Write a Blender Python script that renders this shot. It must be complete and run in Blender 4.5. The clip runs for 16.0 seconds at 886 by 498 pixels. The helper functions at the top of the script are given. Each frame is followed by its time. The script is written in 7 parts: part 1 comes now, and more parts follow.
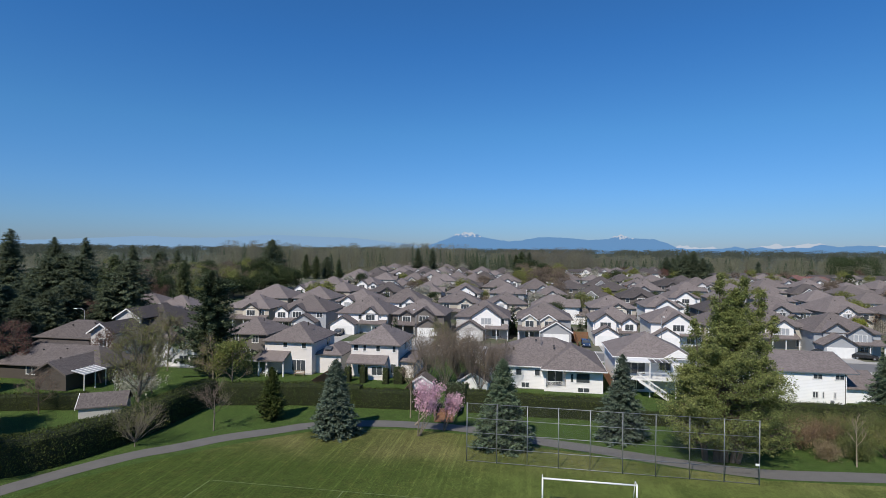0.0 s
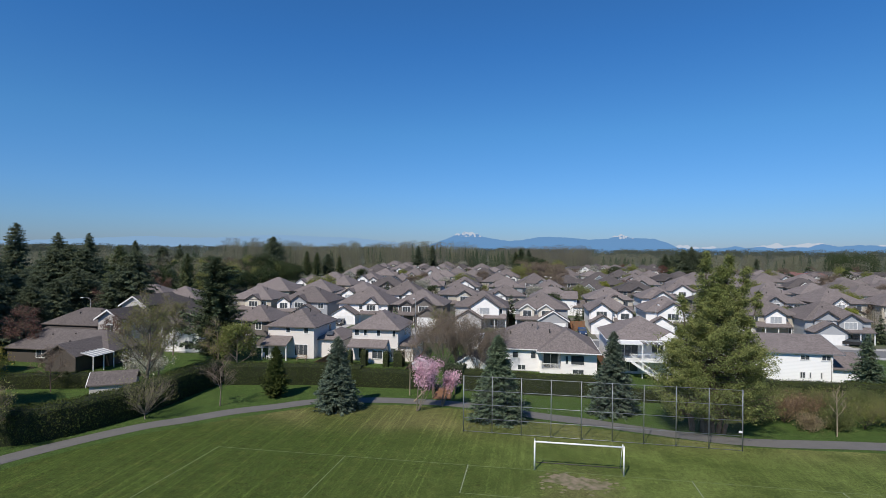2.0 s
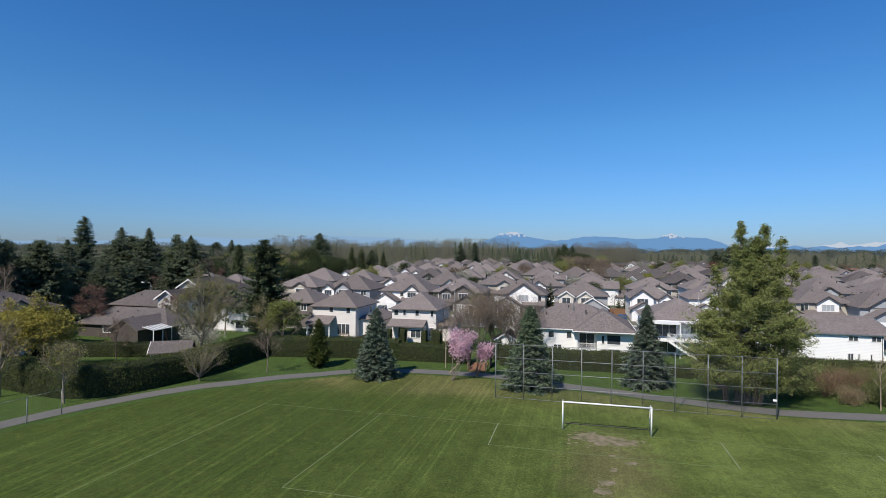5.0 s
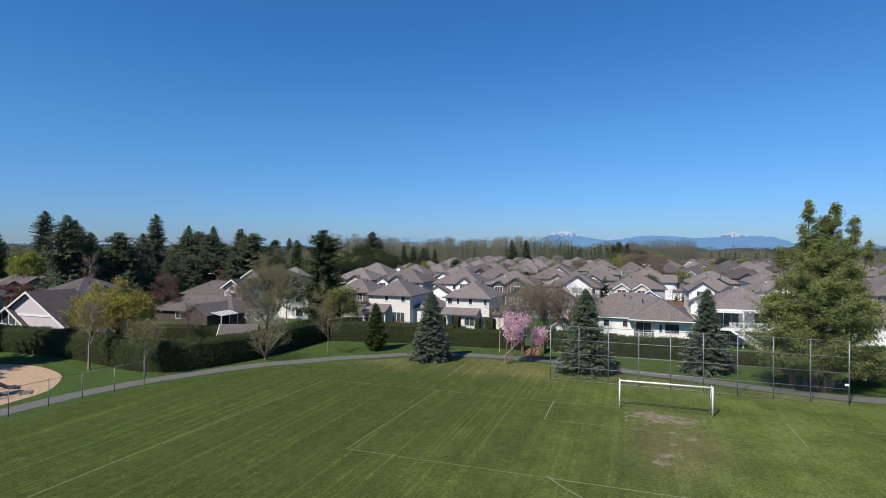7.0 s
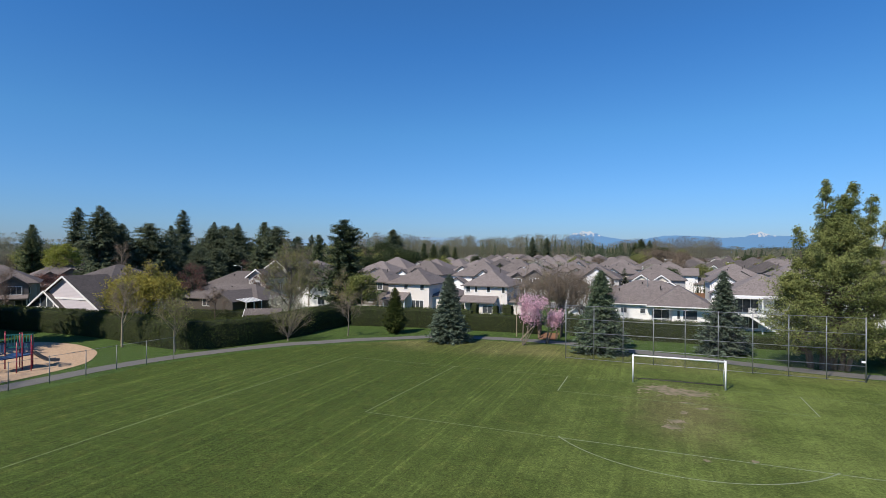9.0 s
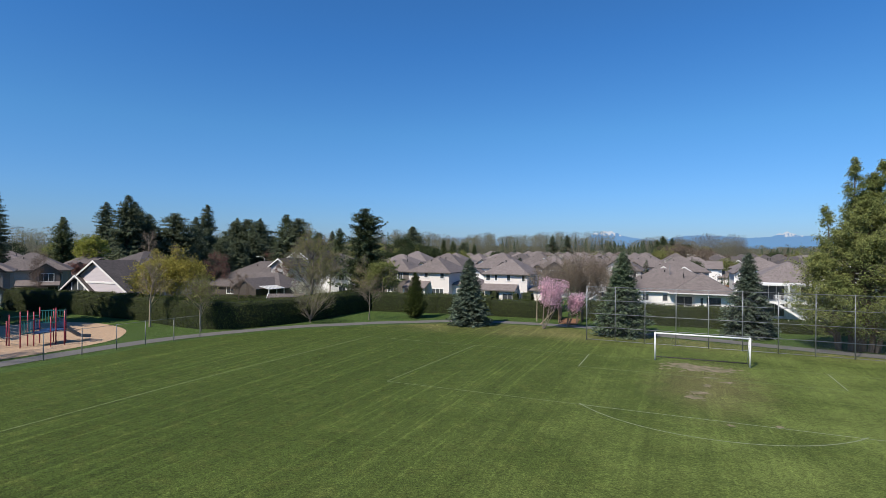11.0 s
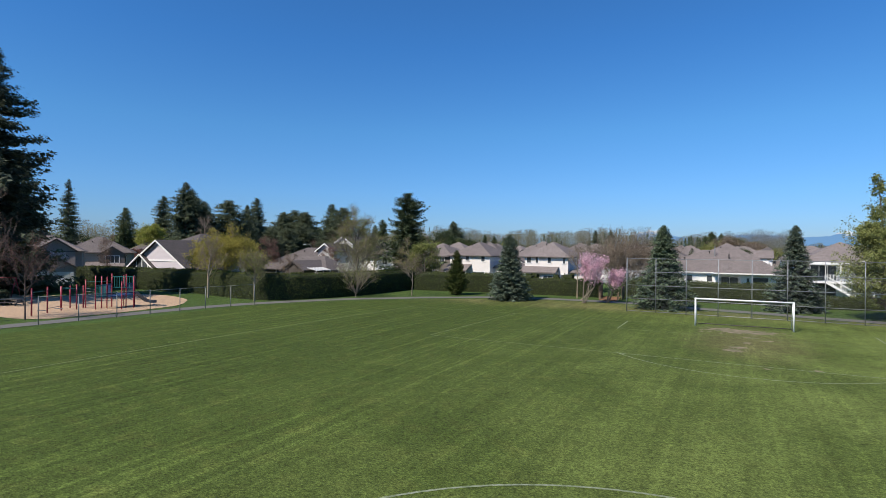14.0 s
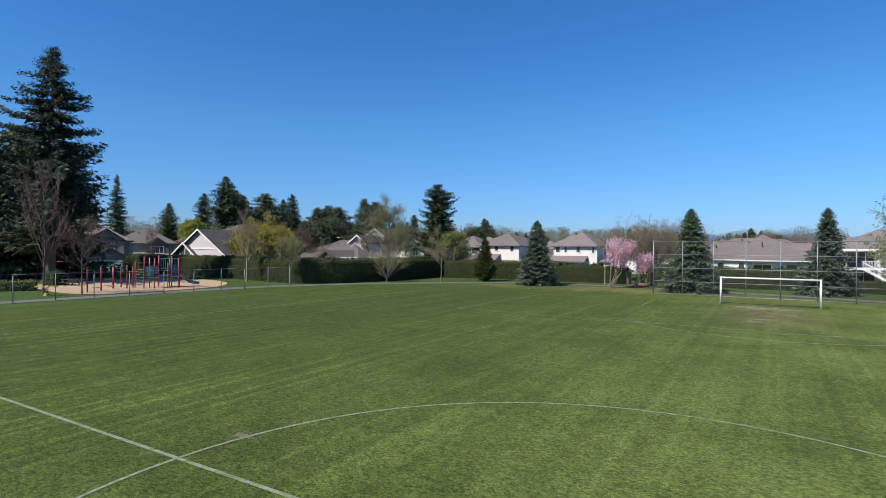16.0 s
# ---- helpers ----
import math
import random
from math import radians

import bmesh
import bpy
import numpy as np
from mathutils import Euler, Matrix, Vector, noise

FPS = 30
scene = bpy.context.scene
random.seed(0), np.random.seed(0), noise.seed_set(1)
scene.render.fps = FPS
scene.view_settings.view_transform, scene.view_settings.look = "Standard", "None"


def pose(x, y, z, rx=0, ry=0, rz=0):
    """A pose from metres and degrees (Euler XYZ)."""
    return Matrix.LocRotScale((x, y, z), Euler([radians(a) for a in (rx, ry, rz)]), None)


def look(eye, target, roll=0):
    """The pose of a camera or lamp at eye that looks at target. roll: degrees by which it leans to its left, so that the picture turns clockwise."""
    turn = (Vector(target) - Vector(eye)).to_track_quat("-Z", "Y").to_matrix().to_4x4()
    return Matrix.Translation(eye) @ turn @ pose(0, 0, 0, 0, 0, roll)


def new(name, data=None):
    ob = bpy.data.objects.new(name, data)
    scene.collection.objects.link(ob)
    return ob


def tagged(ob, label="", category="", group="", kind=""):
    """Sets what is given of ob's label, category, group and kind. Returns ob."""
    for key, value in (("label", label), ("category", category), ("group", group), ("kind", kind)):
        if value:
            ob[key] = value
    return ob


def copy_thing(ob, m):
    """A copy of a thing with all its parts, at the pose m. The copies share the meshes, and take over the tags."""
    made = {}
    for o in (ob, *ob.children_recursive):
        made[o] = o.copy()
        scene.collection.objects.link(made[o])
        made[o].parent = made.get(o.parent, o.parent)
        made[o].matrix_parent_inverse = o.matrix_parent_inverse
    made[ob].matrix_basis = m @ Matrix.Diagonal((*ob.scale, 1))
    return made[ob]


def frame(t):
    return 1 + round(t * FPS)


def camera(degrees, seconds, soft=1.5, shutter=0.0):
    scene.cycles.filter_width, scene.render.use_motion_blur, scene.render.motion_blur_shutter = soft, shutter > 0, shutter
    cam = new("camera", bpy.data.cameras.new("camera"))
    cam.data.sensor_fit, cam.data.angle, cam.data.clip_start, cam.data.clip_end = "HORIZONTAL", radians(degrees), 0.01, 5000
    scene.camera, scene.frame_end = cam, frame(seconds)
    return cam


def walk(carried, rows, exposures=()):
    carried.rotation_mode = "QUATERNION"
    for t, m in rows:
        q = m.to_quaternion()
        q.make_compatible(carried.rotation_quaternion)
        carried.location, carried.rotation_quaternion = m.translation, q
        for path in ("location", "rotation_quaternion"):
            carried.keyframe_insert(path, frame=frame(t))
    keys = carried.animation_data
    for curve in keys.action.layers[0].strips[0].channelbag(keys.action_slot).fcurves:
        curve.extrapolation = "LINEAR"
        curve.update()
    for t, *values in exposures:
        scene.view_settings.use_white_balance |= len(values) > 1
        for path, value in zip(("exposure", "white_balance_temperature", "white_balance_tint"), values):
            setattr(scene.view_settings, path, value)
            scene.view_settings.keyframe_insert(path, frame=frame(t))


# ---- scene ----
cam = camera(79.09, 16.0, 0.75)
PATH = [  # seconds, x, y, z, heading, pitch, roll
    (0.0, -4.862, -44.982, 21.223, 9.305, 0.040, 0.598),
    (0.5, -4.756, -45.618, 20.665, 9.250, 0.038, 0.590),
    (1.0, -4.695, -46.420, 20.168, 9.066, 0.042, 0.583),
    (1.5, -4.672, -46.930, 19.610, 8.984, 0.044, 0.568),
    (2.0, -4.177, -47.240, 19.043, 9.338, 0.043, 0.556),
    (2.5, -3.474, -47.526, 18.574, 9.728, 0.053, 0.548),
    (3.0, -2.971, -47.928, 18.007, 10.090, 0.060, 0.546),
    (3.5, -2.674, -48.498, 17.515, 10.677, 0.060, 0.543),
    (4.0, -2.591, -48.601, 16.952, 11.468, 0.059, 0.546),
    (6.5, -2.666, -49.999, 14.533, 18.292, 0.033, 0.316),
    (7.0, -2.738, -50.165, 14.000, 19.408, 0.043, 0.297),
    (7.5, -2.725, -50.457, 13.491, 20.771, 0.047, 0.297),
    (8.0, -2.428, -50.736, 12.967, 21.293, 0.064, 0.290),
    (8.5, -2.092, -50.982, 12.421, 21.502, 0.070, 0.281),
    (9.0, -1.851, -51.335, 11.890, 21.630, 0.079, 0.281),
    (11.5, -1.859, -51.700, 9.292, 24.212, 0.044, 0.436),
    (12.0, -1.871, -51.849, 8.817, 24.647, 0.030, 0.455),
    (12.5, -1.668, -52.266, 8.301, 25.262, 0.025, 0.469),
    (13.0, -1.520, -52.727, 7.775, 25.989, 0.001, 0.494),
    (13.5, -1.477, -53.255, 7.260, 26.781, -0.010, 0.515),
    (14.0, -1.079, -53.271, 6.720, 28.075, -0.019, 0.516),
    (14.5, -0.965, -53.902, 6.210, 29.051, -0.024, 0.529),
    (15.0, -0.771, -54.340, 5.781, 29.823, -0.043, 0.533),
    (15.5, -0.097, -54.386, 5.203, 30.892, -0.050, 0.538),
    (16.0, 0.200, -54.478, 4.839, 31.507, -0.064, 0.533),
]


def eye_pose(x, y, z, heading, pitch, roll):
    a, b = radians(heading), radians(pitch)
    way = Vector((-math.sin(a) * math.cos(b), math.cos(a) * math.cos(b), math.sin(b)))
    eye = Vector((x, y, z))
    return look(eye, eye + way * 10, roll)


walk(cam, [(row[0], eye_pose(*row[1:])) for row in PATH], [(0.0, -0.03, 6500, 10), (8.0, 0.2, 6640, 10.5), (13.0, 0.27, 6720, 10.5), (16.0, 0.37, 6580, 10)])

# ---- light ----
SUN_ELEVATION, SUN_AZIMUTH = radians(47), radians(200.4)
world = bpy.data.worlds.new("sky")
scene.world = world
world.use_nodes = True
sky_nodes = world.node_tree
sky_tex = sky_nodes.nodes.new("ShaderNodeTexSky")
sky_tex.sky_type, sky_tex.sun_disc = "NISHITA", False
sky_tex.sun_elevation, sky_tex.sun_rotation = SUN_ELEVATION, SUN_AZIMUTH
sky_tex.altitude, sky_tex.air_density, sky_tex.dust_density, sky_tex.ozone_density = 50, 1.0, 0.1, 4.0
sky_back = sky_nodes.nodes["Background"]
sky_tint = sky_nodes.nodes.new("ShaderNodeMixRGB")
sky_tint.blend_type, sky_tint.inputs[0].default_value = "MULTIPLY", 1.0
sky_co = sky_nodes.nodes.new("ShaderNodeTexCoord")
sky_sep = sky_nodes.nodes.new("ShaderNodeSeparateXYZ")
sky_nodes.links.new(sky_co.outputs["Generated"], sky_sep.inputs[0])
sky_ramp = sky_nodes.nodes.new("ShaderNodeValToRGB")
sky_ramp.color_ramp.interpolation = "LINEAR"
sky_ramp.color_ramp.elements[0].position, sky_ramp.color_ramp.elements[0].color = 0.0, (0.345, 0.475, 0.8, 1)
sky_ramp.color_ramp.elements[1].position, sky_ramp.color_ramp.elements[1].color = 1.0, (0.292, 0.735, 1.14, 1)
for where, tone in ((0.05, (0.385, 0.6, 0.95, 1)), (0.1, (0.395, 0.68, 1.04, 1)), (0.21, (0.38, 0.78, 1.1, 1)), (0.35, (0.3, 0.757, 1.17, 1))):
    sky_ramp.color_ramp.elements.new(where).color = tone
sky_nodes.links.new(sky_sep.outputs[2], sky_ramp.inputs[0])
sky_nodes.links.new(sky_ramp.outputs[0], sky_tint.inputs[2])
sky_nodes.links.new(sky_tex.outputs[0], sky_tint.inputs[1])
sky_nodes.links.new(sky_tint.outputs[0], sky_back.inputs[0])
sky_back.inputs[1].default_value = 0.10

sun_data = bpy.data.lights.new("sun", "SUN")
sun_data.energy, sun_data.angle, sun_data.color = 4.8, radians(0.53), (1.0, 0.94, 0.85)
sun = new("sun", sun_data)
sun.matrix_world = look((0, 0, 60), (
    -math.sin(SUN_AZIMUTH) * math.cos(SUN_ELEVATION) * 100,
    -math.cos(SUN_AZIMUTH) * math.cos(SUN_ELEVATION) * 100,
    60 - math.sin(SUN_ELEVATION) * 100))

# ---- mesh tools ----
class Geo:
    """Collects polygons and makes one mesh of them."""

    def __init__(self):
        self.v, self.f, self.n = [], [], 0

    def poly(self, *pts):
        self.v.append(np.array([tuple(p) for p in pts], float))
        self.f.append(np.arange(self.n, self.n + len(pts)).reshape(1, -1))
        self.n += len(pts)

    def solid(self, pts, faces):
        self.v.append(np.array([tuple(p) for p in pts], float))
        for f in faces:
            self.f.append(np.array(f).reshape(1, -1) + self.n)
        self.n += len(pts)

    def many(self, quads):
        """quads: array (count, corners, 3)."""
        quads = np.asarray(quads, float)
        c, k = quads.shape[:2]
        if c:
            self.v.append(quads.reshape(-1, 3))
            self.f.append(np.arange(self.n, self.n + c * k).reshape(c, k))
            self.n += c * k

    def box(self, x0, y0, z0, x1, y1, z1):
        p = [(x, y, z) for z in (z0, z1) for x, y in ((x0, y0), (x1, y0), (x1, y1), (x0, y1))]
        self.solid(p, [(3, 2, 1, 0), (4, 5, 6, 7), (0, 1, 5, 4), (1, 2, 6, 5), (2, 3, 7, 6), (3, 0, 4, 7)])

    def slab(self, corners, thick):
        """A sheet with its corners counter-clockwise from above, thickened downwards."""
        k = len(corners)
        low = [(p[0], p[1], p[2] - thick) for p in corners]
        faces = [tuple(range(k)), tuple(reversed(range(k, 2 * k)))]
        faces += [(i, i + k, (i + 1) % k + k, (i + 1) % k) for i in range(k)]
        self.solid(list(corners) + low, faces)

    def prism(self, outline, y0, y1):
        """An outline of (x, z), drawn out from y0 to y1."""
        k = len(outline)
        p = [(x, y0, z) for x, z in outline] + [(x, y1, z) for x, z in outline]
        faces = [tuple(range(k)), tuple(reversed(range(k, 2 * k)))]
        faces += [(i, i + k, (i + 1) % k + k, (i + 1) % k) for i in range(k)]
        self.solid(p, faces)

    def beam(self, a, b, w, h=None):
        """A bar with a square section from a to b."""
        a, b, h = Vector(a), Vector(b), h or w
        d = (b - a).normalized()
        side = d.cross(Vector((0, 0, 1)))
        side = side.normalized() if side.length > 1e-3 else Vector((1, 0, 0))
        up = side.cross(d)
        p = [q + side * i * w / 2 + up * j * h / 2 for q in (a, b) for i, j in ((-1, -1), (1, -1), (1, 1), (-1, 1))]
        self.solid(p, [(0, 1, 2, 3), (7, 6, 5, 4), (1, 0, 4, 5), (2, 1, 5, 6), (3, 2, 6, 7), (0, 3, 7, 4)])

    def tube(self, a, b, r0, r1=None, n=8, caps=True):
        a, b = Vector(a), Vector(b)
        r1 = r0 if r1 is None else r1
        d = (b - a)
        if d.length < 1e-6:
            return
        d.normalize()
        s = d.orthogonal().normalized()
        u = d.cross(s)
        ring = [(math.cos(2 * math.pi * i / n), math.sin(2 * math.pi * i / n)) for i in range(n)]
        p = [a + (s * c + u * e) * r0 for c, e in ring] + [b + (s * c + u * e) * r1 for c, e in ring]
        faces = [(i, (i + 1) % n, (i + 1) % n + n, i + n) for i in range(n)]
        if caps:
            faces += [tuple(reversed(range(n))), tuple(range(n, 2 * n))]
        self.solid(p, faces)

    def mesh(self, name, smooth=False):
        me = bpy.data.meshes.new(name)
        if not self.v:
            return me
        co = np.concatenate(self.v)
        loops = np.concatenate([f.ravel() for f in self.f])
        totals = np.concatenate([np.full(len(f), f.shape[1]) for f in self.f])
        starts = np.concatenate(([0], np.cumsum(totals)[:-1]))
        me.vertices.add(len(co))
        me.vertices.foreach_set("co", co.ravel())
        me.loops.add(len(loops))
        me.loops.foreach_set("vertex_index", loops.astype(np.int32))
        me.polygons.add(len(totals))
        me.polygons.foreach_set("loop_start", starts.astype(np.int32))
        me.polygons.foreach_set("loop_total", totals.astype(np.int32))
        if smooth:
            me.polygons.foreach_set("use_smooth", np.ones(len(totals), bool))
        me.update(calc_edges=True)
        if not smooth:
            me.shade_flat()
        me.validate()
        return me


def part(name, geo, material, parent=None, label="", at=None, smooth=False):
    me = geo if isinstance(geo, bpy.types.Mesh) else geo.mesh(name, smooth)
    if material and not me.materials:
        me.materials.append(material)
    ob = new(name, me)
    if parent:
        ob.parent = parent
    if at is not None:
        ob.matrix_basis = at
    if label:
        ob["label"] = label
    return ob


def base(name, label, category, at=None, group="", kind=""):
    ob = new(name)
    ob.empty_display_size = 0.3
    if at is not None:
        ob.matrix_basis = at
    return tagged(ob, label, category, group, kind)


def smooth_line(points, step=1.0):
    """A gliding line through points."""
    pts = [Vector(p) for p in points]
    out = []
    for i in range(len(pts) - 1):
        a, b, c, d = pts[max(i - 1, 0)], pts[i], pts[i + 1], pts[min(i + 2, len(pts) - 1)]
        n = max(1, int((c - b).length / step))
        for k in range(n):
            t = k / n
            out.append(0.5 * (2 * b + (c - a) * t + (2 * a - 5 * b + 4 * c - d) * t * t + (3 * b - a - 3 * c + d) * t ** 3))
    return out + [pts[-1]]


# ---- materials ----
def material(name, colour, rough=0.8, second=None, scale=1.0, amount=0.5, bump=0.0, bump_scale=30.0, metal=0.0, island=0.0, spec=0.3, detail=6.0):
    m = bpy.data.materials.new(name)
    m.use_nodes = True
    t = m.node_tree
    b = t.nodes["Principled BSDF"]
    b.inputs["Base Color"].default_value = (*colour, 1)
    b.inputs["Roughness"].default_value = rough
    b.inputs["Metallic"].default_value = metal
    b.inputs["Specular IOR Level"].default_value = spec
    co = t.nodes.new("ShaderNodeTexCoord")
    if second:
        n = t.nodes.new("ShaderNodeTexNoise")
        n.inputs["Scale"].default_value, n.inputs["Detail"].default_value = scale, detail
        t.links.new(co.outputs["Object"], n.inputs["Vector"])
        ramp = t.nodes.new("ShaderNodeMapRange")
        ramp.inputs[1].default_value, ramp.inputs[2].default_value = 0.5 - amount / 2, 0.5 + amount / 2
        t.links.new(n.outputs[0], ramp.inputs[0])
        mix = t.nodes.new("ShaderNodeMixRGB")
        mix.inputs[1].default_value, mix.inputs[2].default_value = (*colour, 1), (*second, 1)
        t.links.new(ramp.outputs[0], mix.inputs[0])
        out = mix.outputs[0]
        if island:
            g = t.nodes.new("ShaderNodeNewGeometry")
            hsv = t.nodes.new("ShaderNodeHueSaturation")
            r2 = t.nodes.new("ShaderNodeMapRange")
            r2.inputs[3].default_value, r2.inputs[4].default_value = 1 - island, 1 + island
            t.links.new(g.outputs["Random Per Island"], r2.inputs[0])
            t.links.new(r2.outputs[0], hsv.inputs["Value"])
            t.links.new(out, hsv.inputs["Color"])
            out = hsv.outputs[0]
        t.links.new(out, b.inputs["Base Color"])
    if bump:
        n = t.nodes.new("ShaderNodeTexNoise")
        n.inputs["Scale"].default_value, n.inputs["Detail"].default_value = bump_scale, 4
        t.links.new(co.outputs["Object"], n.inputs["Vector"])
        bm = t.nodes.new("ShaderNodeBump")
        bm.inputs["Strength"].default_value, bm.inputs["Distance"].default_value = bump, 0.05
        t.links.new(n.outputs[0], bm.inputs["Height"])
        t.links.new(bm.outputs[0], b.inputs["Normal"])
    return m


def leafy(name, dark, light, spread=0.35, thin=0.25, scale=0.6):
    """Foliage: colour shifts from leaf to leaf and over the crown; some light shines through."""
    m = material(name, dark, 0.65, light, scale, 0.6, island=spread, spec=0.12)
    t = m.node_tree
    b, out = t.nodes["Principled BSDF"], t.nodes["Material Output"]
    tr = t.nodes.new("ShaderNodeBsdfTranslucent")
    mix = t.nodes.new("ShaderNodeMixShader")
    mix.inputs[0].default_value = thin
    t.links.new(b.inputs["Base Color"].links[0].from_socket, tr.inputs["Color"])
    t.links.new(b.outputs[0], mix.inputs[1])
    t.links.new(tr.outputs[0], mix.inputs[2])
    t.links.new(mix.outputs[0], out.inputs[0])
    return m


def siding(name, colour, second):
    """Lapped boards 0.2 m high: a thin darker line under each."""
    m = material(name, colour, 0.6, second, 0.7, 0.8)
    t = m.node_tree
    b = t.nodes["Principled BSDF"]
    co = t.nodes.new("ShaderNodeTexCoord")
    w = t.nodes.new("ShaderNodeTexWave")
    w.bands_direction, w.wave_profile = "Z", "SAW"
    w.inputs["Scale"].default_value, w.inputs["Distortion"].default_value = 1.55, 0.0
    t.links.new(co.outputs["Object"], w.inputs["Vector"])
    r = t.nodes.new("ShaderNodeMapRange")
    r.inputs[1].default_value, r.inputs[2].default_value, r.inputs[3].default_value, r.inputs[4].default_value = 0.0, 0.25, 0.82, 1.0
    t.links.new(w.outputs["Fac"], r.inputs[0])
    hsv = t.nodes.new("ShaderNodeHueSaturation")
    t.links.new(b.inputs["Base Color"].links[0].from_socket, hsv.inputs["Color"])
    t.links.new(r.outputs[0], hsv.inputs["Value"])
    t.links.new(hsv.outputs[0], b.inputs["Base Color"])
    return m


def shingles(name, colour, second):
    """Asphalt shingles: courses 0.14 m apart, blotched tab by tab."""
    m = material(name, colour, 0.9, second, 0.5, 0.9, spec=0.15)
    t = m.node_tree
    b = t.nodes["Principled BSDF"]
    co = t.nodes.new("ShaderNodeTexCoord")
    v = t.nodes.new("ShaderNodeTexVoronoi")
    v.inputs["Scale"].default_value = 6.5
    t.links.new(co.outputs["Object"], v.inputs["Vector"])
    hsv = t.nodes.new("ShaderNodeHueSaturation")
    r = t.nodes.new("ShaderNodeMapRange")
    r.inputs[3].default_value, r.inputs[4].default_value = 0.74, 1.26
    sep = t.nodes.new("ShaderNodeSeparateColor")
    t.links.new(v.outputs["Color"], sep.inputs[0])
    t.links.new(sep.outputs[0], r.inputs[0])
    src = b.inputs["Base Color"].links[0].from_socket
    t.links.new(src, hsv.inputs["Color"])
    info = t.nodes.new("ShaderNodeObjectInfo")
    r2 = t.nodes.new("ShaderNodeMapRange")
    r2.inputs[3].default_value, r2.inputs[4].default_value = 0.85, 1.18
    t.links.new(info.outputs["Random"], r2.inputs[0])
    mul = t.nodes.new("ShaderNodeMath")
    mul.operation = "MULTIPLY"
    t.links.new(r.outputs[0], mul.inputs[0])
    t.links.new(r2.outputs[0], mul.inputs[1])
    t.links.new(mul.outputs[0], hsv.inputs["Value"])
    t.links.new(hsv.outputs[0], b.inputs["Base Color"])
    return m


def lawn(name, colour, second, yellow, stripes=0.0):
    """Turf; with stripes, mown in bands along y."""
    m = material(name, colour, 0.9, second, 0.12, 0.7, bump=0.6, bump_scale=14, spec=0.1, detail=8)
    t = m.node_tree
    b = t.nodes["Principled BSDF"]
    co = t.nodes.new("ShaderNodeTexCoord")
    src = b.inputs["Base Color"].links[0].from_socket

    def grain(scale, lo, hi, src, squash=(1, 1, 1), detail=5):
        mp = t.nodes.new("ShaderNodeMapping")
        mp.inputs["Scale"].default_value = squash
        t.links.new(co.outputs["Object"], mp.inputs[0])
        n = t.nodes.new("ShaderNodeTexNoise")
        n.inputs["Scale"].default_value, n.inputs["Detail"].default_value = scale, detail
        t.links.new(mp.outputs[0], n.inputs["Vector"])
        r = t.nodes.new("ShaderNodeMapRange")
        r.inputs[1].default_value, r.inputs[2].default_value = 0.3, 0.7
        r.inputs[3].default_value, r.inputs[4].default_value = lo, hi
        t.links.new(n.outputs[0], r.inputs[0])
        h = t.nodes.new("ShaderNodeHueSaturation")
        t.links.new(src, h.inputs["Color"])
        t.links.new(r.outputs[0], h.inputs["Value"])
        return h.outputs[0]

    n = t.nodes.new("ShaderNodeTexNoise")
    n.inputs["Scale"].default_value, n.inputs["Detail"].default_value = 0.9, 9
    t.links.new(co.outputs["Object"], n.inputs["Vector"])
    r = t.nodes.new("ShaderNodeMapRange")
    r.inputs[1].default_value, r.inputs[2].default_value = 0.5, 0.75
    r.inputs[4].default_value = 0.28
    t.links.new(n.outputs[0], r.inputs[0])
    mix = t.nodes.new("ShaderNodeMixRGB")
    mix.inputs[2].default_value = (*yellow, 1)
    t.links.new(src, mix.inputs[1])
    t.links.new(r.outputs[0], mix.inputs[0])
    src = mix.outputs[0]
    if stripes:
        sep = t.nodes.new("ShaderNodeSeparateXYZ")
        t.links.new(co.outputs["Object"], sep.inputs[0])

        def worn(axis, a, b, amount, colour, src):
            """Mixes a colour into the turf towards one side of the pitch, in patches."""
            r3 = t.nodes.new("ShaderNodeMapRange")
            r3.interpolation_type = "SMOOTHSTEP"
            r3.inputs[1].default_value, r3.inputs[2].default_value = a, b
            r3.inputs[3].default_value, r3.inputs[4].default_value = 0.0, amount
            t.links.new(sep.outputs[axis], r3.inputs[0])
            patches = t.nodes.new("ShaderNodeTexNoise")
            patches.inputs["Scale"].default_value, patches.inputs["Detail"].default_value = 0.16, 6
            t.links.new(co.outputs["Object"], patches.inputs["Vector"])
            r4 = t.nodes.new("ShaderNodeMapRange")
            r4.inputs[1].default_value, r4.inputs[2].default_value = 0.38, 0.62
            r4.inputs[3].default_value = 0.35
            t.links.new(patches.outputs[0], r4.inputs[0])
            mul = t.nodes.new("ShaderNodeMath")
            mul.operation = "MULTIPLY"
            t.links.new(r3.outputs[0], mul.inputs[0])
            t.links.new(r4.outputs[0], mul.inputs[1])
            mixed = t.nodes.new("ShaderNodeMixRGB")
            mixed.inputs[2].default_value = (*colour, 1)
            t.links.new(src, mixed.inputs[1])
            t.links.new(mul.outputs[0], mixed.inputs[0])
            return mixed.outputs[0]

        # paler, yellower turf towards the east side
        src = worn(0, -26, 8, 0.95, (0.112, 0.142, 0.036), src)
        # dry straw-coloured turf towards the footpath
        src = worn(1, 4, 11, 0.55, (0.17, 0.145, 0.06), src)
        # turf trodden thin and brown before the goal
        near = t.nodes.new("ShaderNodeVectorMath")
        near.operation = "MULTIPLY_ADD"
        near.inputs[1].default_value, near.inputs[2].default_value = (1 / 4.6, 1 / 9.5, 0), (-0.05, 0.8, 0)
        t.links.new(co.outputs["Object"], near.inputs[0])
        reach = t.nodes.new("ShaderNodeVectorMath")
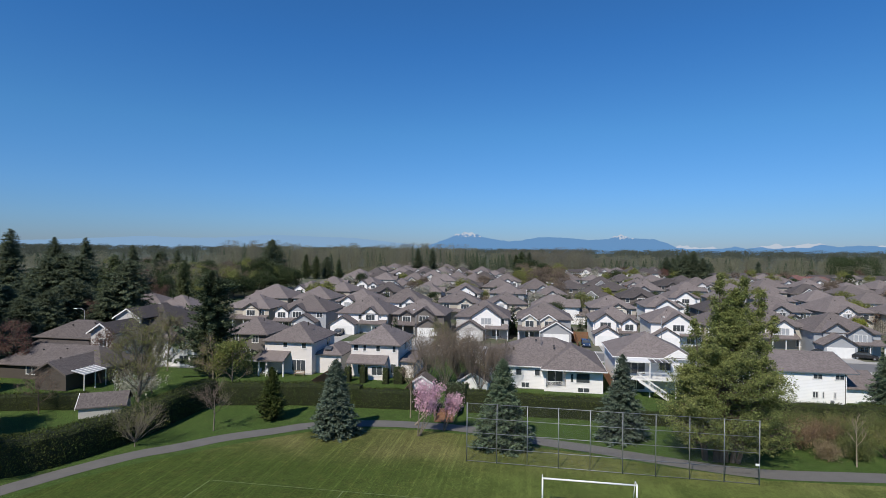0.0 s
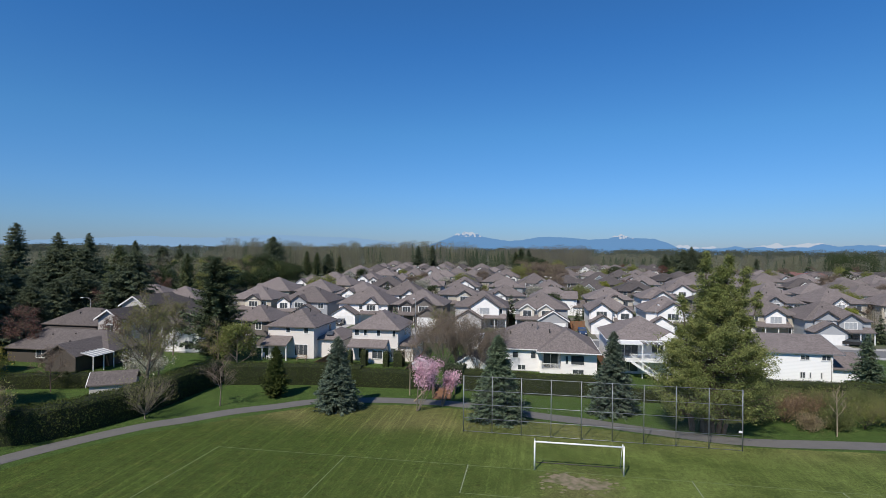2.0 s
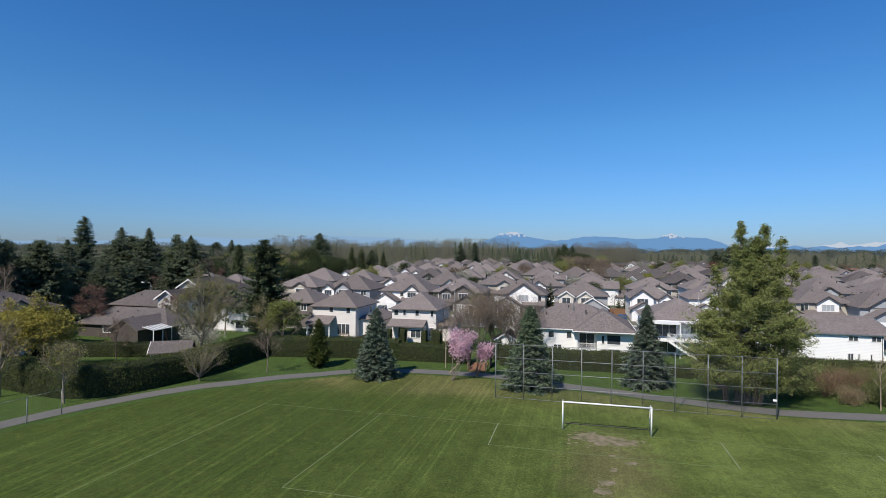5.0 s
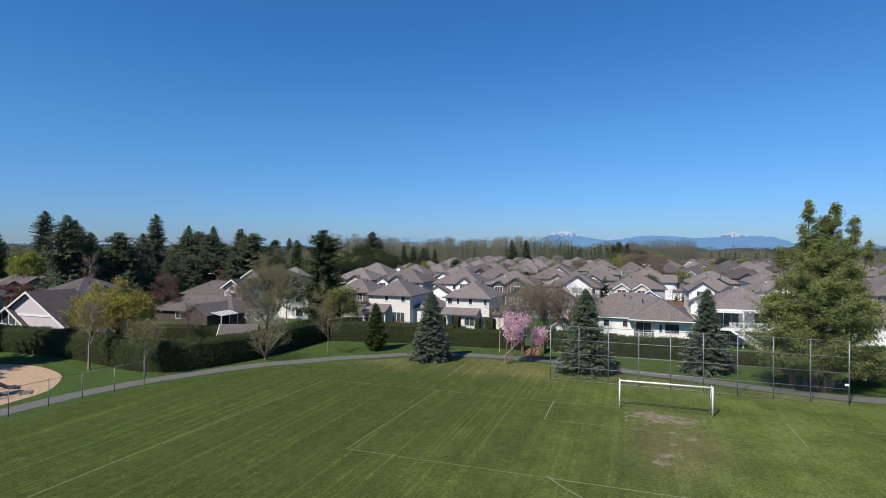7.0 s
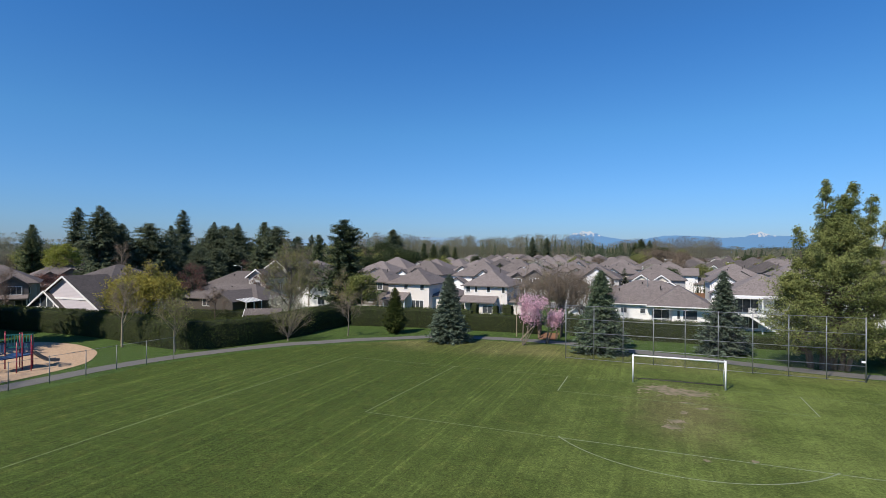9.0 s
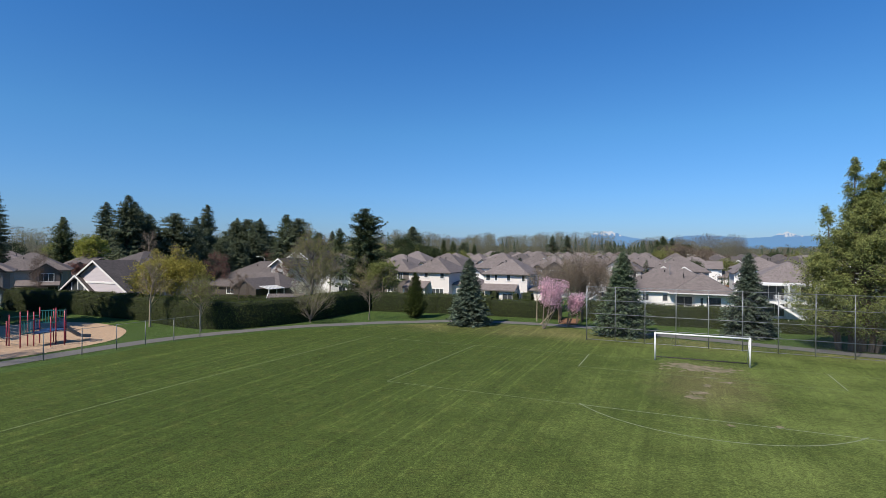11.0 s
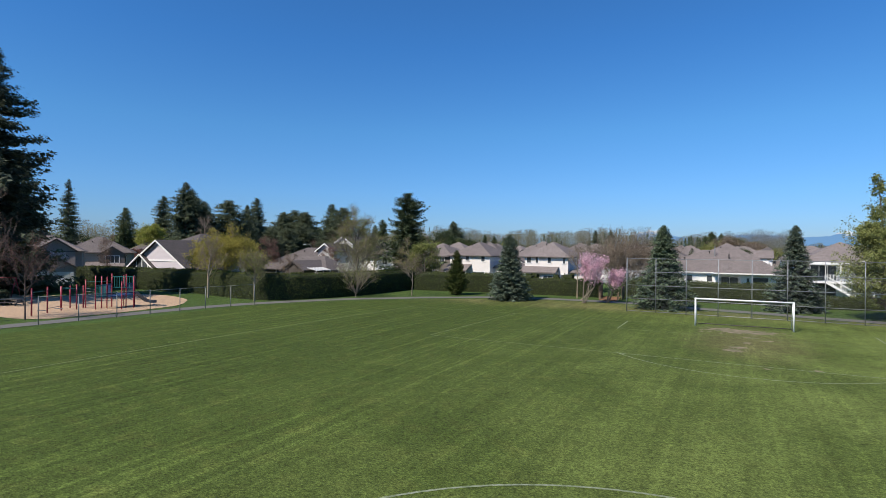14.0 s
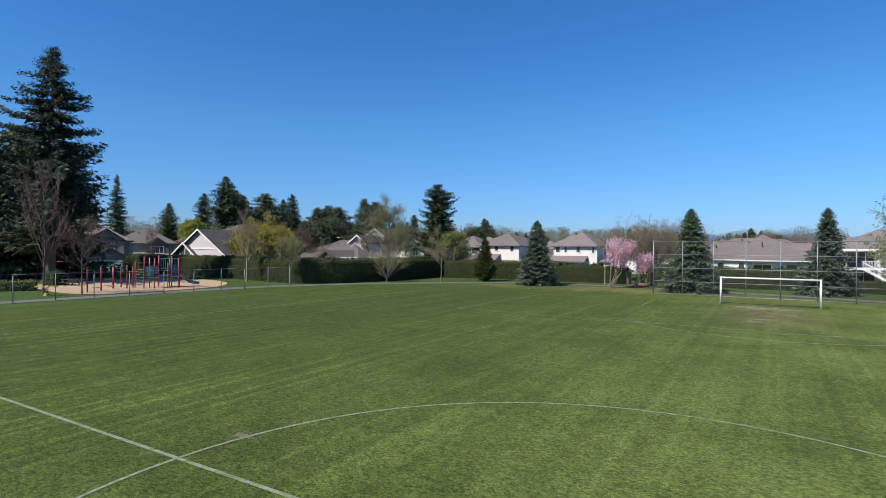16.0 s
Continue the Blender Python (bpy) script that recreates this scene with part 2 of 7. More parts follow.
        reach.operation = "LENGTH"
        t.links.new(near.outputs[0], reach.inputs[0])
        ragged = t.nodes.new("ShaderNodeTexNoise")
        ragged.inputs["Scale"].default_value, ragged.inputs["Detail"].default_value = 0.7, 8
        t.links.new(co.outputs["Object"], ragged.inputs["Vector"])
        edge = t.nodes.new("ShaderNodeMath")
        edge.operation = "ADD"
        t.links.new(reach.outputs["Value"], edge.inputs[0])
        t.links.new(ragged.outputs[0], edge.inputs[1])
        thin = t.nodes.new("ShaderNodeMapRange")
        thin.interpolation_type = "SMOOTHSTEP"
        thin.inputs[1].default_value, thin.inputs[2].default_value = 0.6, 1.75
        thin.inputs[3].default_value, thin.inputs[4].default_value = 0.62, 0.0
        t.links.new(edge.outputs[0], thin.inputs[0])
        brown = t.nodes.new("ShaderNodeMixRGB")
        brown.inputs[2].default_value = (0.135, 0.115, 0.052, 1)
        t.links.new(src, brown.inputs[1])
        t.links.new(thin.outputs[0], brown.inputs[0])
        src = brown.outputs[0]
        src = grain(0.5, 1 - stripes * 0.3, 1 + stripes * 0.3, src, (1, 0.012, 1), 1)
        src = grain(2.4, 1 - stripes * 0.65, 1 + stripes * 0.65, src, (1, 0.007, 1), 3)
        # pale tyre marks of the mower, plainest over the west half
        side = t.nodes.new("ShaderNodeMapRange")
        side.interpolation_type = "SMOOTHSTEP"
        side.inputs[1].default_value, side.inputs[2].default_value = -4, -16
        side.inputs[3].default_value, side.inputs[4].default_value = 0.3, 1.0
        t.links.new(sep.outputs[0], side.inputs[0])
        mp = t.nodes.new("ShaderNodeMapping")
        mp.inputs["Scale"].default_value = (1, 0.011, 1)
        t.links.new(co.outputs["Object"], mp.inputs[0])
        marks = t.nodes.new("ShaderNodeTexNoise")
        marks.inputs["Scale"].default_value, marks.inputs["Detail"].default_value = 3.0, 3
        t.links.new(mp.outputs[0], marks.inputs["Vector"])
        thin_mark = t.nodes.new("ShaderNodeMapRange")
        thin_mark.inputs[1].default_value, thin_mark.inputs[2].default_value = 0.52, 0.66
        thin_mark.inputs[4].default_value = stripes * 3.2
        t.links.new(marks.outputs[0], thin_mark.inputs[0])
        both = t.nodes.new("ShaderNodeMath")
        both.operation = "MULTIPLY_ADD"
        both.inputs[2].default_value = 1.0
        t.links.new(thin_mark.outputs[0], both.inputs[0])
        t.links.new(side.outputs[0], both.inputs[1])
        tone = t.nodes.new("ShaderNodeHueSaturation")
        t.links.new(src, tone.inputs["Color"])
        t.links.new(both.outputs[0], tone.inputs["Value"])
        src = tone.outputs[0]
    src = grain(0.33, 0.92, 1.08, src, detail=3)
    src = grain(1.4, 0.87, 1.13, src, detail=4)
    src = grain(6.0, 0.8, 1.2, src, (0.8, 1, 1))
    src = grain(19, 0.45, 1.55, src, (0.7, 1, 1))
    src = grain(60, 0.4, 1.6, src, detail=2)
    t.links.new(src, b.inputs["Base Color"])
    return m


# backdrop material: daylight and haze are put into an emission colour
def glow(name, colour):
    m = bpy.data.materials.new(name)
    m.use_nodes = True
    b = m.node_tree.nodes["Principled BSDF"]
    b.inputs["Base Color"].default_value = (0, 0, 0, 1)
    b.inputs["Specular IOR Level"].default_value = 0
    b.inputs["Emission Color"].default_value = (*colour, 1)
    b.inputs["Emission Strength"].default_value = 1
    return m


M_FIELD = lawn("mown_turf", (0.043, 0.0648, 0.0126), (0.0535, 0.0755, 0.0157), (0.118, 0.114, 0.03), 0.13)
M_GRASS = lawn("rough_grass", (0.045, 0.078, 0.018), (0.06, 0.095, 0.024), (0.1, 0.105, 0.04))
M_LAND = material("far_land", (0.05, 0.064, 0.036), 0.95, (0.085, 0.085, 0.055), 0.006, 0.5)
M_OLD_LINE = material("worn_field_paint", (0.19, 0.225, 0.11), 0.9, (0.07, 0.105, 0.025), 2.0, 0.6)
M_LINE = material("field_paint", (0.29, 0.315, 0.23), 0.9, (0.085, 0.12, 0.036), 7.0, 0.55)
M_ASPHALT = material("asphalt_path", (0.118, 0.112, 0.104), 0.9, (0.15, 0.143, 0.132), 0.8, 0.7, bump=0.3, bump_scale=60)
M_ROAD = material("road_asphalt", (0.14, 0.14, 0.14), 0.9, (0.18, 0.175, 0.17), 0.4, 0.7, bump=0.2, bump_scale=40)
M_CONCRETE = material("concrete", (0.42, 0.4, 0.37), 0.85, (0.33, 0.32, 0.3), 0.5, 0.7, bump=0.2)
M_CHIPS = material("wood_chips", (0.52, 0.37, 0.24), 0.95, (0.33, 0.22, 0.14), 4.0, 0.6, bump=1.0, bump_scale=14)
M_DIRT = material("bare_dirt", (0.25, 0.195, 0.14), 0.95, (0.09, 0.095, 0.035), 1.4, 0.35, bump=0.6, bump_scale=12)
M_STEEL = material("galvanised_steel", (0.3, 0.31, 0.32), 0.5, (0.22, 0.23, 0.24), 3, 0.7, metal=0.6)
M_DULL_STEEL = material("dull_steel", (0.25, 0.255, 0.25), 0.6, (0.19, 0.195, 0.19), 3, 0.7, metal=0.3)
M_WHITE_STEEL = material("white_goal_paint", (0.8, 0.8, 0.79), 0.35, (0.7, 0.7, 0.68), 2, 0.7)
M_TRIM = material("white_trim", (0.78, 0.77, 0.75), 0.5, (0.68, 0.67, 0.64), 1.5, 0.6)
M_GLASS = material("window_glass", (0.03, 0.036, 0.042), 0.06, (0.1, 0.11, 0.12), 0.5, 0.5, spec=0.8)
M_BLIND = material("pale_blinds", (0.42, 0.43, 0.44), 0.25, (0.28, 0.3, 0.32), 0.9, 0.5, spec=0.6)
M_DARK_TRIM = material("dark_brown_trim", (0.07, 0.062, 0.06), 0.6, (0.05, 0.045, 0.043), 2, 0.6)
M_DARK = material("dark_opening", (0.025, 0.023, 0.022), 0.7, (0.05, 0.045, 0.04), 0.8, 0.6)
WALLS = {
    "bright": siding("bright_white_siding", (0.88, 0.87, 0.85), (0.84, 0.83, 0.81)),
    "white": siding("white_siding", (0.84, 0.815, 0.785), (0.78, 0.755, 0.73)),
    "cream": siding("cream_siding", (0.6, 0.55, 0.46), (0.55, 0.5, 0.42)),
    "beige": siding("beige_siding", (0.45, 0.4, 0.33), (0.4, 0.36, 0.3)),
    "grey": siding("grey_siding", (0.34, 0.34, 0.345), (0.3, 0.3, 0.305)),
    "taupe": siding("taupe_siding", (0.16, 0.14, 0.125), (0.135, 0.12, 0.108)),
    "brown": siding("brown_siding", (0.09, 0.076, 0.066), (0.075, 0.064, 0.056)),
    "blue": siding("blue_grey_siding", (0.36, 0.37, 0.385), (0.32, 0.33, 0.345)),
    "umber": siding("umber_siding", (0.38, 0.33, 0.295), (0.34, 0.295, 0.265)),
    "offwhite": siding("offwhite_siding", (0.73, 0.68, 0.635), (0.67, 0.625, 0.585)),
    "lilac": siding("lilac_grey_siding", (0.56, 0.51, 0.53), (0.52, 0.475, 0.495)),
    "pale": siding("pale_grey_siding", (0.52, 0.5, 0.47), (0.47, 0.45, 0.43)),
    "brick": material("red_brick", (0.26, 0.1, 0.07), 0.9, (0.18, 0.08, 0.06), 4, 0.7, bump=0.5),
}
M_ROOF = shingles("grey_brown_shingles", (0.177, 0.151, 0.142), (0.136, 0.116, 0.11))
M_ROOF_BROWN = shingles("brown_shingles", (0.124, 0.107, 0.102), (0.093, 0.081, 0.078))
M_PATIO = material("milky_roof_sheet", (0.34, 0.35, 0.355), 0.4, (0.29, 0.3, 0.305), 3, 0.6)
M_FASCIA = material("brown_fascia", (0.14, 0.12, 0.11), 0.6, (0.11, 0.095, 0.088), 2, 0.6)
M_ROOF_DARK = shingles("dark_shingles", (0.095, 0.082, 0.078), (0.07, 0.062, 0.06))
M_BARK = material("bark", (0.13, 0.1, 0.075), 0.9, (0.08, 0.06, 0.045), 3, 0.7, bump=0.8, bump_scale=18)
M_PALE_BARK = material("pale_bark", (0.34, 0.28, 0.2), 0.9, (0.22, 0.175, 0.125), 4, 0.7, bump=0.5)
M_GREY_BARK = material("grey_bark", (0.22, 0.185, 0.145), 0.9, (0.14, 0.115, 0.09), 4, 0.7, bump=0.5)
M_WOOD = material("weathered_wood", (0.24, 0.17, 0.11), 0.85, (0.16, 0.12, 0.085), 2.5, 0.8, bump=0.4)
M_FENCE = material("cedar_fence", (0.25, 0.13, 0.07), 0.85, (0.18, 0.09, 0.05), 2.5, 0.8, bump=0.4)
L_SPRUCE = leafy("spruce_needles", (0.088, 0.125, 0.075), (0.155, 0.2, 0.118), 0.4, 0.25)
L_BLUE = leafy("blue_spruce_needles", (0.085, 0.117, 0.084), (0.152, 0.188, 0.132), 0.4, 0.25)
L_CEDAR = leafy("cedar_sprays", (0.112, 0.145, 0.043), (0.24, 0.252, 0.088), 0.5, 0.3, 0.45)
L_TALL_FIR = leafy("tall_fir_needles", (0.056, 0.07, 0.05), (0.1, 0.115, 0.075), 0.5, 0.25)
L_FIR = leafy("fir_needles", (0.078, 0.098, 0.06), (0.132, 0.155, 0.088), 0.35, 0.3)
L_PINE = leafy("pine_needles", (0.058, 0.082, 0.046), (0.112, 0.136, 0.07), 0.5, 0.2)
L_CYPRESS = leafy("cypress_sprays", (0.078, 0.1, 0.045), (0.145, 0.17, 0.078), 0.45, 0.2)
L_HEDGE = leafy("cedar_hedge", (0.034, 0.052, 0.0135), (0.078, 0.09, 0.023), 0.4, 0.05, 0.35)
L_BUD = leafy("opening_leaves", (0.205, 0.23, 0.042), (0.33, 0.335, 0.075), 0.35, 0.35)
# near-black green: the shade between the leaves put into the core's colour
M_HEDGE_SHADE = material("hedge_inner_shade", (0.02, 0.026, 0.009), 0.9, (0.02, 0.026, 0.01), 2, 0.7)
L_OLIVE = leafy("olive_buds", (0.165, 0.185, 0.05), (0.265, 0.27, 0.09), 0.4, 0.3)
L_PINK = leafy("magnolia_petals", (0.59, 0.29, 0.385), (0.84, 0.6, 0.67), 0.3, 0.3)
L_GOLD = leafy("golden_leaves", (0.26, 0.23, 0.045), (0.38, 0.33, 0.085), 0.35, 0.35)
L_RED = leafy("red_buds", (0.125, 0.058, 0.047), (0.2, 0.105, 0.085), 0.4, 0.2)
L_TWIG = leafy("bare_twigs", (0.13, 0.1, 0.072), (0.2, 0.155, 0.115), 0.35, 0.05)
L_WOODS = leafy("far_spring_woods", (0.16, 0.163, 0.096), (0.32, 0.3, 0.2), 0.14, 0.45, 0.04)
L_WOODS_DARK = leafy("far_conifers", (0.045, 0.07, 0.04), (0.1, 0.125, 0.065), 0.4, 0.15, 0.11)

# ---- ground, field, paths ----
def sheet(name, outline, z, mat, label, category, kind="structure"):
    g = Geo()
    g.poly(*[(x, y, z) for x, y in outline])
    return tagged(part(name, g, mat), label, category, kind=kind)


def ribbon(name, line, width, z, mat, label, category, thick=0.0, kind="structure"):
    pts = smooth_line([(x, y, 0) for x, y in line], 1.0)
    g, left, right = Geo(), [], []
    for i, p in enumerate(pts):
        d = (pts[min(i + 1, len(pts) - 1)] - pts[max(i - 1, 0)]).normalized()
        s = Vector((-d.y, d.x, 0)) * width / 2
        wob = 1 + 0.05 * noise.noise(p * 0.35)
        left.append(p + s * wob)
        right.append(p - s * wob)
    for i in range(len(pts) - 1):
        q = [right[i], right[i + 1], left[i + 1], left[i]]
        g.poly(*[(v.x, v.y, z) for v in q])
    return tagged(part(name, g, mat), label, category, kind=kind)


sheet("ground", [(-4900, -4900), (4900, -4900), (4900, 4900), (-4900, 4900)], 0, M_LAND, "flat green and brown farmland reaching the horizon", "ground")
sheet("lawn", [(-130, -120), (120, -120), (120, 60.5), (-130, 60.5)], 0.02, M_GRASS, "rough green spring grass round the playing field", "grass")

FIELD_EDGE = [(-49.3, -95), (-49.3, -40), (-49.6, -12), (-46.2, -3.6), (-42.8, 1.6), (-36.6, 8), (-30, 13.6), (-24.5, 15.8), (-18, 16.6), (-11.5, 16.2), (-3.4, 13.6), (2.2, 12.4), (8, 10.9), (17, 9.2), (30, 10), (48, 11), (48, -95)]
sheet("playing_field", FIELD_EDGE, 0.03, M_FIELD, "mown green playing field with bands along its length", "field")

PATH_LINE = [(-54.4, -80), (-54.3, -50), (-53.8, -38), (-53.2, -28), (-52.9, -20), (-52.2, -13), (-50.3, -6.8), (-47.2, -0.6), (-44.2, 3.9), (-41.6, 6.3), (-38.2, 10), (-34.2, 12.9), (-30.4, 15.8), (-24.9, 17.6), (-19.4, 18.3), (-11.8, 18), (-3.4, 15.5), (2.2, 14.2), (7.3, 12.7), (17, 10.8), (28.4, 11.8), (45, 13), (75, 15)]
ribbon("footpath", PATH_LINE, 2.3, 0.045, M_ASPHALT, "grey asphalt footpath curving round the field", "path")

CHIP_EDGE = [(-55.6, -27.2), (-55.0, -22), (-55.3, -17.6), (-56.2, -13.8), (-58.8, -10.8), (-61.5, -8.7), (-65.5, -7.2), (-70, -6.6), (-76, -8.5), (-78, -15), (-76.5, -22), (-73, -26.2), (-64, -28.4), (-58.5, -28.6)]
chip_line = smooth_line([(x, y, 0) for x, y in CHIP_EDGE + CHIP_EDGE[:1]], 1.0)
sheet("playground_surface", [(p.x, p.y) for p in chip_line[:-1]], 0.05, M_CHIPS, "tan wood chips under the playground", "ground")

# painted field lines
g = Geo()


def paint(x0, y0, x1, y1, w=0.085, z=0.036):
    d = Vector((x1 - x0, y1 - y0, 0)).normalized()
    s = Vector((-d.y, d.x, 0)) * w / 2
    n = max(1, int(math.hypot(x1 - x0, y1 - y0) / 2.5))
    for i in range(n):
        a = Vector((x0, y0, z)).lerp(Vector((x1, y1, z)), i / n)
        b = Vector((x0, y0, z)).lerp(Vector((x1, y1, z)), (i + 1) / n)
        wob = [0.05 * noise.noise(Vector((p.x * 0.3, p.y * 0.3, 5))) for p in (a, b)]
        a, b = a + s * wob[0] * 10 * 0.2, b + s * wob[1] * 10 * 0.2
        g.poly(a - s, b - s, b + s, a + s)


HALF_Y, TOUCH_L, TOUCH_R, BOX_Y = -47.2, -34.5, 33.5, -17.0
def arc(cx, cy, r, a0, a1, w=0.12):
    n = max(8, int(abs(a1 - a0) / 4))
    p = [(cx + r * math.cos(radians(a0 + (a1 - a0) * i / n)), cy + r * math.sin(radians(a0 + (a1 - a0) * i / n))) for i in range(n + 1)]
    for a, b in zip(p, p[1:]):
        paint(*a, *b, w, 0.041)


paint(-33.4, -0.2, TOUCH_R, 0, 0.07)
paint(-33.4, -0.2, TOUCH_L, -24)
paint(TOUCH_L, -24, TOUCH_L, -95, 0.1)
paint(TOUCH_R, 0, TOUCH_R, -95, 0.1)
paint(-21.5, BOX_Y, -20.8, -0.1)
paint(-21.5, BOX_Y, -7.5, BOX_Y)
paint(-9.5, -5.6, 9.15, -5.6)
tagged(part("pitch_markings", g, M_OLD_LINE), "nearly worn-off white soccer pitch lines", "markings", kind="structure")
g = Geo()
paint(-7.5, BOX_Y, 20.4, BOX_Y)
paint(20.4, BOX_Y, 20.4, 0)
paint(-9.5, -5.6, -9.5, 0)
paint(9.15, -5.6, 9.15, 0)
paint(TOUCH_L, HALF_Y - 0.37, TOUCH_R, HALF_Y + 0.6, 0.11)
arc(-1.4, HALF_Y - 0.1, 9.83, 0, 360, 0.1)
arc(-0.1, -11.4, 9.2, 180 + 35.5, 360 - 35.5, 0.09)
tagged(part("pitch_markings", g, M_LINE), "worn white painted soccer pitch lines", "markings", kind="structure")


def patch(name, cx, cy, rx, ry, mat, label, seed, z=0.034, crumbs=24):
    """Bare ground with a ragged rim and small bare spots round it."""
    r = random.Random(seed)
    g = Geo()

    def blot(x, y, a_r, b_r, n, zz):
        ph = [r.uniform(0, 6) for _ in range(5)]
        pts = []
        for i in range(n):
            a = 2 * math.pi * i / n
            k = 1 + sum(amp * math.sin(f * a + p) for amp, f, p in zip((0.18, 0.14, 0.1, 0.07, 0.05), (2, 5, 9, 17, 29), ph))
            pts.append((x + a_r * k * math.cos(a), y + b_r * k * math.sin(a), zz))
        g.poly(*pts)

    blot(cx, cy, rx, ry, 96, z)
    for i in range(crumbs):
        a, d, k = r.uniform(0, 6.3), r.uniform(1.2, 1.75), r.uniform(0.03, 0.11)
        blot(cx + rx * d * math.cos(a), cy + ry * d * math.sin(a), rx * k, ry * k, 16, z + 0.0004 * (i + 1) / 24)
    return tagged(part(name, g, mat), label, "dirt", kind="structure")


patch("worn_dirt", -0.5, -1.95, 2.15, 1.35, M_DIRT, "bare trodden dirt in the goal mouth", 12)
patch("worn_dirt", 1.1, -2.2, 1.3, 0.9, M_DIRT, "bare trodden dirt in the goal mouth", 2, 0.0341)
patch("worn_dirt", -0.8, -12.0, 0.5, 0.6, M_DIRT, "worn penalty spot of bare dirt", 3)
patch("worn_dirt", -0.5, -10.6, 0.5, 0.5, M_DIRT, "worn penalty spot of bare dirt", 4)
patch("worn_dirt", 0.5, -5.4, 0.45, 0.3, M_DIRT, "worn patch of bare dirt in the turf", 21)
patch("worn_dirt", 1.5, -6.6, 0.5, 0.28, M_DIRT, "worn patch of bare dirt in the turf", 22)
patch("worn_dirt", 0.1, -8.2, 0.3, 0.35, M_DIRT, "worn patch of bare dirt in the turf", 23)
patch("worn_dirt", 0.9, -17.6, 0.22, 0.16, M_DIRT, "small pale scuff in the turf", 5)
patch("worn_dirt", 3.4, -16.7, 0.24, 0.16, M_DIRT, "small pale scuff in the turf", 6)
patch("worn_dirt", -11.2, -45.5, 0.25, 0.16, M_DIRT, "small pale scuff in the turf", 7)

# street behind the first houses
sheet("road", [(-140, 61.5), (160, 61.5), (160, 70), (-140, 70)], 0.03, M_ROAD, "grey asphalt street between two rows of houses", "road")
for n, (y0, y1) in enumerate(((60, 61.5), (70, 71.5))):
    g = Geo()
    g.box(-140, y0, 0, 160, y1, 0.15)
    tagged(part("pavement", g, M_CONCRETE), "pale concrete pavement with a raised kerb", "pavement", kind="structure")
for row_y in (141, 216, 291, 366):
    sheet("road", [(-100, row_y - 4), (60 + 0.75 * row_y, row_y - 4), (60 + 0.75 * row_y, row_y + 4), (-100, row_y + 4)], 0.03, M_ROAD, "grey asphalt side street between houses", "road")
sheet("lawn", [(-130, 71.5), (200, 71.5), (380, 500), (-190, 500)], 0.02, material("garden_ground", (0.05, 0.075, 0.024), 0.95, (0.15, 0.135, 0.105), 0.11, 0.25), "patchy front gardens and drives between the houses", "grass")

# distant mountains: self-lit backdrops, the distance haze put into their colours
BLUE_FAR, SNOW = glow("blue_hills_haze_glow", (0.14, 0.29, 0.52)), glow("snow_haze_glow", (0.5, 0.56, 0.65))
BLUE_PALE = glow("paler_hills_haze_glow", (0.235, 0.385, 0.58))


def bearing(deg, dist, z):
    a = radians(deg)
    return (-math.sin(a) * dist, math.cos(a) * dist, z)


def ridge(name, rows, dist, mat, label, rough=6.0, seed=0.0):
    """rows: bearing to the left of +y and height, high points and saddles."""
    g = Geo()
    rows = sorted(rows)
    bs = np.array([r[0] for r in rows])
    hs = np.array([r[1] for r in rows])
    angles = np.arange(bs[0], bs[-1], 0.12)
    top = np.interp(angles, bs, hs)
    top = [h + rough * noise.fractal(Vector((a * 1.3, seed, 0)), 0.9, 2.0, 5) for a, h in zip(angles, top)]
    for i in range(len(angles) - 1):
        a, b = angles[i], angles[i + 1]
        g.poly(bearing(b, dist, -5), bearing(a, dist, -5), bearing(a, dist, top[i]), bearing(b, dist, top[i + 1]))
    return tagged(part(name, g, mat), label, "mountains", kind="structure")
ridge("mountain_range", [(13.2, 5), (12.3, 23), (10.2, 76), (8.7, 120), (8.3, 138), (7.95, 156), (7.6, 147), (7.15, 172), (6.75, 158), (6.35, 168), (6.05, 150), (5.8, 155), (5.4, 134), (5.0, 123), (2.3, 92), (0.3, 112), (-0.9, 131), (-3.5, 127), (-5.8, 110), (-7.7, 115), (-8.2, 130), (-8.5, 142), (-8.75, 137), (-9.1, 154), (-9.4, 140), (-9.7, 136), (-9.9, 125), (-12.3, 117), (-13.3, 91), (-14.3, 54), (-15.2, 42), (-17, 44), (-18.4, 48), (-19.4, 64), (-20.3, 49), (-21.6, 61), (-22.6, 47), (-24, 62), (-25.1, 54), (-26, 83), (-27.3, 64), (-28.8, 74), (-31, 64), (-40, 50)], 4450, BLUE_FAR, "blue mountain range on the horizon with haze in its glowing colour", 6.0, 1.0)
ridge("mountain_range", [(85, 40), (70, 45), (60, 50), (48.9, 53), (45.1, 67), (38.7, 100), (34.9, 92), (31.3, 101), (27.1, 128), (23.2, 118), (19.1, 112), (14.4, 75), (10.8, 39)], 4600, BLUE_PALE, "pale far ridge with haze in its glowing colour", 4.0, 7.0)
ridge("mountain_range", [(-13.6, 20), (-14.6, 74), (-15.6, 64), (-16.5, 52), (-17.6, 60), (-18.3, 46), (-20.6, 44), (-21.6, 72), (-22.6, 80), (-23.8, 72), (-24.8, 84), (-26.2, 88), (-27, 68), (-28.2, 56), (-30.2, 74), (-38, 60)], 4600, SNOW, "far snow-covered peaks with haze in their glowing colour", 13.0, 3.0)


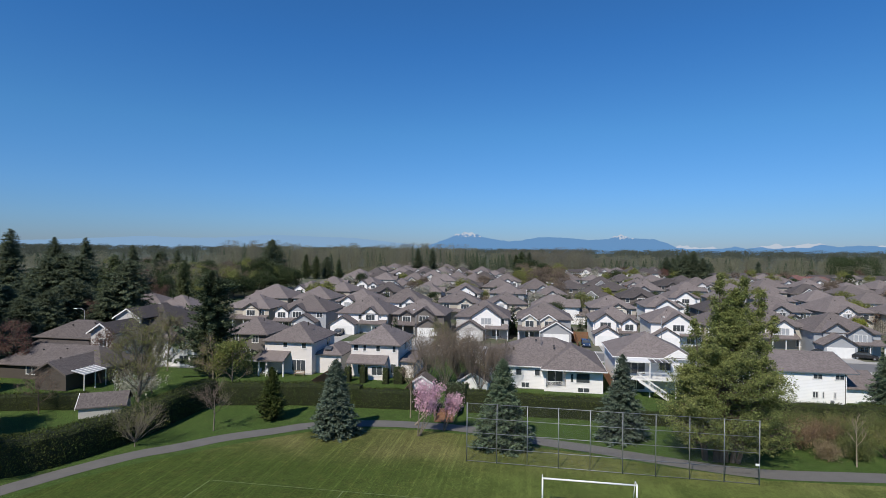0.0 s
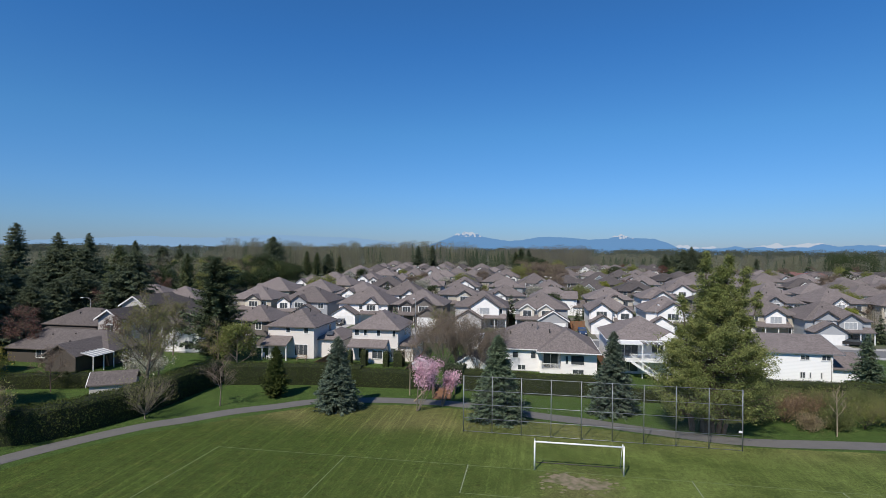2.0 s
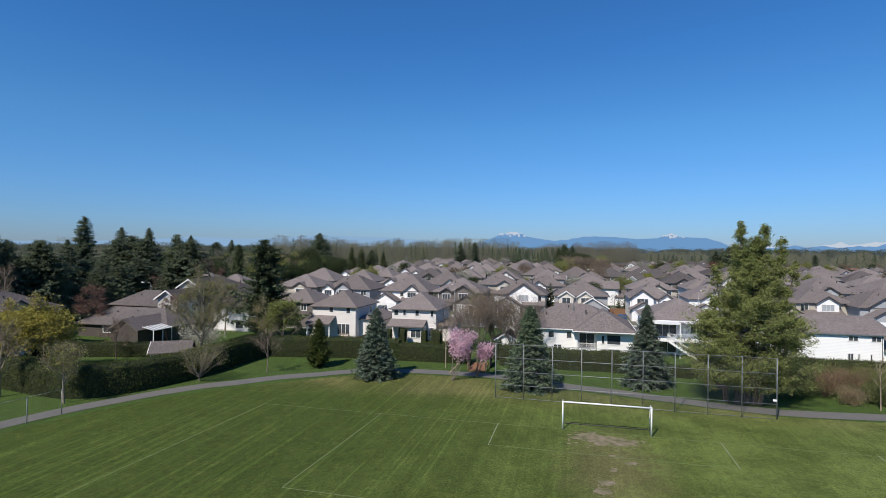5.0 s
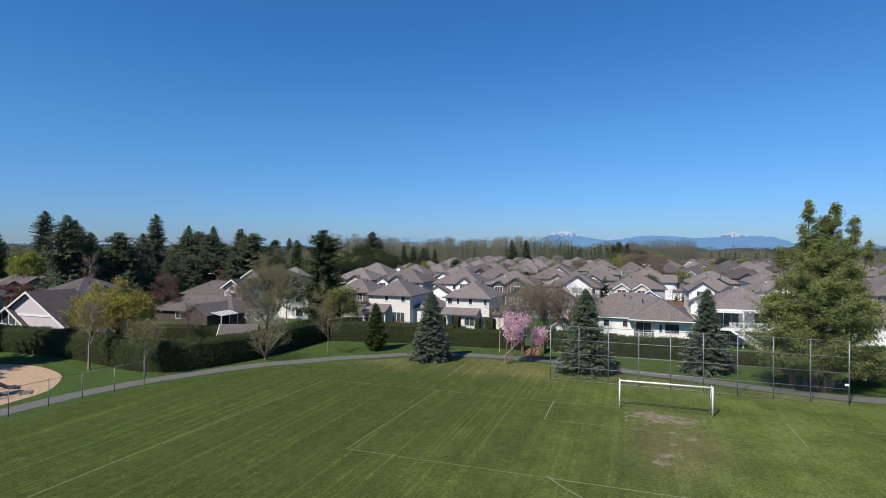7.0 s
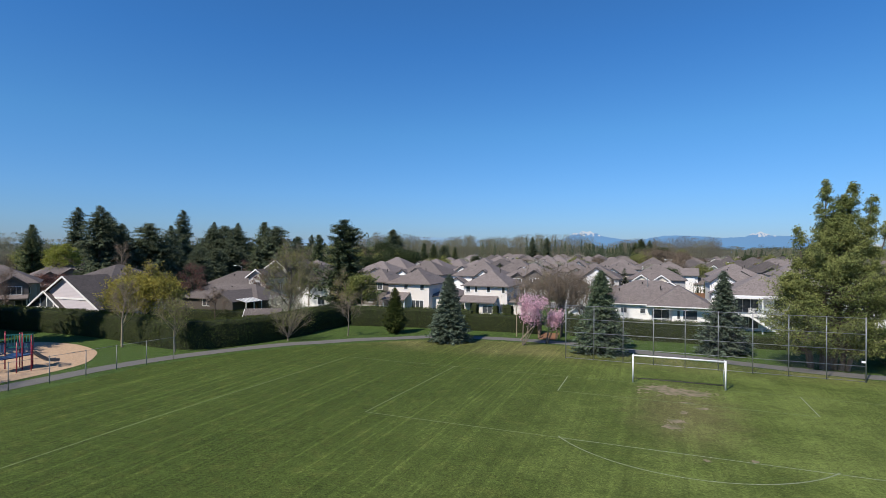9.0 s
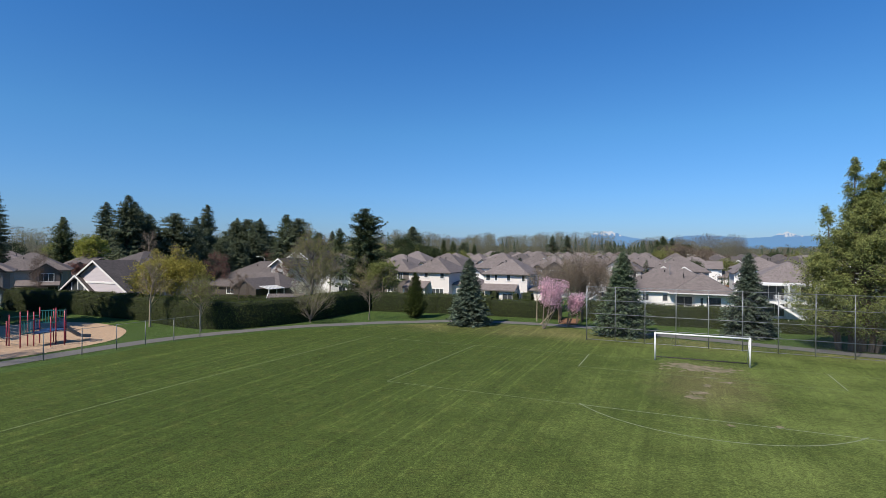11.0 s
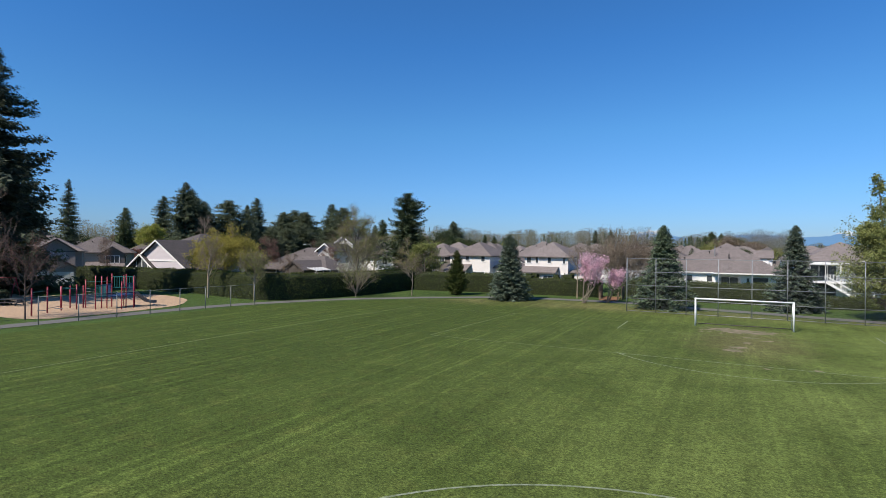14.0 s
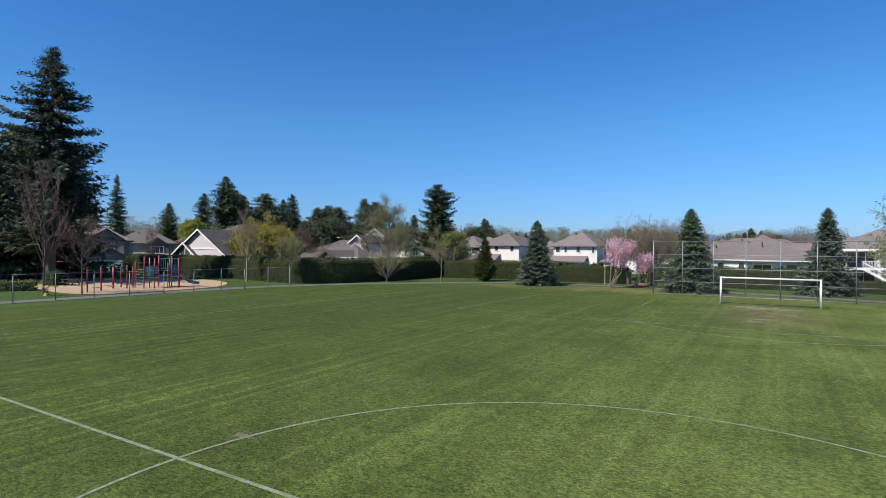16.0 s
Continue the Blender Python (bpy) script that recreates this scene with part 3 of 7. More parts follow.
def snow_cap(rows, dist, seed, line):
    """Broken snow fields under a crest: ragged patches that thin out below the snow line."""
    g, rows = Geo(), sorted(rows)
    bs, hs = np.array([r[0] for r in rows]), np.array([r[1] for r in rows])
    step, tall = 0.045, 3.0
    for q in np.arange(bs[0], bs[-1], step):
        top = float(np.interp(q, bs, hs)) + 6.0 * noise.fractal(Vector((q * 1.3, seed, 0)), 0.9, 2.0, 5)
        z = top + 1
        while z > line:
            patch = noise.fractal(Vector((q * 3.2, z * 0.045, seed)), 0.8, 2.1, 4)
            if patch + (z - line) / (hs.max() - line) * 0.9 > 0.38:
                lean = 0.3 * step
                g.poly(bearing(q + step + lean, dist, z - tall), bearing(q - lean, dist, z - tall), bearing(q, dist, z), bearing(q + step, dist, z))
            z -= tall
    # the snow glows by itself, its haze is in the colour
    tagged(part("snow_cap", g, SNOW), "white self-lit snow cap on a distant peak", "snow", kind="structure")


snow_cap([(8.7, 120), (8.3, 138), (7.95, 156), (7.6, 147), (7.15, 172), (6.75, 158), (6.35, 168), (6.05, 150), (5.8, 155), (5.4, 134)], 4440, 1.0, 128)
snow_cap([(-7.7, 115), (-8.2, 130), (-8.5, 142), (-8.75, 137), (-9.1, 154), (-9.4, 140), (-9.7, 136), (-9.9, 125), (-10.6, 122)], 4440, 1.0, 116)

# ---- plants ----
def kites(p, d, s, length, width):
    """Pointed leaves: from p along d, broad across s at the stalk end."""
    length, width = np.asarray(length).reshape(-1, 1), np.asarray(width).reshape(-1, 1)
    foot = p + d * length * 0.1
    return np.stack([foot - s * width / 2, foot + s * width / 2, p + d * length], 1)


def unit(v):
    return v / np.maximum(np.linalg.norm(v, axis=-1, keepdims=True), 1e-9)


def segments(geo, a, b, r0, r1, n=4):
    """Many tapering twigs at once."""
    a, b = np.asarray(a, float), np.asarray(b, float)
    if not len(a):
        return
    r0, r1 = np.asarray(r0).reshape(-1, 1), np.asarray(r1).reshape(-1, 1)
    d = unit(b - a)
    ref = np.where(np.abs(d[:, 2:3]) < 0.9, [[0, 0, 1.0]], [[1.0, 0, 0]])
    s = unit(np.cross(d, ref))
    u = np.cross(d, s)
    ring = [(math.cos(2 * math.pi * i / n), math.sin(2 * math.pi * i / n)) for i in range(n)]
    low = [a + (s * c + u * e) * r0 for c, e in ring]
    high = [b + (s * c + u * e) * r1 for c, e in ring]
    for i in range(n):
        j = (i + 1) % n
        geo.many(np.stack([low[i], low[j], high[j], high[i]], 1))


def conifer(h, r, seed, whorls=34, per=11, pairs=5, droop=0.25, power=0.8, bottom=0.04, ragged=0.2, leaf=1.0, lift=0.35, hang=-0.15, limbs=True, loose=0.8):
    """The sprays and the trunk of a conifer with its branches in tiers."""
    rng = np.random.default_rng(seed)
    crown, wood = Geo(), Geo()
    wood.tube((0, 0, 0), (0, 0, h * 0.55), h * 0.02 + 0.03, h * 0.011 + 0.02, 8)
    wood.tube((0, 0, h * 0.55), (0, 0, h * 0.97), h * 0.011 + 0.02, 0.015, 6)
    zs = bottom * h + (h * 0.985 - bottom * h) * (np.arange(whorls) / (whorls - 1)) ** 0.92
    z = np.repeat(zs, per)
    n = len(z)
    z = z + rng.normal(0, loose * h / whorls, n)
    z = z.clip(bottom * h * 0.7, h * 0.99)
    az = rng.uniform(0, 2 * math.pi, n)
    prof = (1 - z / h).clip(0.01) ** power
    big = 1 + ragged * np.sin(az * 2 + z * 7 / h) * 0.5
    rad = r * prof * rng.uniform(1 - ragged, 1 + ragged * 0.6, n) * big + 0.02 * r
    out = np.stack([np.cos(az), np.sin(az), 0 * az], 1)
    side = np.stack([-np.sin(az), np.cos(az), 0 * az], 1)
    dr = droop * rng.uniform(0.5, 1.4, n) - 0.5 * droop * (z / h)

    def along(s):
        rise = rad * (-dr * s + lift * s * s * np.abs(dr))
        return out * (rad * s)[:, None] + np.stack([0 * z, 0 * z, z + rise], 1)

    ok = rad > 0.3 * r
    if limbs:
        segments(wood, along(0)[ok], along(0.8)[ok], 0.012 + rad[ok] * 0.012, np.full(ok.sum(), 0.008), 3)
    for k in range(pairs):
        s = 0.12 + 0.88 * (k + rng.uniform(0, 0.8, n)) / pairs
        for sign in (-1, 1):
            p = along(s) + rng.normal(0, 0.03 * r * loose, (n, 3))
            d = unit(out * rng.uniform(0.5, 1.1, (n, 1)) + sign * side * rng.uniform(0.4, 1.0, (n, 1)) + np.array([0, 0, 1]) * rng.normal(hang, 0.34, (n, 1)))
            up = np.array([[0, 0, 1.0]]) + rng.normal(0, 0.5, (n, 3))
            sd = unit(np.cross(d, up))
            length = leaf * (rad * 0.42 * (1.15 - 0.6 * s) + 0.12 * r * 0.35) * rng.uniform(0.7, 1.3, n)
            crown.many(kites(p, d, sd, length, length * rng.uniform(0.45, 0.75, n)))
    p = along(0.85)
    d = unit(along(1.0) - p + rng.normal(0, 0.03, (n, 3)))
    sd = unit(np.cross(d, np.array([[0, 0, 1.0]]) + rng.normal(0, 0.4, (n, 3))))
    length = leaf * (rad * 0.3 + 0.05)
    crown.many(kites(p, d, sd, length, length * 0.5))
    return crown, wood


def broadleaf(h, spread, seed, trunk=0.25, limbs=9, second=6, third=5, fork=0.25, upward=0.8, twig=0.5, leader=True, thick=1.0, fourth=0):
    """Limbs of a leafless tree, and the ends and ways of its twigs."""
    rng = np.random.default_rng(seed)
    wood = Geo()
    r_base = h * 0.016 * thick + 0.02
    top = np.array([0, 0, h * (0.8 if leader else fork + 0.08)]) + np.r_[rng.normal(0, 0.03 * h, 2), 0]
    knee = top * 0.5 + np.r_[rng.normal(0, 0.02 * h, 2), 0]
    segments(wood, [np.zeros(3), knee], [knee, top], [r_base, r_base * 0.65], [r_base * 0.65, r_base * 0.25], 8)
    a_all, b_all, r0, r1 = [], [], [], []

    def spring(p, d, length, rad, level, counts):
        """One branch in two bends and what grows from it."""
        bend = unit(d + rng.normal(0, 0.16, 3) + np.array([0, 0, 0.12 * upward]))
        m = p + d * length * 0.5
        e = m + bend * length * 0.5
        a_all.extend((p, m))
        b_all.extend((m, e))
        r0.extend((rad, rad * 0.7))
        r1.extend((rad * 0.7, rad * 0.4))
        if level >= len(counts):
            ends.append(np.r_[e, bend])
            return
        for i in range(counts[level]):
            s = rng.uniform(0.3, 1.0)
            q = p + d * length * min(s, 0.5) + bend * length * max(s - 0.5, 0)
            w = unit(rng.normal(0, 1, 3))
            nd = unit(bend * 1.0 + w * 0.75 + np.array([0, 0, 0.35 * upward]))
            spring(q, nd, length * rng.uniform(0.35, 0.62), rad * 0.5, level + 1, counts)

    ends = []
    counts = [second, third] + ([fourth] if fourth else [])
    for i in range(limbs):
        f = fork + (0.75 - fork) * (i / max(limbs - 1, 1)) if leader else fork + rng.uniform(-0.03, 0.07)
        p = np.array([0, 0, 1.0]) * h * f
        p = p + (top * f / 0.8 - p) * 0.6 * (1 if leader else 0)
        az = i * 2.4 + rng.uniform(-0.4, 0.4)
        slope = upward * rng.uniform(0.6, 1.3)
        d = unit(np.array([math.cos(az), math.sin(az), slope]))
        reach = spread * (1.15 - 0.75 * max(0, f - fork) / (1 - fork)) * rng.uniform(0.75, 1.1)
        reach = min(reach * math.hypot(1, slope), (h * 1.02 - p[2]) / max(d[2], 0.2))
        spring(p, d, reach * 0.75, r_base * 0.45, 0, counts)
    segments(wood, a_all, b_all, np.maximum(r0, 0.006), np.maximum(r1, 0.004), 3)
    return wood, np.array(ends)


def tufts(ends, count, size, seed, scatter=0.25, aspect=0.6):
    """Small leaves round the twigs' ends."""
    rng = np.random.default_rng(seed)
    e = np.repeat(ends, count, 0)
    n = len(e)
    p = e[:, :3] + rng.normal(0, scatter, (n, 3)) - e[:, 3:] * rng.uniform(0, scatter * 2, (n, 1))
    d = unit(rng.normal(0, 1, (n, 3)) + np.array([0, 0, 0.3]))
    s = unit(np.cross(d, rng.normal(0, 1, (n, 3))))
    length = size * rng.uniform(0.6, 1.3, n)
    g = Geo()
    g.many(kites(p, d, s, length, length * aspect))
    return g


def leaf_cloud(h, low, r, count, size, seed, clumps=60, clump_r=0.9, squash=0.9):
    """Leaves in clumps near the outside of an uneven crown."""
    rng = np.random.default_rng(seed)
    d = unit(rng.normal(0, 1, (clumps, 3)))
    d[:, 2] = np.where(d[:, 2] < -0.5, -d[:, 2], d[:, 2])
    far = rng.uniform(0.45, 1.0, (clumps, 1)) ** 0.5 * rng.uniform(0.85, 1.1, (clumps, 1))
    mid = np.array([0, 0, (h + low) / 2])
    c = mid + d * far * np.array([r, r, (h - low) / 2 * squash])
    e = np.repeat(c, count, 0)
    n = len(e)
    p = e + rng.normal(0, clump_r * 0.5, (n, 3)) * np.array([1, 1, 0.75])
    w = unit(rng.normal(0, 1, (n, 3)) + np.array([0, -0.2, 0.5]))
    s = unit(np.cross(w, rng.normal(0, 1, (n, 3))))
    length = size * rng.uniform(0.6, 1.4, n)
    g = Geo()
    g.many(kites(p, w, s, length, length * 0.65))
    return g


def plant(name, label, category, x, y, parts, turn=0.0, size=1.0, group=""):
    ob = base(name, label, category, pose(x, y, 0, 0, 0, turn), group)
    ob.scale = (size, size, size)
    for pname, mesh, mat in parts:
        part(pname, mesh, mat, ob)
    return ob


def copy_plant(ob, x, y, turn, size):
    c = copy_thing(ob, pose(x, y, 0, 0, 0, turn))
    c.scale = (size, size, size)
    return c


def hedge(label, line, width, height, seed, mat, density=26, size=0.22):
    """A clipped hedge along a line: a core coloured as inner shade, and its leaves."""
    rng = np.random.default_rng(seed)
    pts = smooth_line([(x, y, 0) for x, y in line], 0.8)
    ob = base("hedge", label, "hedge")
    core, leaves, frames = Geo(), Geo(), []
    for i, p in enumerate(pts):
        d = (pts[min(i + 1, len(pts) - 1)] - pts[max(i - 1, 0)]).normalized()
        s = Vector((-d.y, d.x, 0))
        hh = height * (1 + 0.07 * noise.noise(p * 0.5 + Vector((seed, 0, 0))))
        ww = width * (1 + 0.12 * noise.noise(p * 0.4 + Vector((0, seed, 3)))) / 2
        prof = [(-ww * 0.96, 0), (-ww, hh * 0.45), (-ww * 0.9, hh * 0.88), (-ww * 0.6, hh), (ww * 0.6, hh), (ww * 0.9, hh * 0.88), (ww, hh * 0.45), (ww * 0.96, 0)]
        frames.append([np.array(p + s * a + Vector((0, 0, z))) for a, z in prof])
    quads = []
    for a, b in zip(frames, frames[1:]):
        for k in range(7):
            quads.append([a[k], b[k], b[k + 1], a[k + 1]])
    core_q = np.array(quads)
    centre = core_q.mean(1, keepdims=True)
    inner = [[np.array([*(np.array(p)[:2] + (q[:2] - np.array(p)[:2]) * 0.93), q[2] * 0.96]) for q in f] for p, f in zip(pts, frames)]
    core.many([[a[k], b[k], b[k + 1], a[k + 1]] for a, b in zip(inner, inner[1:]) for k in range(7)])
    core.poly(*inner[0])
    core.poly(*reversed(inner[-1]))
    ends = [[f[0], f[7], f[5], f[2]] for f in (frames[0], frames[-1])]
    q = np.concatenate([core_q, np.array(ends)])
    area = np.linalg.norm(np.cross(q[:, 1] - q[:, 0], q[:, 3] - q[:, 0]), axis=1)
    pick = np.repeat(np.arange(len(q)), rng.poisson(area * density))
    u, v = rng.uniform(0, 1, (2, len(pick), 1))
    c = q[pick]
    p = (c[:, 0] * (1 - u) + c[:, 1] * u) * (1 - v) + (c[:, 3] * (1 - u) + c[:, 2] * u) * v
    nrm = unit(np.cross(c[:, 1] - c[:, 0], c[:, 3] - c[:, 0]))
    mid = np.array(pts).mean(0)
    p = p + rng.normal(0, 0.07, p.shape)
    d = unit(rng.normal(0, 0.7, p.shape) + nrm * rng.uniform(-0.2, 0.9, (len(p), 1)) * 1.0 + np.array([0, 0, 0.7]))
    s = unit(np.cross(d, nrm + rng.normal(0, 0.35, p.shape)))
    length = size * rng.uniform(0.6, 1.6, len(p))
    leaves.many(kites(p - d * length[:, None] * 0.3, d, s, length, length * 0.6))
    part("core", core, M_HEDGE_SHADE, ob)
    part("foliage", leaves, mat, ob)
    return ob


def far_trees(name, label, spots, mat, seed, conical=False, clumps=34, kind="stuff", fine=1.0):
    """Many trees far off as one mesh. spots: x, y, height, radius."""
    rng = np.random.default_rng(seed)
    spots = np.asarray(spots)
    e = np.repeat(spots, clumps, 0)
    n = len(e)
    f = rng.uniform(0.05, 1, n) ** (1.0 if conical else 0.8)
    az = rng.uniform(0, 2 * math.pi, n)
    wide = (1.02 - f) if conical else np.sqrt(np.clip(1 - (2 * (f - 0.55) / 1.1) ** 2, 0.03, 1))
    lobe = 1 + 0.25 * np.sin(3 * az + e[:, 0]) * np.sin(7 * f + e[:, 1])
    rad = e[:, 3] * wide * np.sqrt(rng.uniform(0.3, 1, n)) * lobe
    out = np.stack([np.cos(az), np.sin(az), 0 * az], 1)
    p = out * rad[:, None] + np.stack([e[:, 0], e[:, 1], e[:, 2] * (f if conical else 0.12 + 0.88 * f)], 1)
    d = unit(out * (0.8 if conical else 0.2) + np.array([0, 0, -0.3 if conical else 0.8]) + rng.normal(0, 0.5, (n, 3)))
    s = unit(np.cross(d, out + np.array([0, 0, 0.5]) + rng.normal(0, 0.5, (n, 3))))
    length = fine * (0.35 + e[:, 3] * 0.2) * rng.uniform(0.6, 1.3, n)
    g = Geo()
    g.many(kites(p - d * length[:, None] * 0.4, d, s, length, length * (0.6 if conical else 0.5)))
    segments(g, np.c_[spots[:, :2], 0 * spots[:, 0]], np.c_[spots[:, :2], spots[:, 2] * 0.9], spots[:, 3] * 0.06, spots[:, 3] * 0.01, 4)
    return tagged(part(name, g, mat), label, "trees", kind=kind)

# ---- houses ----
def hip_roof(g, x0, y0, x1, y1, z, pitch, over=0.45, thick=0.16):
    """A hip roof over a rectangle; returns the height of its ridge."""
    x0, y0, x1, y1 = x0 - over, y0 - over, x1 + over, y1 + over
    z -= over * pitch
    w, d = x1 - x0, y1 - y0
    top = z + min(w, d) / 2 * pitch
    if w >= d:
        a, b = (x0 + d / 2, (y0 + y1) / 2, top), (x1 - d / 2, (y0 + y1) / 2, top)
    else:
        a, b = ((x0 + x1) / 2, y0 + w / 2, top), ((x0 + x1) / 2, y1 - w / 2, top)
    c = [(x0, y0, z), (x1, y0, z), (x1, y1, z), (x0, y1, z)]
    low = [(x, y, z - thick) for x, y, z in c]
    if w >= d:
        tops = [(0, 1, 9, 8), (1, 2, 9), (2, 3, 8, 9), (3, 0, 8)]
    else:
        tops = [(0, 1, 8), (1, 2, 9, 8), (2, 3, 9), (3, 0, 8, 9)]
    g.solid(c + low + [a, b], tops + [(7, 6, 5, 4)] + [(i, i + 4, (i + 1) % 4 + 4, (i + 1) % 4) for i in range(4)])
    return top


def eaves_trim(g, x0, y0, x1, y1, z, pitch, over=0.45):
    """White gutter boards round a hip roof's eaves."""
    zz, pts = z - over * pitch, []
    for o in (over + 0.01, over + 0.09):
        for h in (zz - 0.13, zz + 0.02):
            pts += [(x0 - o, y0 - o, h), (x1 + o, y0 - o, h), (x1 + o, y1 + o, h), (x0 - o, y1 + o, h)]
    faces = []
    for i in range(4):
        j = (i + 1) % 4
        faces += [(8 + i, 8 + j, 12 + j, 12 + i), (12 + i, 12 + j, 4 + j, 4 + i), (i, j, 8 + j, 8 + i)]
    g.solid(pts, faces)


def front_gable(walls, roof, trim, xc, w, z, y0, y1, pitch, over=0.4, wall=True):
    """A gable towards -y, its ridge running back from y0 to y1."""
    top = z + w / 2 * pitch
    half, low = w / 2 + over, z - over * pitch
    for s in (-1, 1):
        q = [(xc + s * half, y0 - over, low), (xc, y0 - over, top), (xc, y1, top), (xc + s * half, y1, low)]
        if s > 0:
            q = q[::-1]
        roof.slab([(x, y, zz + 0.14) for x, y, zz in q], 0.14)
    k = 0.28
    trim.prism([(xc - half, low + 0.16), (xc - half, low + 0.16 - k), (xc, top + 0.16 - k), (xc + half, low + 0.16 - k), (xc + half, low + 0.16), (xc, top + 0.16)], y0 - over - 0.08, y0 - over - 0.01)
    if wall:
        walls.prism([(xc - w / 2, z), (xc + w / 2, z), (xc, top)], y0, y0 + 0.3)
    return top


def window(parent, face, u, z, w, h, at, split=1, name="window", sill=False, frame_mat=None, pane=None):
    """A framed window on a side: u along the side, z its lower edge, at the wall's place."""
    g, q = Geo(), Geo()
    f = 0.12
    xs = [-w / 2 - f, -w / 2]
    for i in range(1, split):
        xs += [-w / 2 + w * i / split - 0.03, -w / 2 + w * i / split + 0.03]
    xs += [w / 2, w / 2 + f]
    zs, nx = [-f, 0, h, h + f], len(xs)
    pts = [(x, y, zz) for y in (-0.06, 0.02) for zz in zs for x in xs]
    faces = []
    for r in range(3):
        for c in range(nx - 1):
            a = r * nx + c
            if r == 1 and c % 2 == 1:
                for i, j in ((a, a + 1), (a + 1, a + nx + 1), (a + nx + 1, a + nx), (a + nx, a)):
                    faces.append((j, i, i + 4 * nx, j + 4 * nx))
                continue
            faces.append((a, a + 1, a + nx + 1, a + nx))
    for i, j in ((0, nx - 1), (nx - 1, 4 * nx - 1), (4 * nx - 1, 3 * nx), (3 * nx, 0)):
        faces.append((i, i + 4 * nx, j + 4 * nx, j))
    g.solid(pts, faces)
    if sill:
        g.box(-w / 2 - 0.14, -0.12, -f - 0.05, w / 2 + 0.14, 0.0, -f)
    q.box(-w / 2, -0.015, 0, w / 2, 0.02, h)
    turn = {"front": 0, "back": 180, "left": -90, "right": 90}[face]
    m = {"front": pose(u, at, z), "back": pose(u, at, z, 0, 0, 180), "left": pose(at, u, z, 0, 0, -90), "right": pose(at, u, z, 0, 0, 90)}[face]
    fr = part(name, g, frame_mat or M_TRIM, parent, at=m)
    part("pane", q, pane or M_GLASS, fr)
    return fr


def garage_door(parent, xc, y, w, h, mat=None):
    g = Geo()
    rows, cols = 4, max(2, int(w / 0.62))
    g.box(xc - w / 2, y - 0.03, 0.02, xc + w / 2, y + 0.05, h)
    for i in range(rows):
        for k in range(cols):
            x0, z0 = xc - w / 2 + w * k / cols + 0.05, 0.04 + h * i / rows + 0.05
            g.box(x0, y - 0.05, z0, x0 + w / cols - 0.1, y - 0.03, z0 + h / rows - 0.1)
    return part("garage_door", g, mat or M_TRIM, parent, "white panelled garage door")


def vents(parent, spots):
    for x, y, z in spots:
        g = Geo()
        g.tube((x, y, z - 0.3), (x, y, z + 0.25), 0.08, n=6)
        g.tube((x, y, z + 0.25), (x, y, z + 0.33), 0.14, n=6)
        part("roof_vent", g, M_DARK, parent)


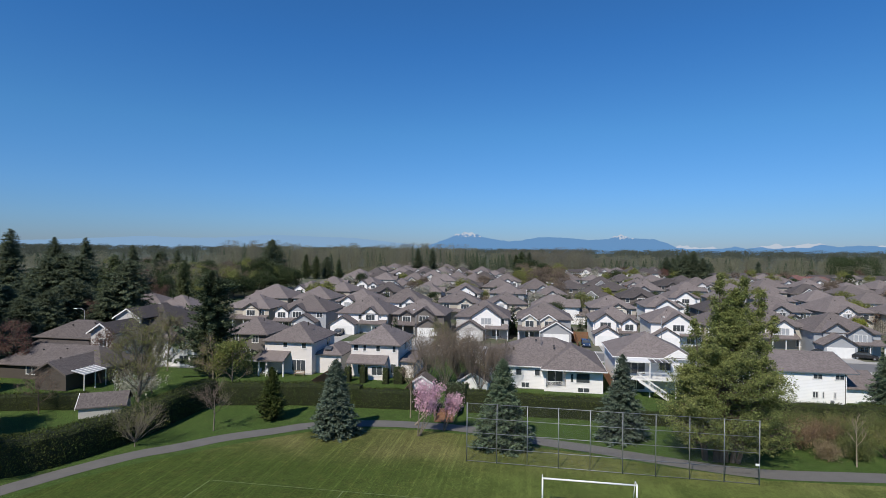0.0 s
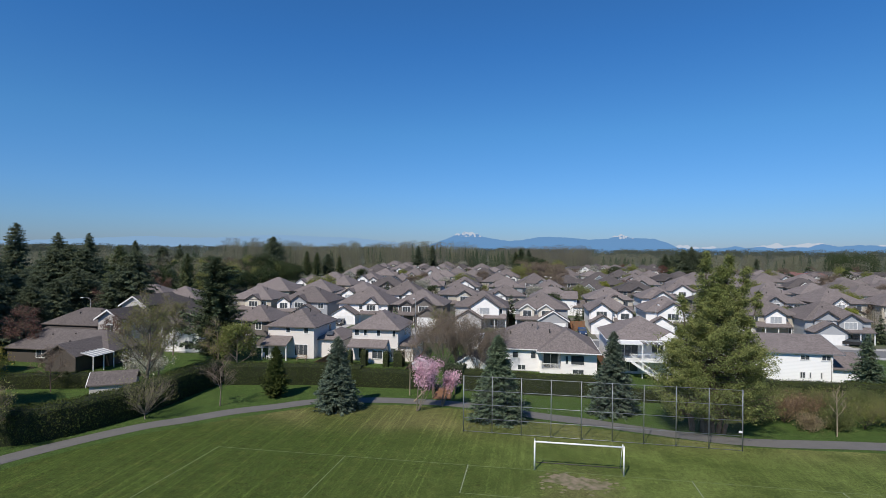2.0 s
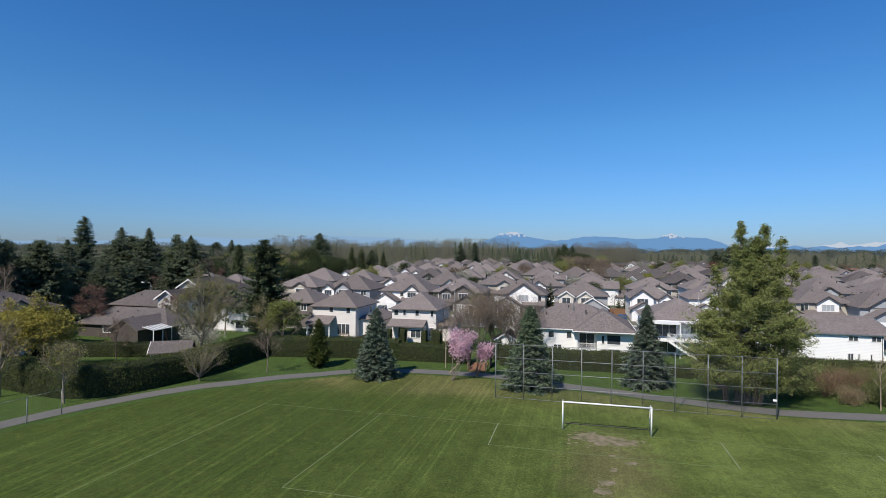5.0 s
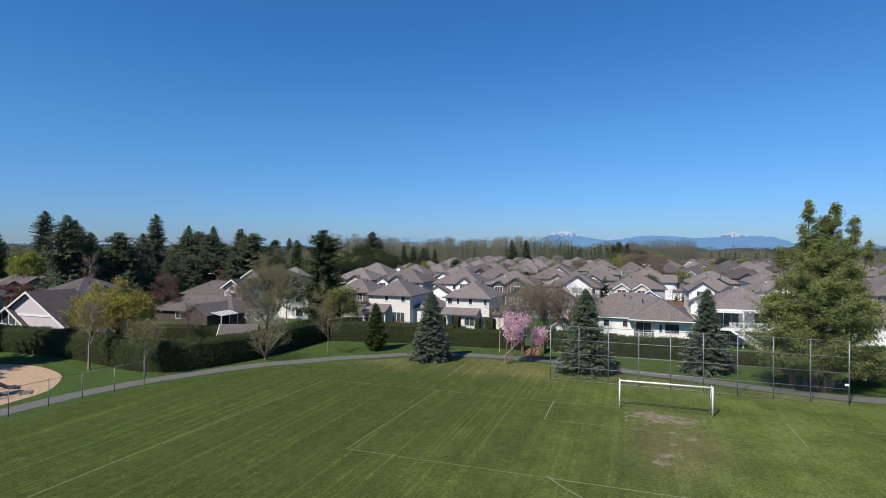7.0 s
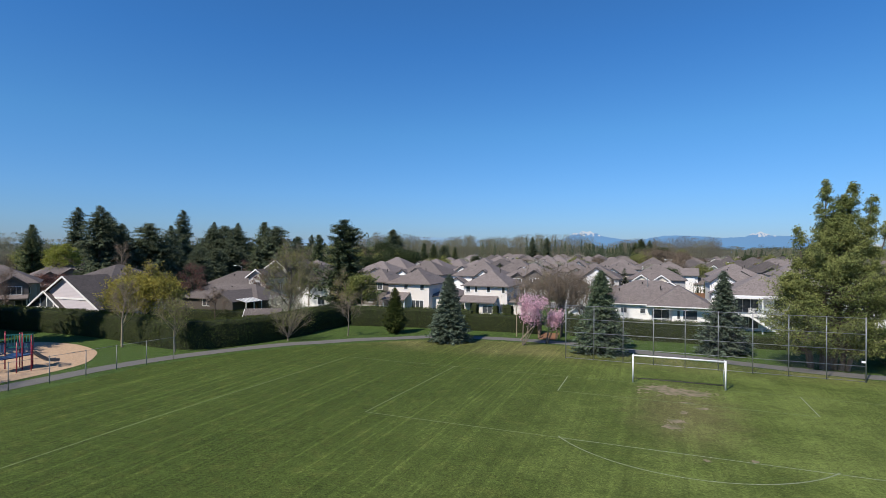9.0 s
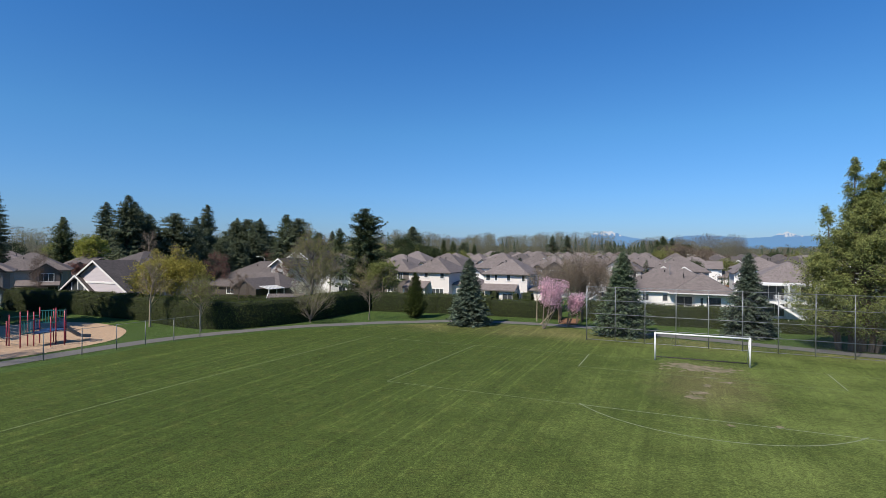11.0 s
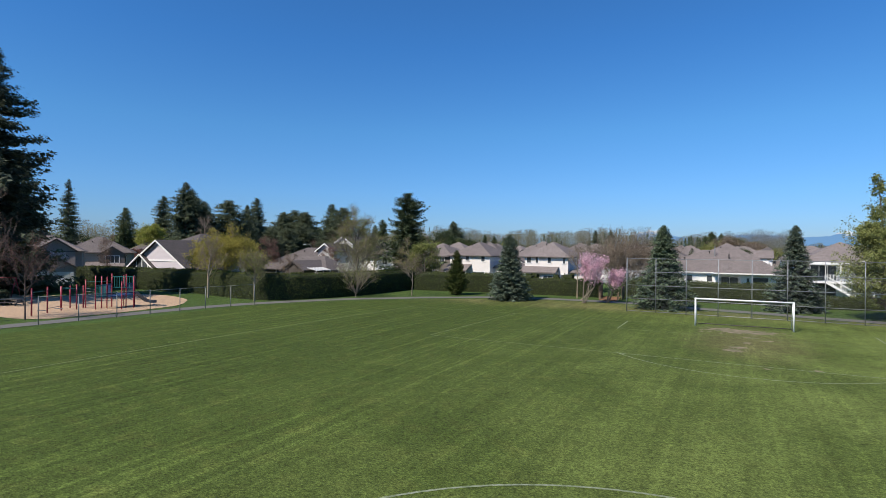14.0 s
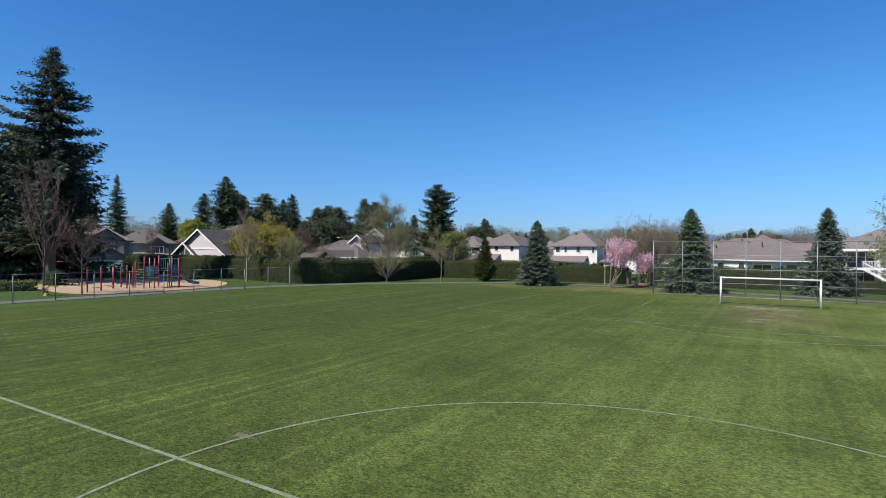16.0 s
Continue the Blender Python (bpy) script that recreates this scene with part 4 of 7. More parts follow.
def house(label, x, y, turn=0, w=12, d=11, eave=5.4, pitch=0.55, wall="white", roof=None, gables=(), garage=None, porch=None, windows=(), extra=None, chimney=None, group="", vent=True):
    """gables: xc, width, foot height, reach forward, wall name. garage: xc, width, reach, foot height. porch: x0, x1, reach, height. windows: side, u, z, w, h, split."""
    ob = base("house", label, "house", pose(x, y, 0, 0, 0, turn), group)
    mat_roof = roof or M_ROOF
    barge = M_TRIM if wall in ("cream", "grey", "brown") else M_DARK_TRIM
    walls, tops, trim = Geo(), Geo(), Geo()
    walls.box(-w / 2, -d / 2, 0, w / 2, d / 2, eave)
    ridge_z = hip_roof(tops, -w / 2, -d / 2, w / 2, d / 2, eave, pitch)
    eaves_trim(trim, -w / 2, -d / 2, w / 2, d / 2, eave, pitch)
    base_g = Geo()
    base_g.box(-w / 2 - 0.05, -d / 2 - 0.05, -0.3, w / 2 + 0.05, d / 2 + 0.05, 0.25)
    for xc, gw, gz, reach, gwall in gables:
        gw_walls = Geo()
        y0 = -d / 2 - reach
        back = min(d / 2, -d / 2 + 0.45 + (gw / 2) + (gz - eave) / pitch + 0.4) if gz >= eave - 0.6 else -d / 2 + 0.2
        g_top, g_trim = Geo(), Geo()
        front_gable(gw_walls, g_top, g_trim, xc, gw, gz, y0, back, pitch * 1.25, 0.35)
        part("gable_roof", g_top, mat_roof, ob)
        part("barge_board", g_trim, barge, ob)
        if reach > 0.05:
            gw_walls.box(xc - gw / 2, y0, max(0, gz - 2.9), xc + gw / 2, -d / 2 + 0.1, gz)
        part("gable_wall", gw_walls, WALLS["white" if gwall in ("pale", "beige") else gwall], ob)
        if gw > 2.2:
            window(ob, "front", xc, gz - 1.7, min(gw * 0.55, 2.3), 1.35, y0 - 0.01, 2 if gw < 3.5 else 3, pane=M_BLIND if len(label) % 2 else None)
    if garage:
        xc, gw, reach, gz = garage
        y0 = -d / 2 - reach
        gg = Geo()
        gg.box(xc - gw / 2, y0, 0, xc + gw / 2, -d / 2 + 0.1, gz)
        g_top, g_trim = Geo(), Geo()
        front_gable(gg, g_top, g_trim, xc, gw, gz, y0, -d / 2 + 0.3, 0.62, 0.35)
        part("garage_roof", g_top, mat_roof, ob)
        part("barge_board", g_trim, barge, ob)
        part("garage_wall", gg, WALLS[wall], ob)
        garage_door(ob, xc, y0, gw - 1.1, 2.2)
    if porch:
        px0, px1, reach, pz = porch
        y0 = -d / 2 - reach
        g_top, g_trim = Geo(), Geo()
        g_top.slab([(px0, y0, pz), (px1, y0, pz), (px1, -d / 2 + 0.05, pz + 0.45 * reach), (px0, -d / 2 + 0.05, pz + 0.45 * reach)], 0.14)
        g_trim.beam((px0, y0 - 0.05, pz - 0.1), (px1, y0 - 0.05, pz - 0.1), 0.08, 0.2)
        part("porch_roof", g_top, mat_roof, ob)
        part("gutter", g_trim, M_FASCIA, ob)
        k = max(2, int((px1 - px0) / 2.6) + 1)
        for i in range(k):
            g = Geo()
            px = px0 + 0.2 + (px1 - px0 - 0.4) * i / (k - 1)
            g.box(px - 0.1, y0 + 0.25, 0, px + 0.1, y0 + 0.45, pz - 0.14)
            part("porch_post", g, M_TRIM, ob)
    part("wall", walls, WALLS[wall], ob)
    part("foundation", base_g, M_CONCRETE, ob)
    part("roof", tops, mat_roof, ob)
    part("eaves_board", trim, M_FASCIA, ob)
    for side, u, z, ww, hh, split in windows:
        at = {"front": -d / 2 - 0.01, "back": d / 2 + 0.01, "left": -w / 2 - 0.01, "right": w / 2 + 0.01}[side]
        window(ob, side, u, z, ww, hh, at, split)
    if chimney:
        g = Geo()
        cx, cy, top = chimney
        g.box(cx - 0.45, cy - 0.35, 0, cx + 0.45, cy + 0.35, top)
        g.box(cx - 0.52, cy - 0.42, top, cx + 0.52, cy + 0.42, top + 0.15)
        part("chimney", g, WALLS["brick"], ob)
    if vent:
        vents(ob, [(w * 0.22, -d * 0.12, eave + (d * 0.38) * pitch), (-w * 0.1, -d * 0.2, eave + (d * 0.3) * pitch)])
    return ob


BACK_WIN = (("front", -3.2, 3.7, 1.2, 1.2, 2), ("front", 0.3, 3.7, 0.7, 0.9, 1), ("front", 3.0, 3.7, 1.2, 1.2, 2))

def wing(ob, x0, y0, x1, y1, eave, wall, slope=0.4, roof=None):
    """A lower block against a house, its roof falling away from it towards -y."""
    g, t = Geo(), Geo()
    g.box(x0, y0, 0, x1, y1, eave)
    top = hip_roof(t, x0, y0, x1, y1, eave, slope, 0.35)
    part("wing_wall", g, WALLS[wall], ob)
    part("wing_roof", t, roof or M_ROOF, ob)
    tr = Geo()
    eaves_trim(tr, x0, y0, x1, y1, eave, slope, 0.35)
    part("gutter", tr, M_FASCIA, ob)


# first row, their backs to the field
HOUSE_D = house("white two-storey house with hip roof and lower back roof", -30.1, 45.5, 0, 8.0, 10, 5.75, 0.6, "offwhite",
      porch=(-4.2, 2.4, 2.2, 2.75),
      windows=(("front", -3.2, 4.35, 0.75, 1.0, 1), ("front", -1.7, 4.35, 0.45, 1.0, 1), ("front", 0.6, 4.35, 0.6, 1.1, 1), ("front", 3.3, 4.3, 0.5, 1.0, 1), ("front", -1.6, 0.5, 2.4, 1.9, 3), ("front", 3.2, 0.9, 0.8, 1.4, 1), ("right", 0, 3.8, 1.2, 1.2, 2)))
HOUSE_E = house("white two-storey house with a tall hip roof and a small lean-to", -45.0, 45.2, 0, 8.4, 10.4, 5.75, 0.56, "offwhite",
      porch=(-4.3, 0.4, 2.6, 2.7),
      windows=(("front", -0.5, 4.5, 0.7, 0.9, 1), ("front", 2.8, 4.4, 0.7, 1.0, 1), ("front", 1.9, 0.6, 2.3, 1.8, 3), ("right", 2, 3.8, 1.2, 1.2, 2)))
house("brown-grey two-storey house with a hip roof behind a hedge", -57.2, 52.5, 0, 8.4, 9.5, 5.4, 0.55, "taupe",
      windows=(("front", -2, 3.6, 1.1, 1.2, 2), ("front", 2, 3.6, 1.1, 1.2, 2), ("front", 0, 0.9, 2, 1.4, 3)))
wing(HOUSE_D, 3.7, -4.2, 6.4, 4.0, 2.9, "offwhite")
wing(HOUSE_E, 3.9, -3.4, 8.6, 5.0, 3.4, "offwhite", 0.5)
g = Geo()
g.box(-0.6, -0.5, -0.04, 0.6, 0.5, 0.06)
part("skylight", g, M_GLASS, HOUSE_E, "dark glass skylight", at=pose(6.1, -2.6, 4.15, 27))
g = Geo()
g.box(-0.6, -6.7, 0, 2.3, -4.95, 2.75)
part("back_room_wall", g, WALLS["offwhite"], HOUSE_D)
window(HOUSE_D, "front", 0.9, 0.85, 1.7, 1.3, -6.71, 2)


def railing(parent, x0, x1, y, z, h=0.95, along_y=False, name="railing"):
    g = Geo()
    n = max(2, int(abs(x1 - x0) / 0.16))
    for i in range(n + 1):
        u = x0 + (x1 - x0) * i / n
        p = (y, u) if along_y else (u, y)
        g.box(p[0] - 0.02, p[1] - 0.02, z, p[0] + 0.02, p[1] + 0.02, z + h)
    a, b = ((y, x0), (y, x1)) if along_y else ((x0, y), (x1, y))
    for zz in (z + 0.08, z + h):
        g.beam((*a, zz), (*b, zz), 0.07, 0.07)
    return part(name, g, M_TRIM, parent, "white balcony railing")


def bungalow():
    """White house with a recessed balcony towards the field."""
    ob = base("house", "long white bungalow with a hip roof and recessed balcony", "house", pose(-2.9, 37.4, 0))
    walls, tops, trim, low = Geo(), Geo(), Geo(), Geo()
    e = 3.75
    walls.box(-8.9, 0.9, 0, 0.2, 14.5, e)
    walls.box(0.2, 1.6, 0, 8.8, 14.5, e)
    walls.box(3.4, 0, 0, 8.8, 1.6, e)
    walls.box(0.2, 0, 0, 3.4, 1.6, 0.55)
    walls.box(0.2, 0, 0.55, 0.5, 1.6, e)
    walls.box(0.5, 0, 3.1, 3.4, 1.6, e)
    hip_roof(tops, -8.9, 0.9, 8.8, 14.5, e, 0.47)
    hip_roof(tops, 0.2, -0.7, 8.8, 11.6, e + 0.03, 0.6)
    eaves_trim(trim, -8.9, 0.9, 8.8, 14.5, e, 0.47)
    eaves_trim(trim, 0.2, -0.7, 8.8, 11.6, e + 0.03, 0.6)
    low.box(-8.95, 0.85, -0.3, 8.85, 14.55, 0.12)
    part("wall", walls, WALLS["white"], ob)
    part("roof", tops, M_ROOF, ob)
    part("eaves_board", trim, M_TRIM, ob)
    part("foundation", low, M_CONCRETE, ob)
    railing(ob, 0.5, 3.4, 0.08, 0.55)
    window(ob, "front", 1.9, 0.6, 2.2, 2.2, 1.58, 2, "patio_door")
    window(ob, "front", 5.9, 1.55, 1.9, 1.35, -0.01, 1)
    window(ob, "front", 4.3, 1.6, 0.35, 1.2, -0.01, 1, "shutter_window")
    window(ob, "front", 6.0, 0.15, 1.6, 0.6, -0.01, 2)
    window(ob, "front", -3.6, 2.1, 0.8, 0.9, 0.89, 1)
    window(ob, "front", -2.6, 0.25, 1.1, 0.7, 0.89, 2)
    window(ob, "front", -0.8, 2.1, 0.7, 0.9, 0.89, 1)
    window(ob, "front", -6.6, 2.0, 1.2, 1.1, 0.89, 2)
    vents(ob, [(-4.5, 4.2, 5.4), (1.8, 4.6, 5.9), (-1, 6.5, 6.4)])
    g = Geo()
    g.tube((-0.2, 5.5, 5.9), (-0.2, 5.5, 7.6), 0.06, n=6)
    part("flue", g, M_STEEL, ob)


bungalow()


def deck_house():
    ob = base("house", "white house with a raised deck and long white stairs", "house", pose(13.6, 40, 0))
    walls, tops, trim, low = Geo(), Geo(), Geo(), Geo()
    walls.box(-5.6, 0, 0, 5.6, 12, 5.5)
    hip_roof(tops, -5.6, 0, 5.6, 12, 5.5, 0.5)
    eaves_trim(trim, -5.6, 0, 5.6, 12, 5.5, 0.5)
    part("wall", walls, WALLS["white"], ob)
    part("roof", tops, M_ROOF, ob)
    part("eaves_board", trim, M_TRIM, ob)
    g = Geo()
    front_gable(g, Geo(), Geo(), 3.4, 4, 5.4, -0.6, 4, 0.6)
    part("gable_wall", g, WALLS["white"], ob)
    g = Geo()
    g.box(-5.0, -3.2, 2.45, 5.2, 0, 2.65)
    part("deck", g, M_TRIM, ob, "white raised timber deck")
    g = Geo()
    g.box(-5.0, -3.2, 5.0, -1.2, 0, 5.2)
    part("deck_roof", g, M_TRIM, ob, "white flat roof over the deck")
    for i in range(5):
        g = Geo()
        x = -1.2 + i * 0.85
        g.box(x, -3.2, 5.06, x + 0.08, 0, 5.2)
        part("rafter", g, M_TRIM, ob)
    for i in range(4):
        g = Geo()
        x = -1.2 + i * 0.85
        g.box(x + 0.08, -3.1, 5.1, x + 0.85, -0.1, 5.13)
        part("roof_pane", g, M_GLASS, ob)
    for x in (-4.9, -1.2, 2.4, 5.1):
        g = Geo()
        g.box(x - 0.08, -3.15, 0, x + 0.08, -2.99, 5.1)
        part("deck_post", g, M_TRIM, ob)
    railing(ob, -3.0, 5.1, -3.12, 2.65)
    railing(ob, -3.2, 0, -4.9, 2.65, along_y=True)
    g = Geo()
    for y in (-4.3, -3.3):
        g.beam((-2.9, y, 2.6), (1.1, y, 0.0), 0.06, 0.3)
    for i in range(14):
        f = (i + 0.5) / 14
        g.box(-2.9 + 4.0 * f - 0.15, -4.3, 2.6 - 2.6 * f - 0.02, -2.9 + 4.0 * f + 0.15, -3.3, 2.6 - 2.6 * f + 0.02)
    part("stairs", g, M_TRIM, ob, "straight white timber stairs")
    g = Geo()
    for y in (-4.3, -3.3):
        g.beam((-2.9, y, 3.45), (1.1, y, 0.85), 0.06, 0.1)
        for i in range(12):
            f = i / 11
            g.box(-2.9 + 4.0 * f - 0.015, y - 0.015, 2.6 - 2.6 * f, -2.9 + 4.0 * f + 0.015, y + 0.015, 3.45 - 2.6 * f)
    part("stair_rail", g, M_TRIM, ob)
    window(ob, "front", -2.8, 2.75, 3.0, 2.1, -0.01, 3, "patio_door")
    window(ob, "front", 1.6, 3.4, 1.6, 1.3, -0.01, 2)
    window(ob, "front", -2.5, 0.4, 2.4, 1.9, -0.01, 2, "patio_door")


deck_house()


def plain_house():
    ob = base("house", "big plain white house with a low gable roof", "house", pose(32.5, 38, 0))
    walls, tops, trim = Geo(), Geo(), Geo()
    walls.box(-7.0, 0, 0, 6.3, 12, 4.55)
    for x in (-7.0, 6.05):
        g2 = [(x, 0, 4.55), (x, 12, 4.55), (x, 6, 6.45), (x + 0.25, 0, 4.55), (x + 0.25, 12, 4.55), (x + 0.25, 6, 6.45)]
        walls.solid(g2, [(0, 2, 1), (3, 4, 5), (0, 3, 5, 2), (1, 2, 5, 4)])
    tops.slab([(-7.5, -0.3, 4.58), (7.7, -0.3, 4.58), (7.4, 6, 6.5), (-7.5, 6, 6.5)], 0.16)
    tops.slab([(-7.5, 6, 6.5), (7.4, 6, 6.5), (7.4, 12.5, 4.5), (-7.5, 12.5, 4.5)], 0.16)
    trim.beam((-7.5, -0.36, 4.48), (7.7, -0.36, 4.48), 0.1, 0.12)
    trim.beam((7.72, -0.36, 4.5), (7.44, 6, 6.42), 0.08, 0.2)
    part("wall", walls, WALLS["bright"], ob)
    part("roof", tops, M_ROOF, ob)
    part("eaves_board", trim, M_STEEL, ob, "grey eaves board and gutter")
    for u, z, w, h in ((-3.2, 3.6, 1.1, 0.6), (2.6, 3.6, 1.1, 0.6), (5.4, 3.6, 1.1, 0.6), (2.3, 0.95, 0.6, 0.8), (3.3, 0.95, 0.14, 0.8), (4.8, 0.95, 0.14, 0.8)):
        window(ob, "front", u, z, w, h, -0.01, 2 if w > 0.5 else 1)
    g = Geo()
    g.tube((6.1, -0.08, 0.1), (6.1, -0.08, 4.5), 0.04, n=6)
    part("downpipe", g, M_DARK_TRIM, ob, "dark downpipe at the corner")
    g = Geo()
    g.box(4.25, -0.2, 0.3, 4.65, -0.02, 0.65)
    part("wall_vent", g, M_STEEL, ob)
    g = Geo()
    g.box(6.3, 1.5, 0, 11.5, 10, 2.2)
    part("wing_wall", g, WALLS["bright"], ob)
    g = Geo()
    g.slab([(6.9, 1.0, 2.2), (12, 1.0, 2.2), (12, 5.7, 4.0), (6.9, 5.7, 4.0)], 0.15)
    g.slab([(6.9, 5.7, 4.0), (12, 5.7, 4.0), (12, 10.4, 2.2), (6.9, 10.4, 2.2)], 0.15)
    part("wing_roof", g, M_ROOF, ob)


plain_house()


def gable_house():
    """Pale house with one broad gable and a glazed entrance gable."""
    ob = base("house", "pale grey house with a broad white-trimmed gable", "house", pose(-83.0, 1.6, 0))
    walls, tops, trim = Geo(), Geo(), Geo()
    walls.box(-7.4, 0.3, 0, 7.4, 6.5, 3.2)
    walls.prism([(-7.4, 3.2), (7.4, 3.2), (0, 7.65)], 0.3, 0.6)
    front_gable(Geo(), tops, trim, 0, 14.8, 3.2, 0.3, 6.8, 0.6, 0.5, False)
    band = Geo()
    band.box(-4.4, 0.22, 4.3, 4.4, 0.3, 4.55)
    part("trim_band", band, M_TRIM, ob)
    part("wall", walls, WALLS["lilac"], ob)
    part("roof", tops, M_ROOF_DARK, ob)
    part("barge_board", trim, M_TRIM, ob, "broad white barge boards")
    walls, tops, trim = Geo(), Geo(), Geo()
    front_gable(walls, tops, trim, -3.9, 7.4, 2.9, 0.0, 2.5, 0.66, 0.4, False)
    for x in (-7.4, -0.4):
        trim.box(x - 0.12, 0.02, 0, x + 0.12, 0.28, 2.9)
    trim.box(-7.5, 0.03, 2.8, -0.3, 0.2, 3.0)
    for x, top in ((-5.4, 4.3), (-3.9, 5.2), (-2.4, 4.3)):
        trim.box(x - 0.08, 0.06, 3.0, x + 0.08, 0.2, top)
    part("entrance_roof", tops, M_ROOF_DARK, ob)
    part("entrance_frame", trim, M_TRIM, ob, "white entrance gable frame")
    g = Geo()
    g.prism([(-7.2, 3.0), (-0.6, 3.0), (-3.9, 5.15)], 0.14, 0.2)
    part("pane", g, M_GLASS, ob)
    for u, w in ((2.2, 1.6), (5.2, 1.4), (-3.5, 2.0)):
        window(ob, "front", u, 1.2, w, 1.4, 0.28, 2)


gable_house()
house("lilac-grey two-storey house with a broad dark hip roof", -87.5, 13.8, 90, 11, 10, 6.6, 0.5, "lilac", M_ROOF_DARK, gables=((-1.5, 6.0, 6.0, 0.5, "lilac"),), windows=(("front", 3.4, 3.8, 1.2, 1.2, 2), ("left", 0, 3.8, 1.3, 1.2, 2)))
def cream_house():
    """Deep gabled house, a bay gable before it and a low garage roof beside it."""
    ob = base("house", "pale house with white-trimmed gables and a deep dark roof", "house", pose(-82, 54, 0))
    walls, tops, trim = Geo(), Geo(), Geo()
    walls.box(-5.5, -8, 0, 11, 9, 5.4)
    hip_roof(tops, -5.5, -8, 11, 9, 5.4, 0.5)
    front_gable(walls, tops, trim, 1.9, 5.2, 7.7, -8.3, 3, 0.62, 0.4)
    walls.box(-0.7, -8.3, 0, 4.5, -7.9, 7.7)
    part("barge_board", trim, M_TRIM, ob)
    trim = Geo()
    walls.box(0.7, -15.6, 0, 5.1, -7.9, 6.1)
    front_gable(walls, tops, trim, 2.9, 4.4, 6.1, -15.6, -5, 0.66, 0.5)
    part("wall", walls, WALLS["pale"], ob)
    part("roof", tops, M_ROOF_DARK, ob)
    part("barge_board", trim, M_TRIM, ob)
    wing(ob, -15, -12, -3, 0, 3.0, "pale", 0.62, M_ROOF_DARK)
    window(ob, "front", 3.2, 3.6, 1.4, 1.3, -15.62, 2)
    window(ob, "right", -11, 3.4, 1.2, 1.2, 5.11, 2)
    window(ob, "right", 2, 3.0, 1.6, 1.2, 11.01, 2)
    vents(ob, [(5.2, -3, 7.9), (6.0, 3, 8.3)])


cream_house()


def low_bungalow():
    """Dark-roofed bungalow with a brown gable towards the hedge."""
    ob = base("house", "low dark-roofed bungalow with a brown gable behind the hedge", "house", pose(-71.0, 23.2, 0))
    walls, tops, trim = Geo(), Geo(), Geo()
    walls.box(-5.6, 0, 0, -0.4, 8.4, 2.6)
    front_gable(walls, tops, trim, -3.0, 5.2, 2.6, 0, 8.4, 0.6, 0.45)
    walls.box(-18, 5, 0, 0.9, 13, 2.6)
    hip_roof(tops, -18, 5, 0.9, 13, 2.6, 0.6)
    eaves_trim(trim, -18, 5, 0.9, 13, 2.6, 0.6)
    part("wall", walls, WALLS["brown"], ob)
    part("roof", tops, M_ROOF_BROWN, ob)
    part("eaves_board", trim, M_FASCIA, ob)
    window(ob, "front", -11.4, 0.9, 2.0, 1.3, 4.99, 2)
    vents(ob, [(-4.3, 3, 3.9), (-8, 8, 4.2), (-12, 7.6, 4.0)])


low_bungalow()
house("grey-brown house with a wide hip roof among the trees", -109, 88, 12, 14, 12, 5.6, 0.5, "taupe", None, ((-3.0, 4.4, 5.2, 0.5, "taupe"),), None, None, BACK_WIN, group="houses of the estate")
house("pale two-storey house with a white-trimmed gable over the garage", -94.5, 82, 8, 11, 11, 5.9, 0.52, "cream", None, ((-2.2, 4.6, 5.6, 0.6, "pale"),), (-1.4, 6.0, 3.2, 2.8), (2.0, 5.4, 1.8, 2.7), (("front", 3.4, 3.7, 1.3, 1.2, 2),), group="houses of the estate")
house("small white two-storey house behind the pine", -66.5, 44.5, 0, 7.4, 8, 5.0, 0.5, "white", None, (), None, None, (("front", 1.6, 3.4, 1.1, 1.2, 2), ("front", 1.8, 0.7, 1.6, 1.4, 2), ("right", 0, 3.4, 1.2, 1.2, 2)))
house("grey house with a plain steep roof", -90.6, 47.5, 0, 13, 9, 4.2, 0.56, "taupe", M_ROOF_BROWN)


def small_shed(x, y, turn, w, d, eave, mat, label):
    ob = base("shed", label, "shed", pose(x, y, 0, 0, 0, turn))
    walls, tops, trim = Geo(), Geo(), Geo()
    walls.box(-w / 2, -d / 2, 0, w / 2, d / 2, eave)
    front_gable(walls, tops, trim, 0, w, eave, -d / 2, d / 2 + 0.25, 0.62, 0.25)
    part("wall", walls, mat, ob)
    part("roof", tops, M_ROOF_BROWN, ob)
    part("barge_board", trim, M_TRIM, ob)
    g = Geo()
    g.box(-0.5, -d / 2 - 0.04, 0, 0.5, -d / 2, 1.75)
    part("door", g, M_TRIM, ob)


small_shed(-58.0, 15.4, -60, 3.8, 5.0, 1.4, WALLS["pale"], "white garden shed with a grey roof")
small_shed(-20.6, 34.2, 0, 3.0, 2.6, 1.5, WALLS["white"], "small white garden shed")
small_shed(-13.2, 36.6, 0, 4.4, 4.4, 1.6, WALLS["white"], "white garden hut with a grey gable roof")

# patio cover along the side of the bungalow
ob = base("patio_cover", "white translucent patio cover on posts", "canopy", pose(-71.0, 23.6, 0.3))
g = Geo()
g.slab([(0.0, 0, 2.62), (2.3, 0, 2.15), (2.3, 4.2, 2.15), (0.0, 4.2, 2.62)], 0.05)
part("panel", g, M_PATIO, ob)
for i in range(6):
    g = Geo()
    g.beam((0.02, 0.1 + i * 0.8, 2.66), (2.28, 0.1 + i * 0.8, 2.19), 0.06)
    part("rib", g, M_TRIM, ob)
for y in (0.1, 2.1, 4.1):
    g = Geo()
    g.box(2.12, y - 0.06, -0.28, 2.24, y + 0.06, 2.12)
    part("post", g, M_TRIM, ob)

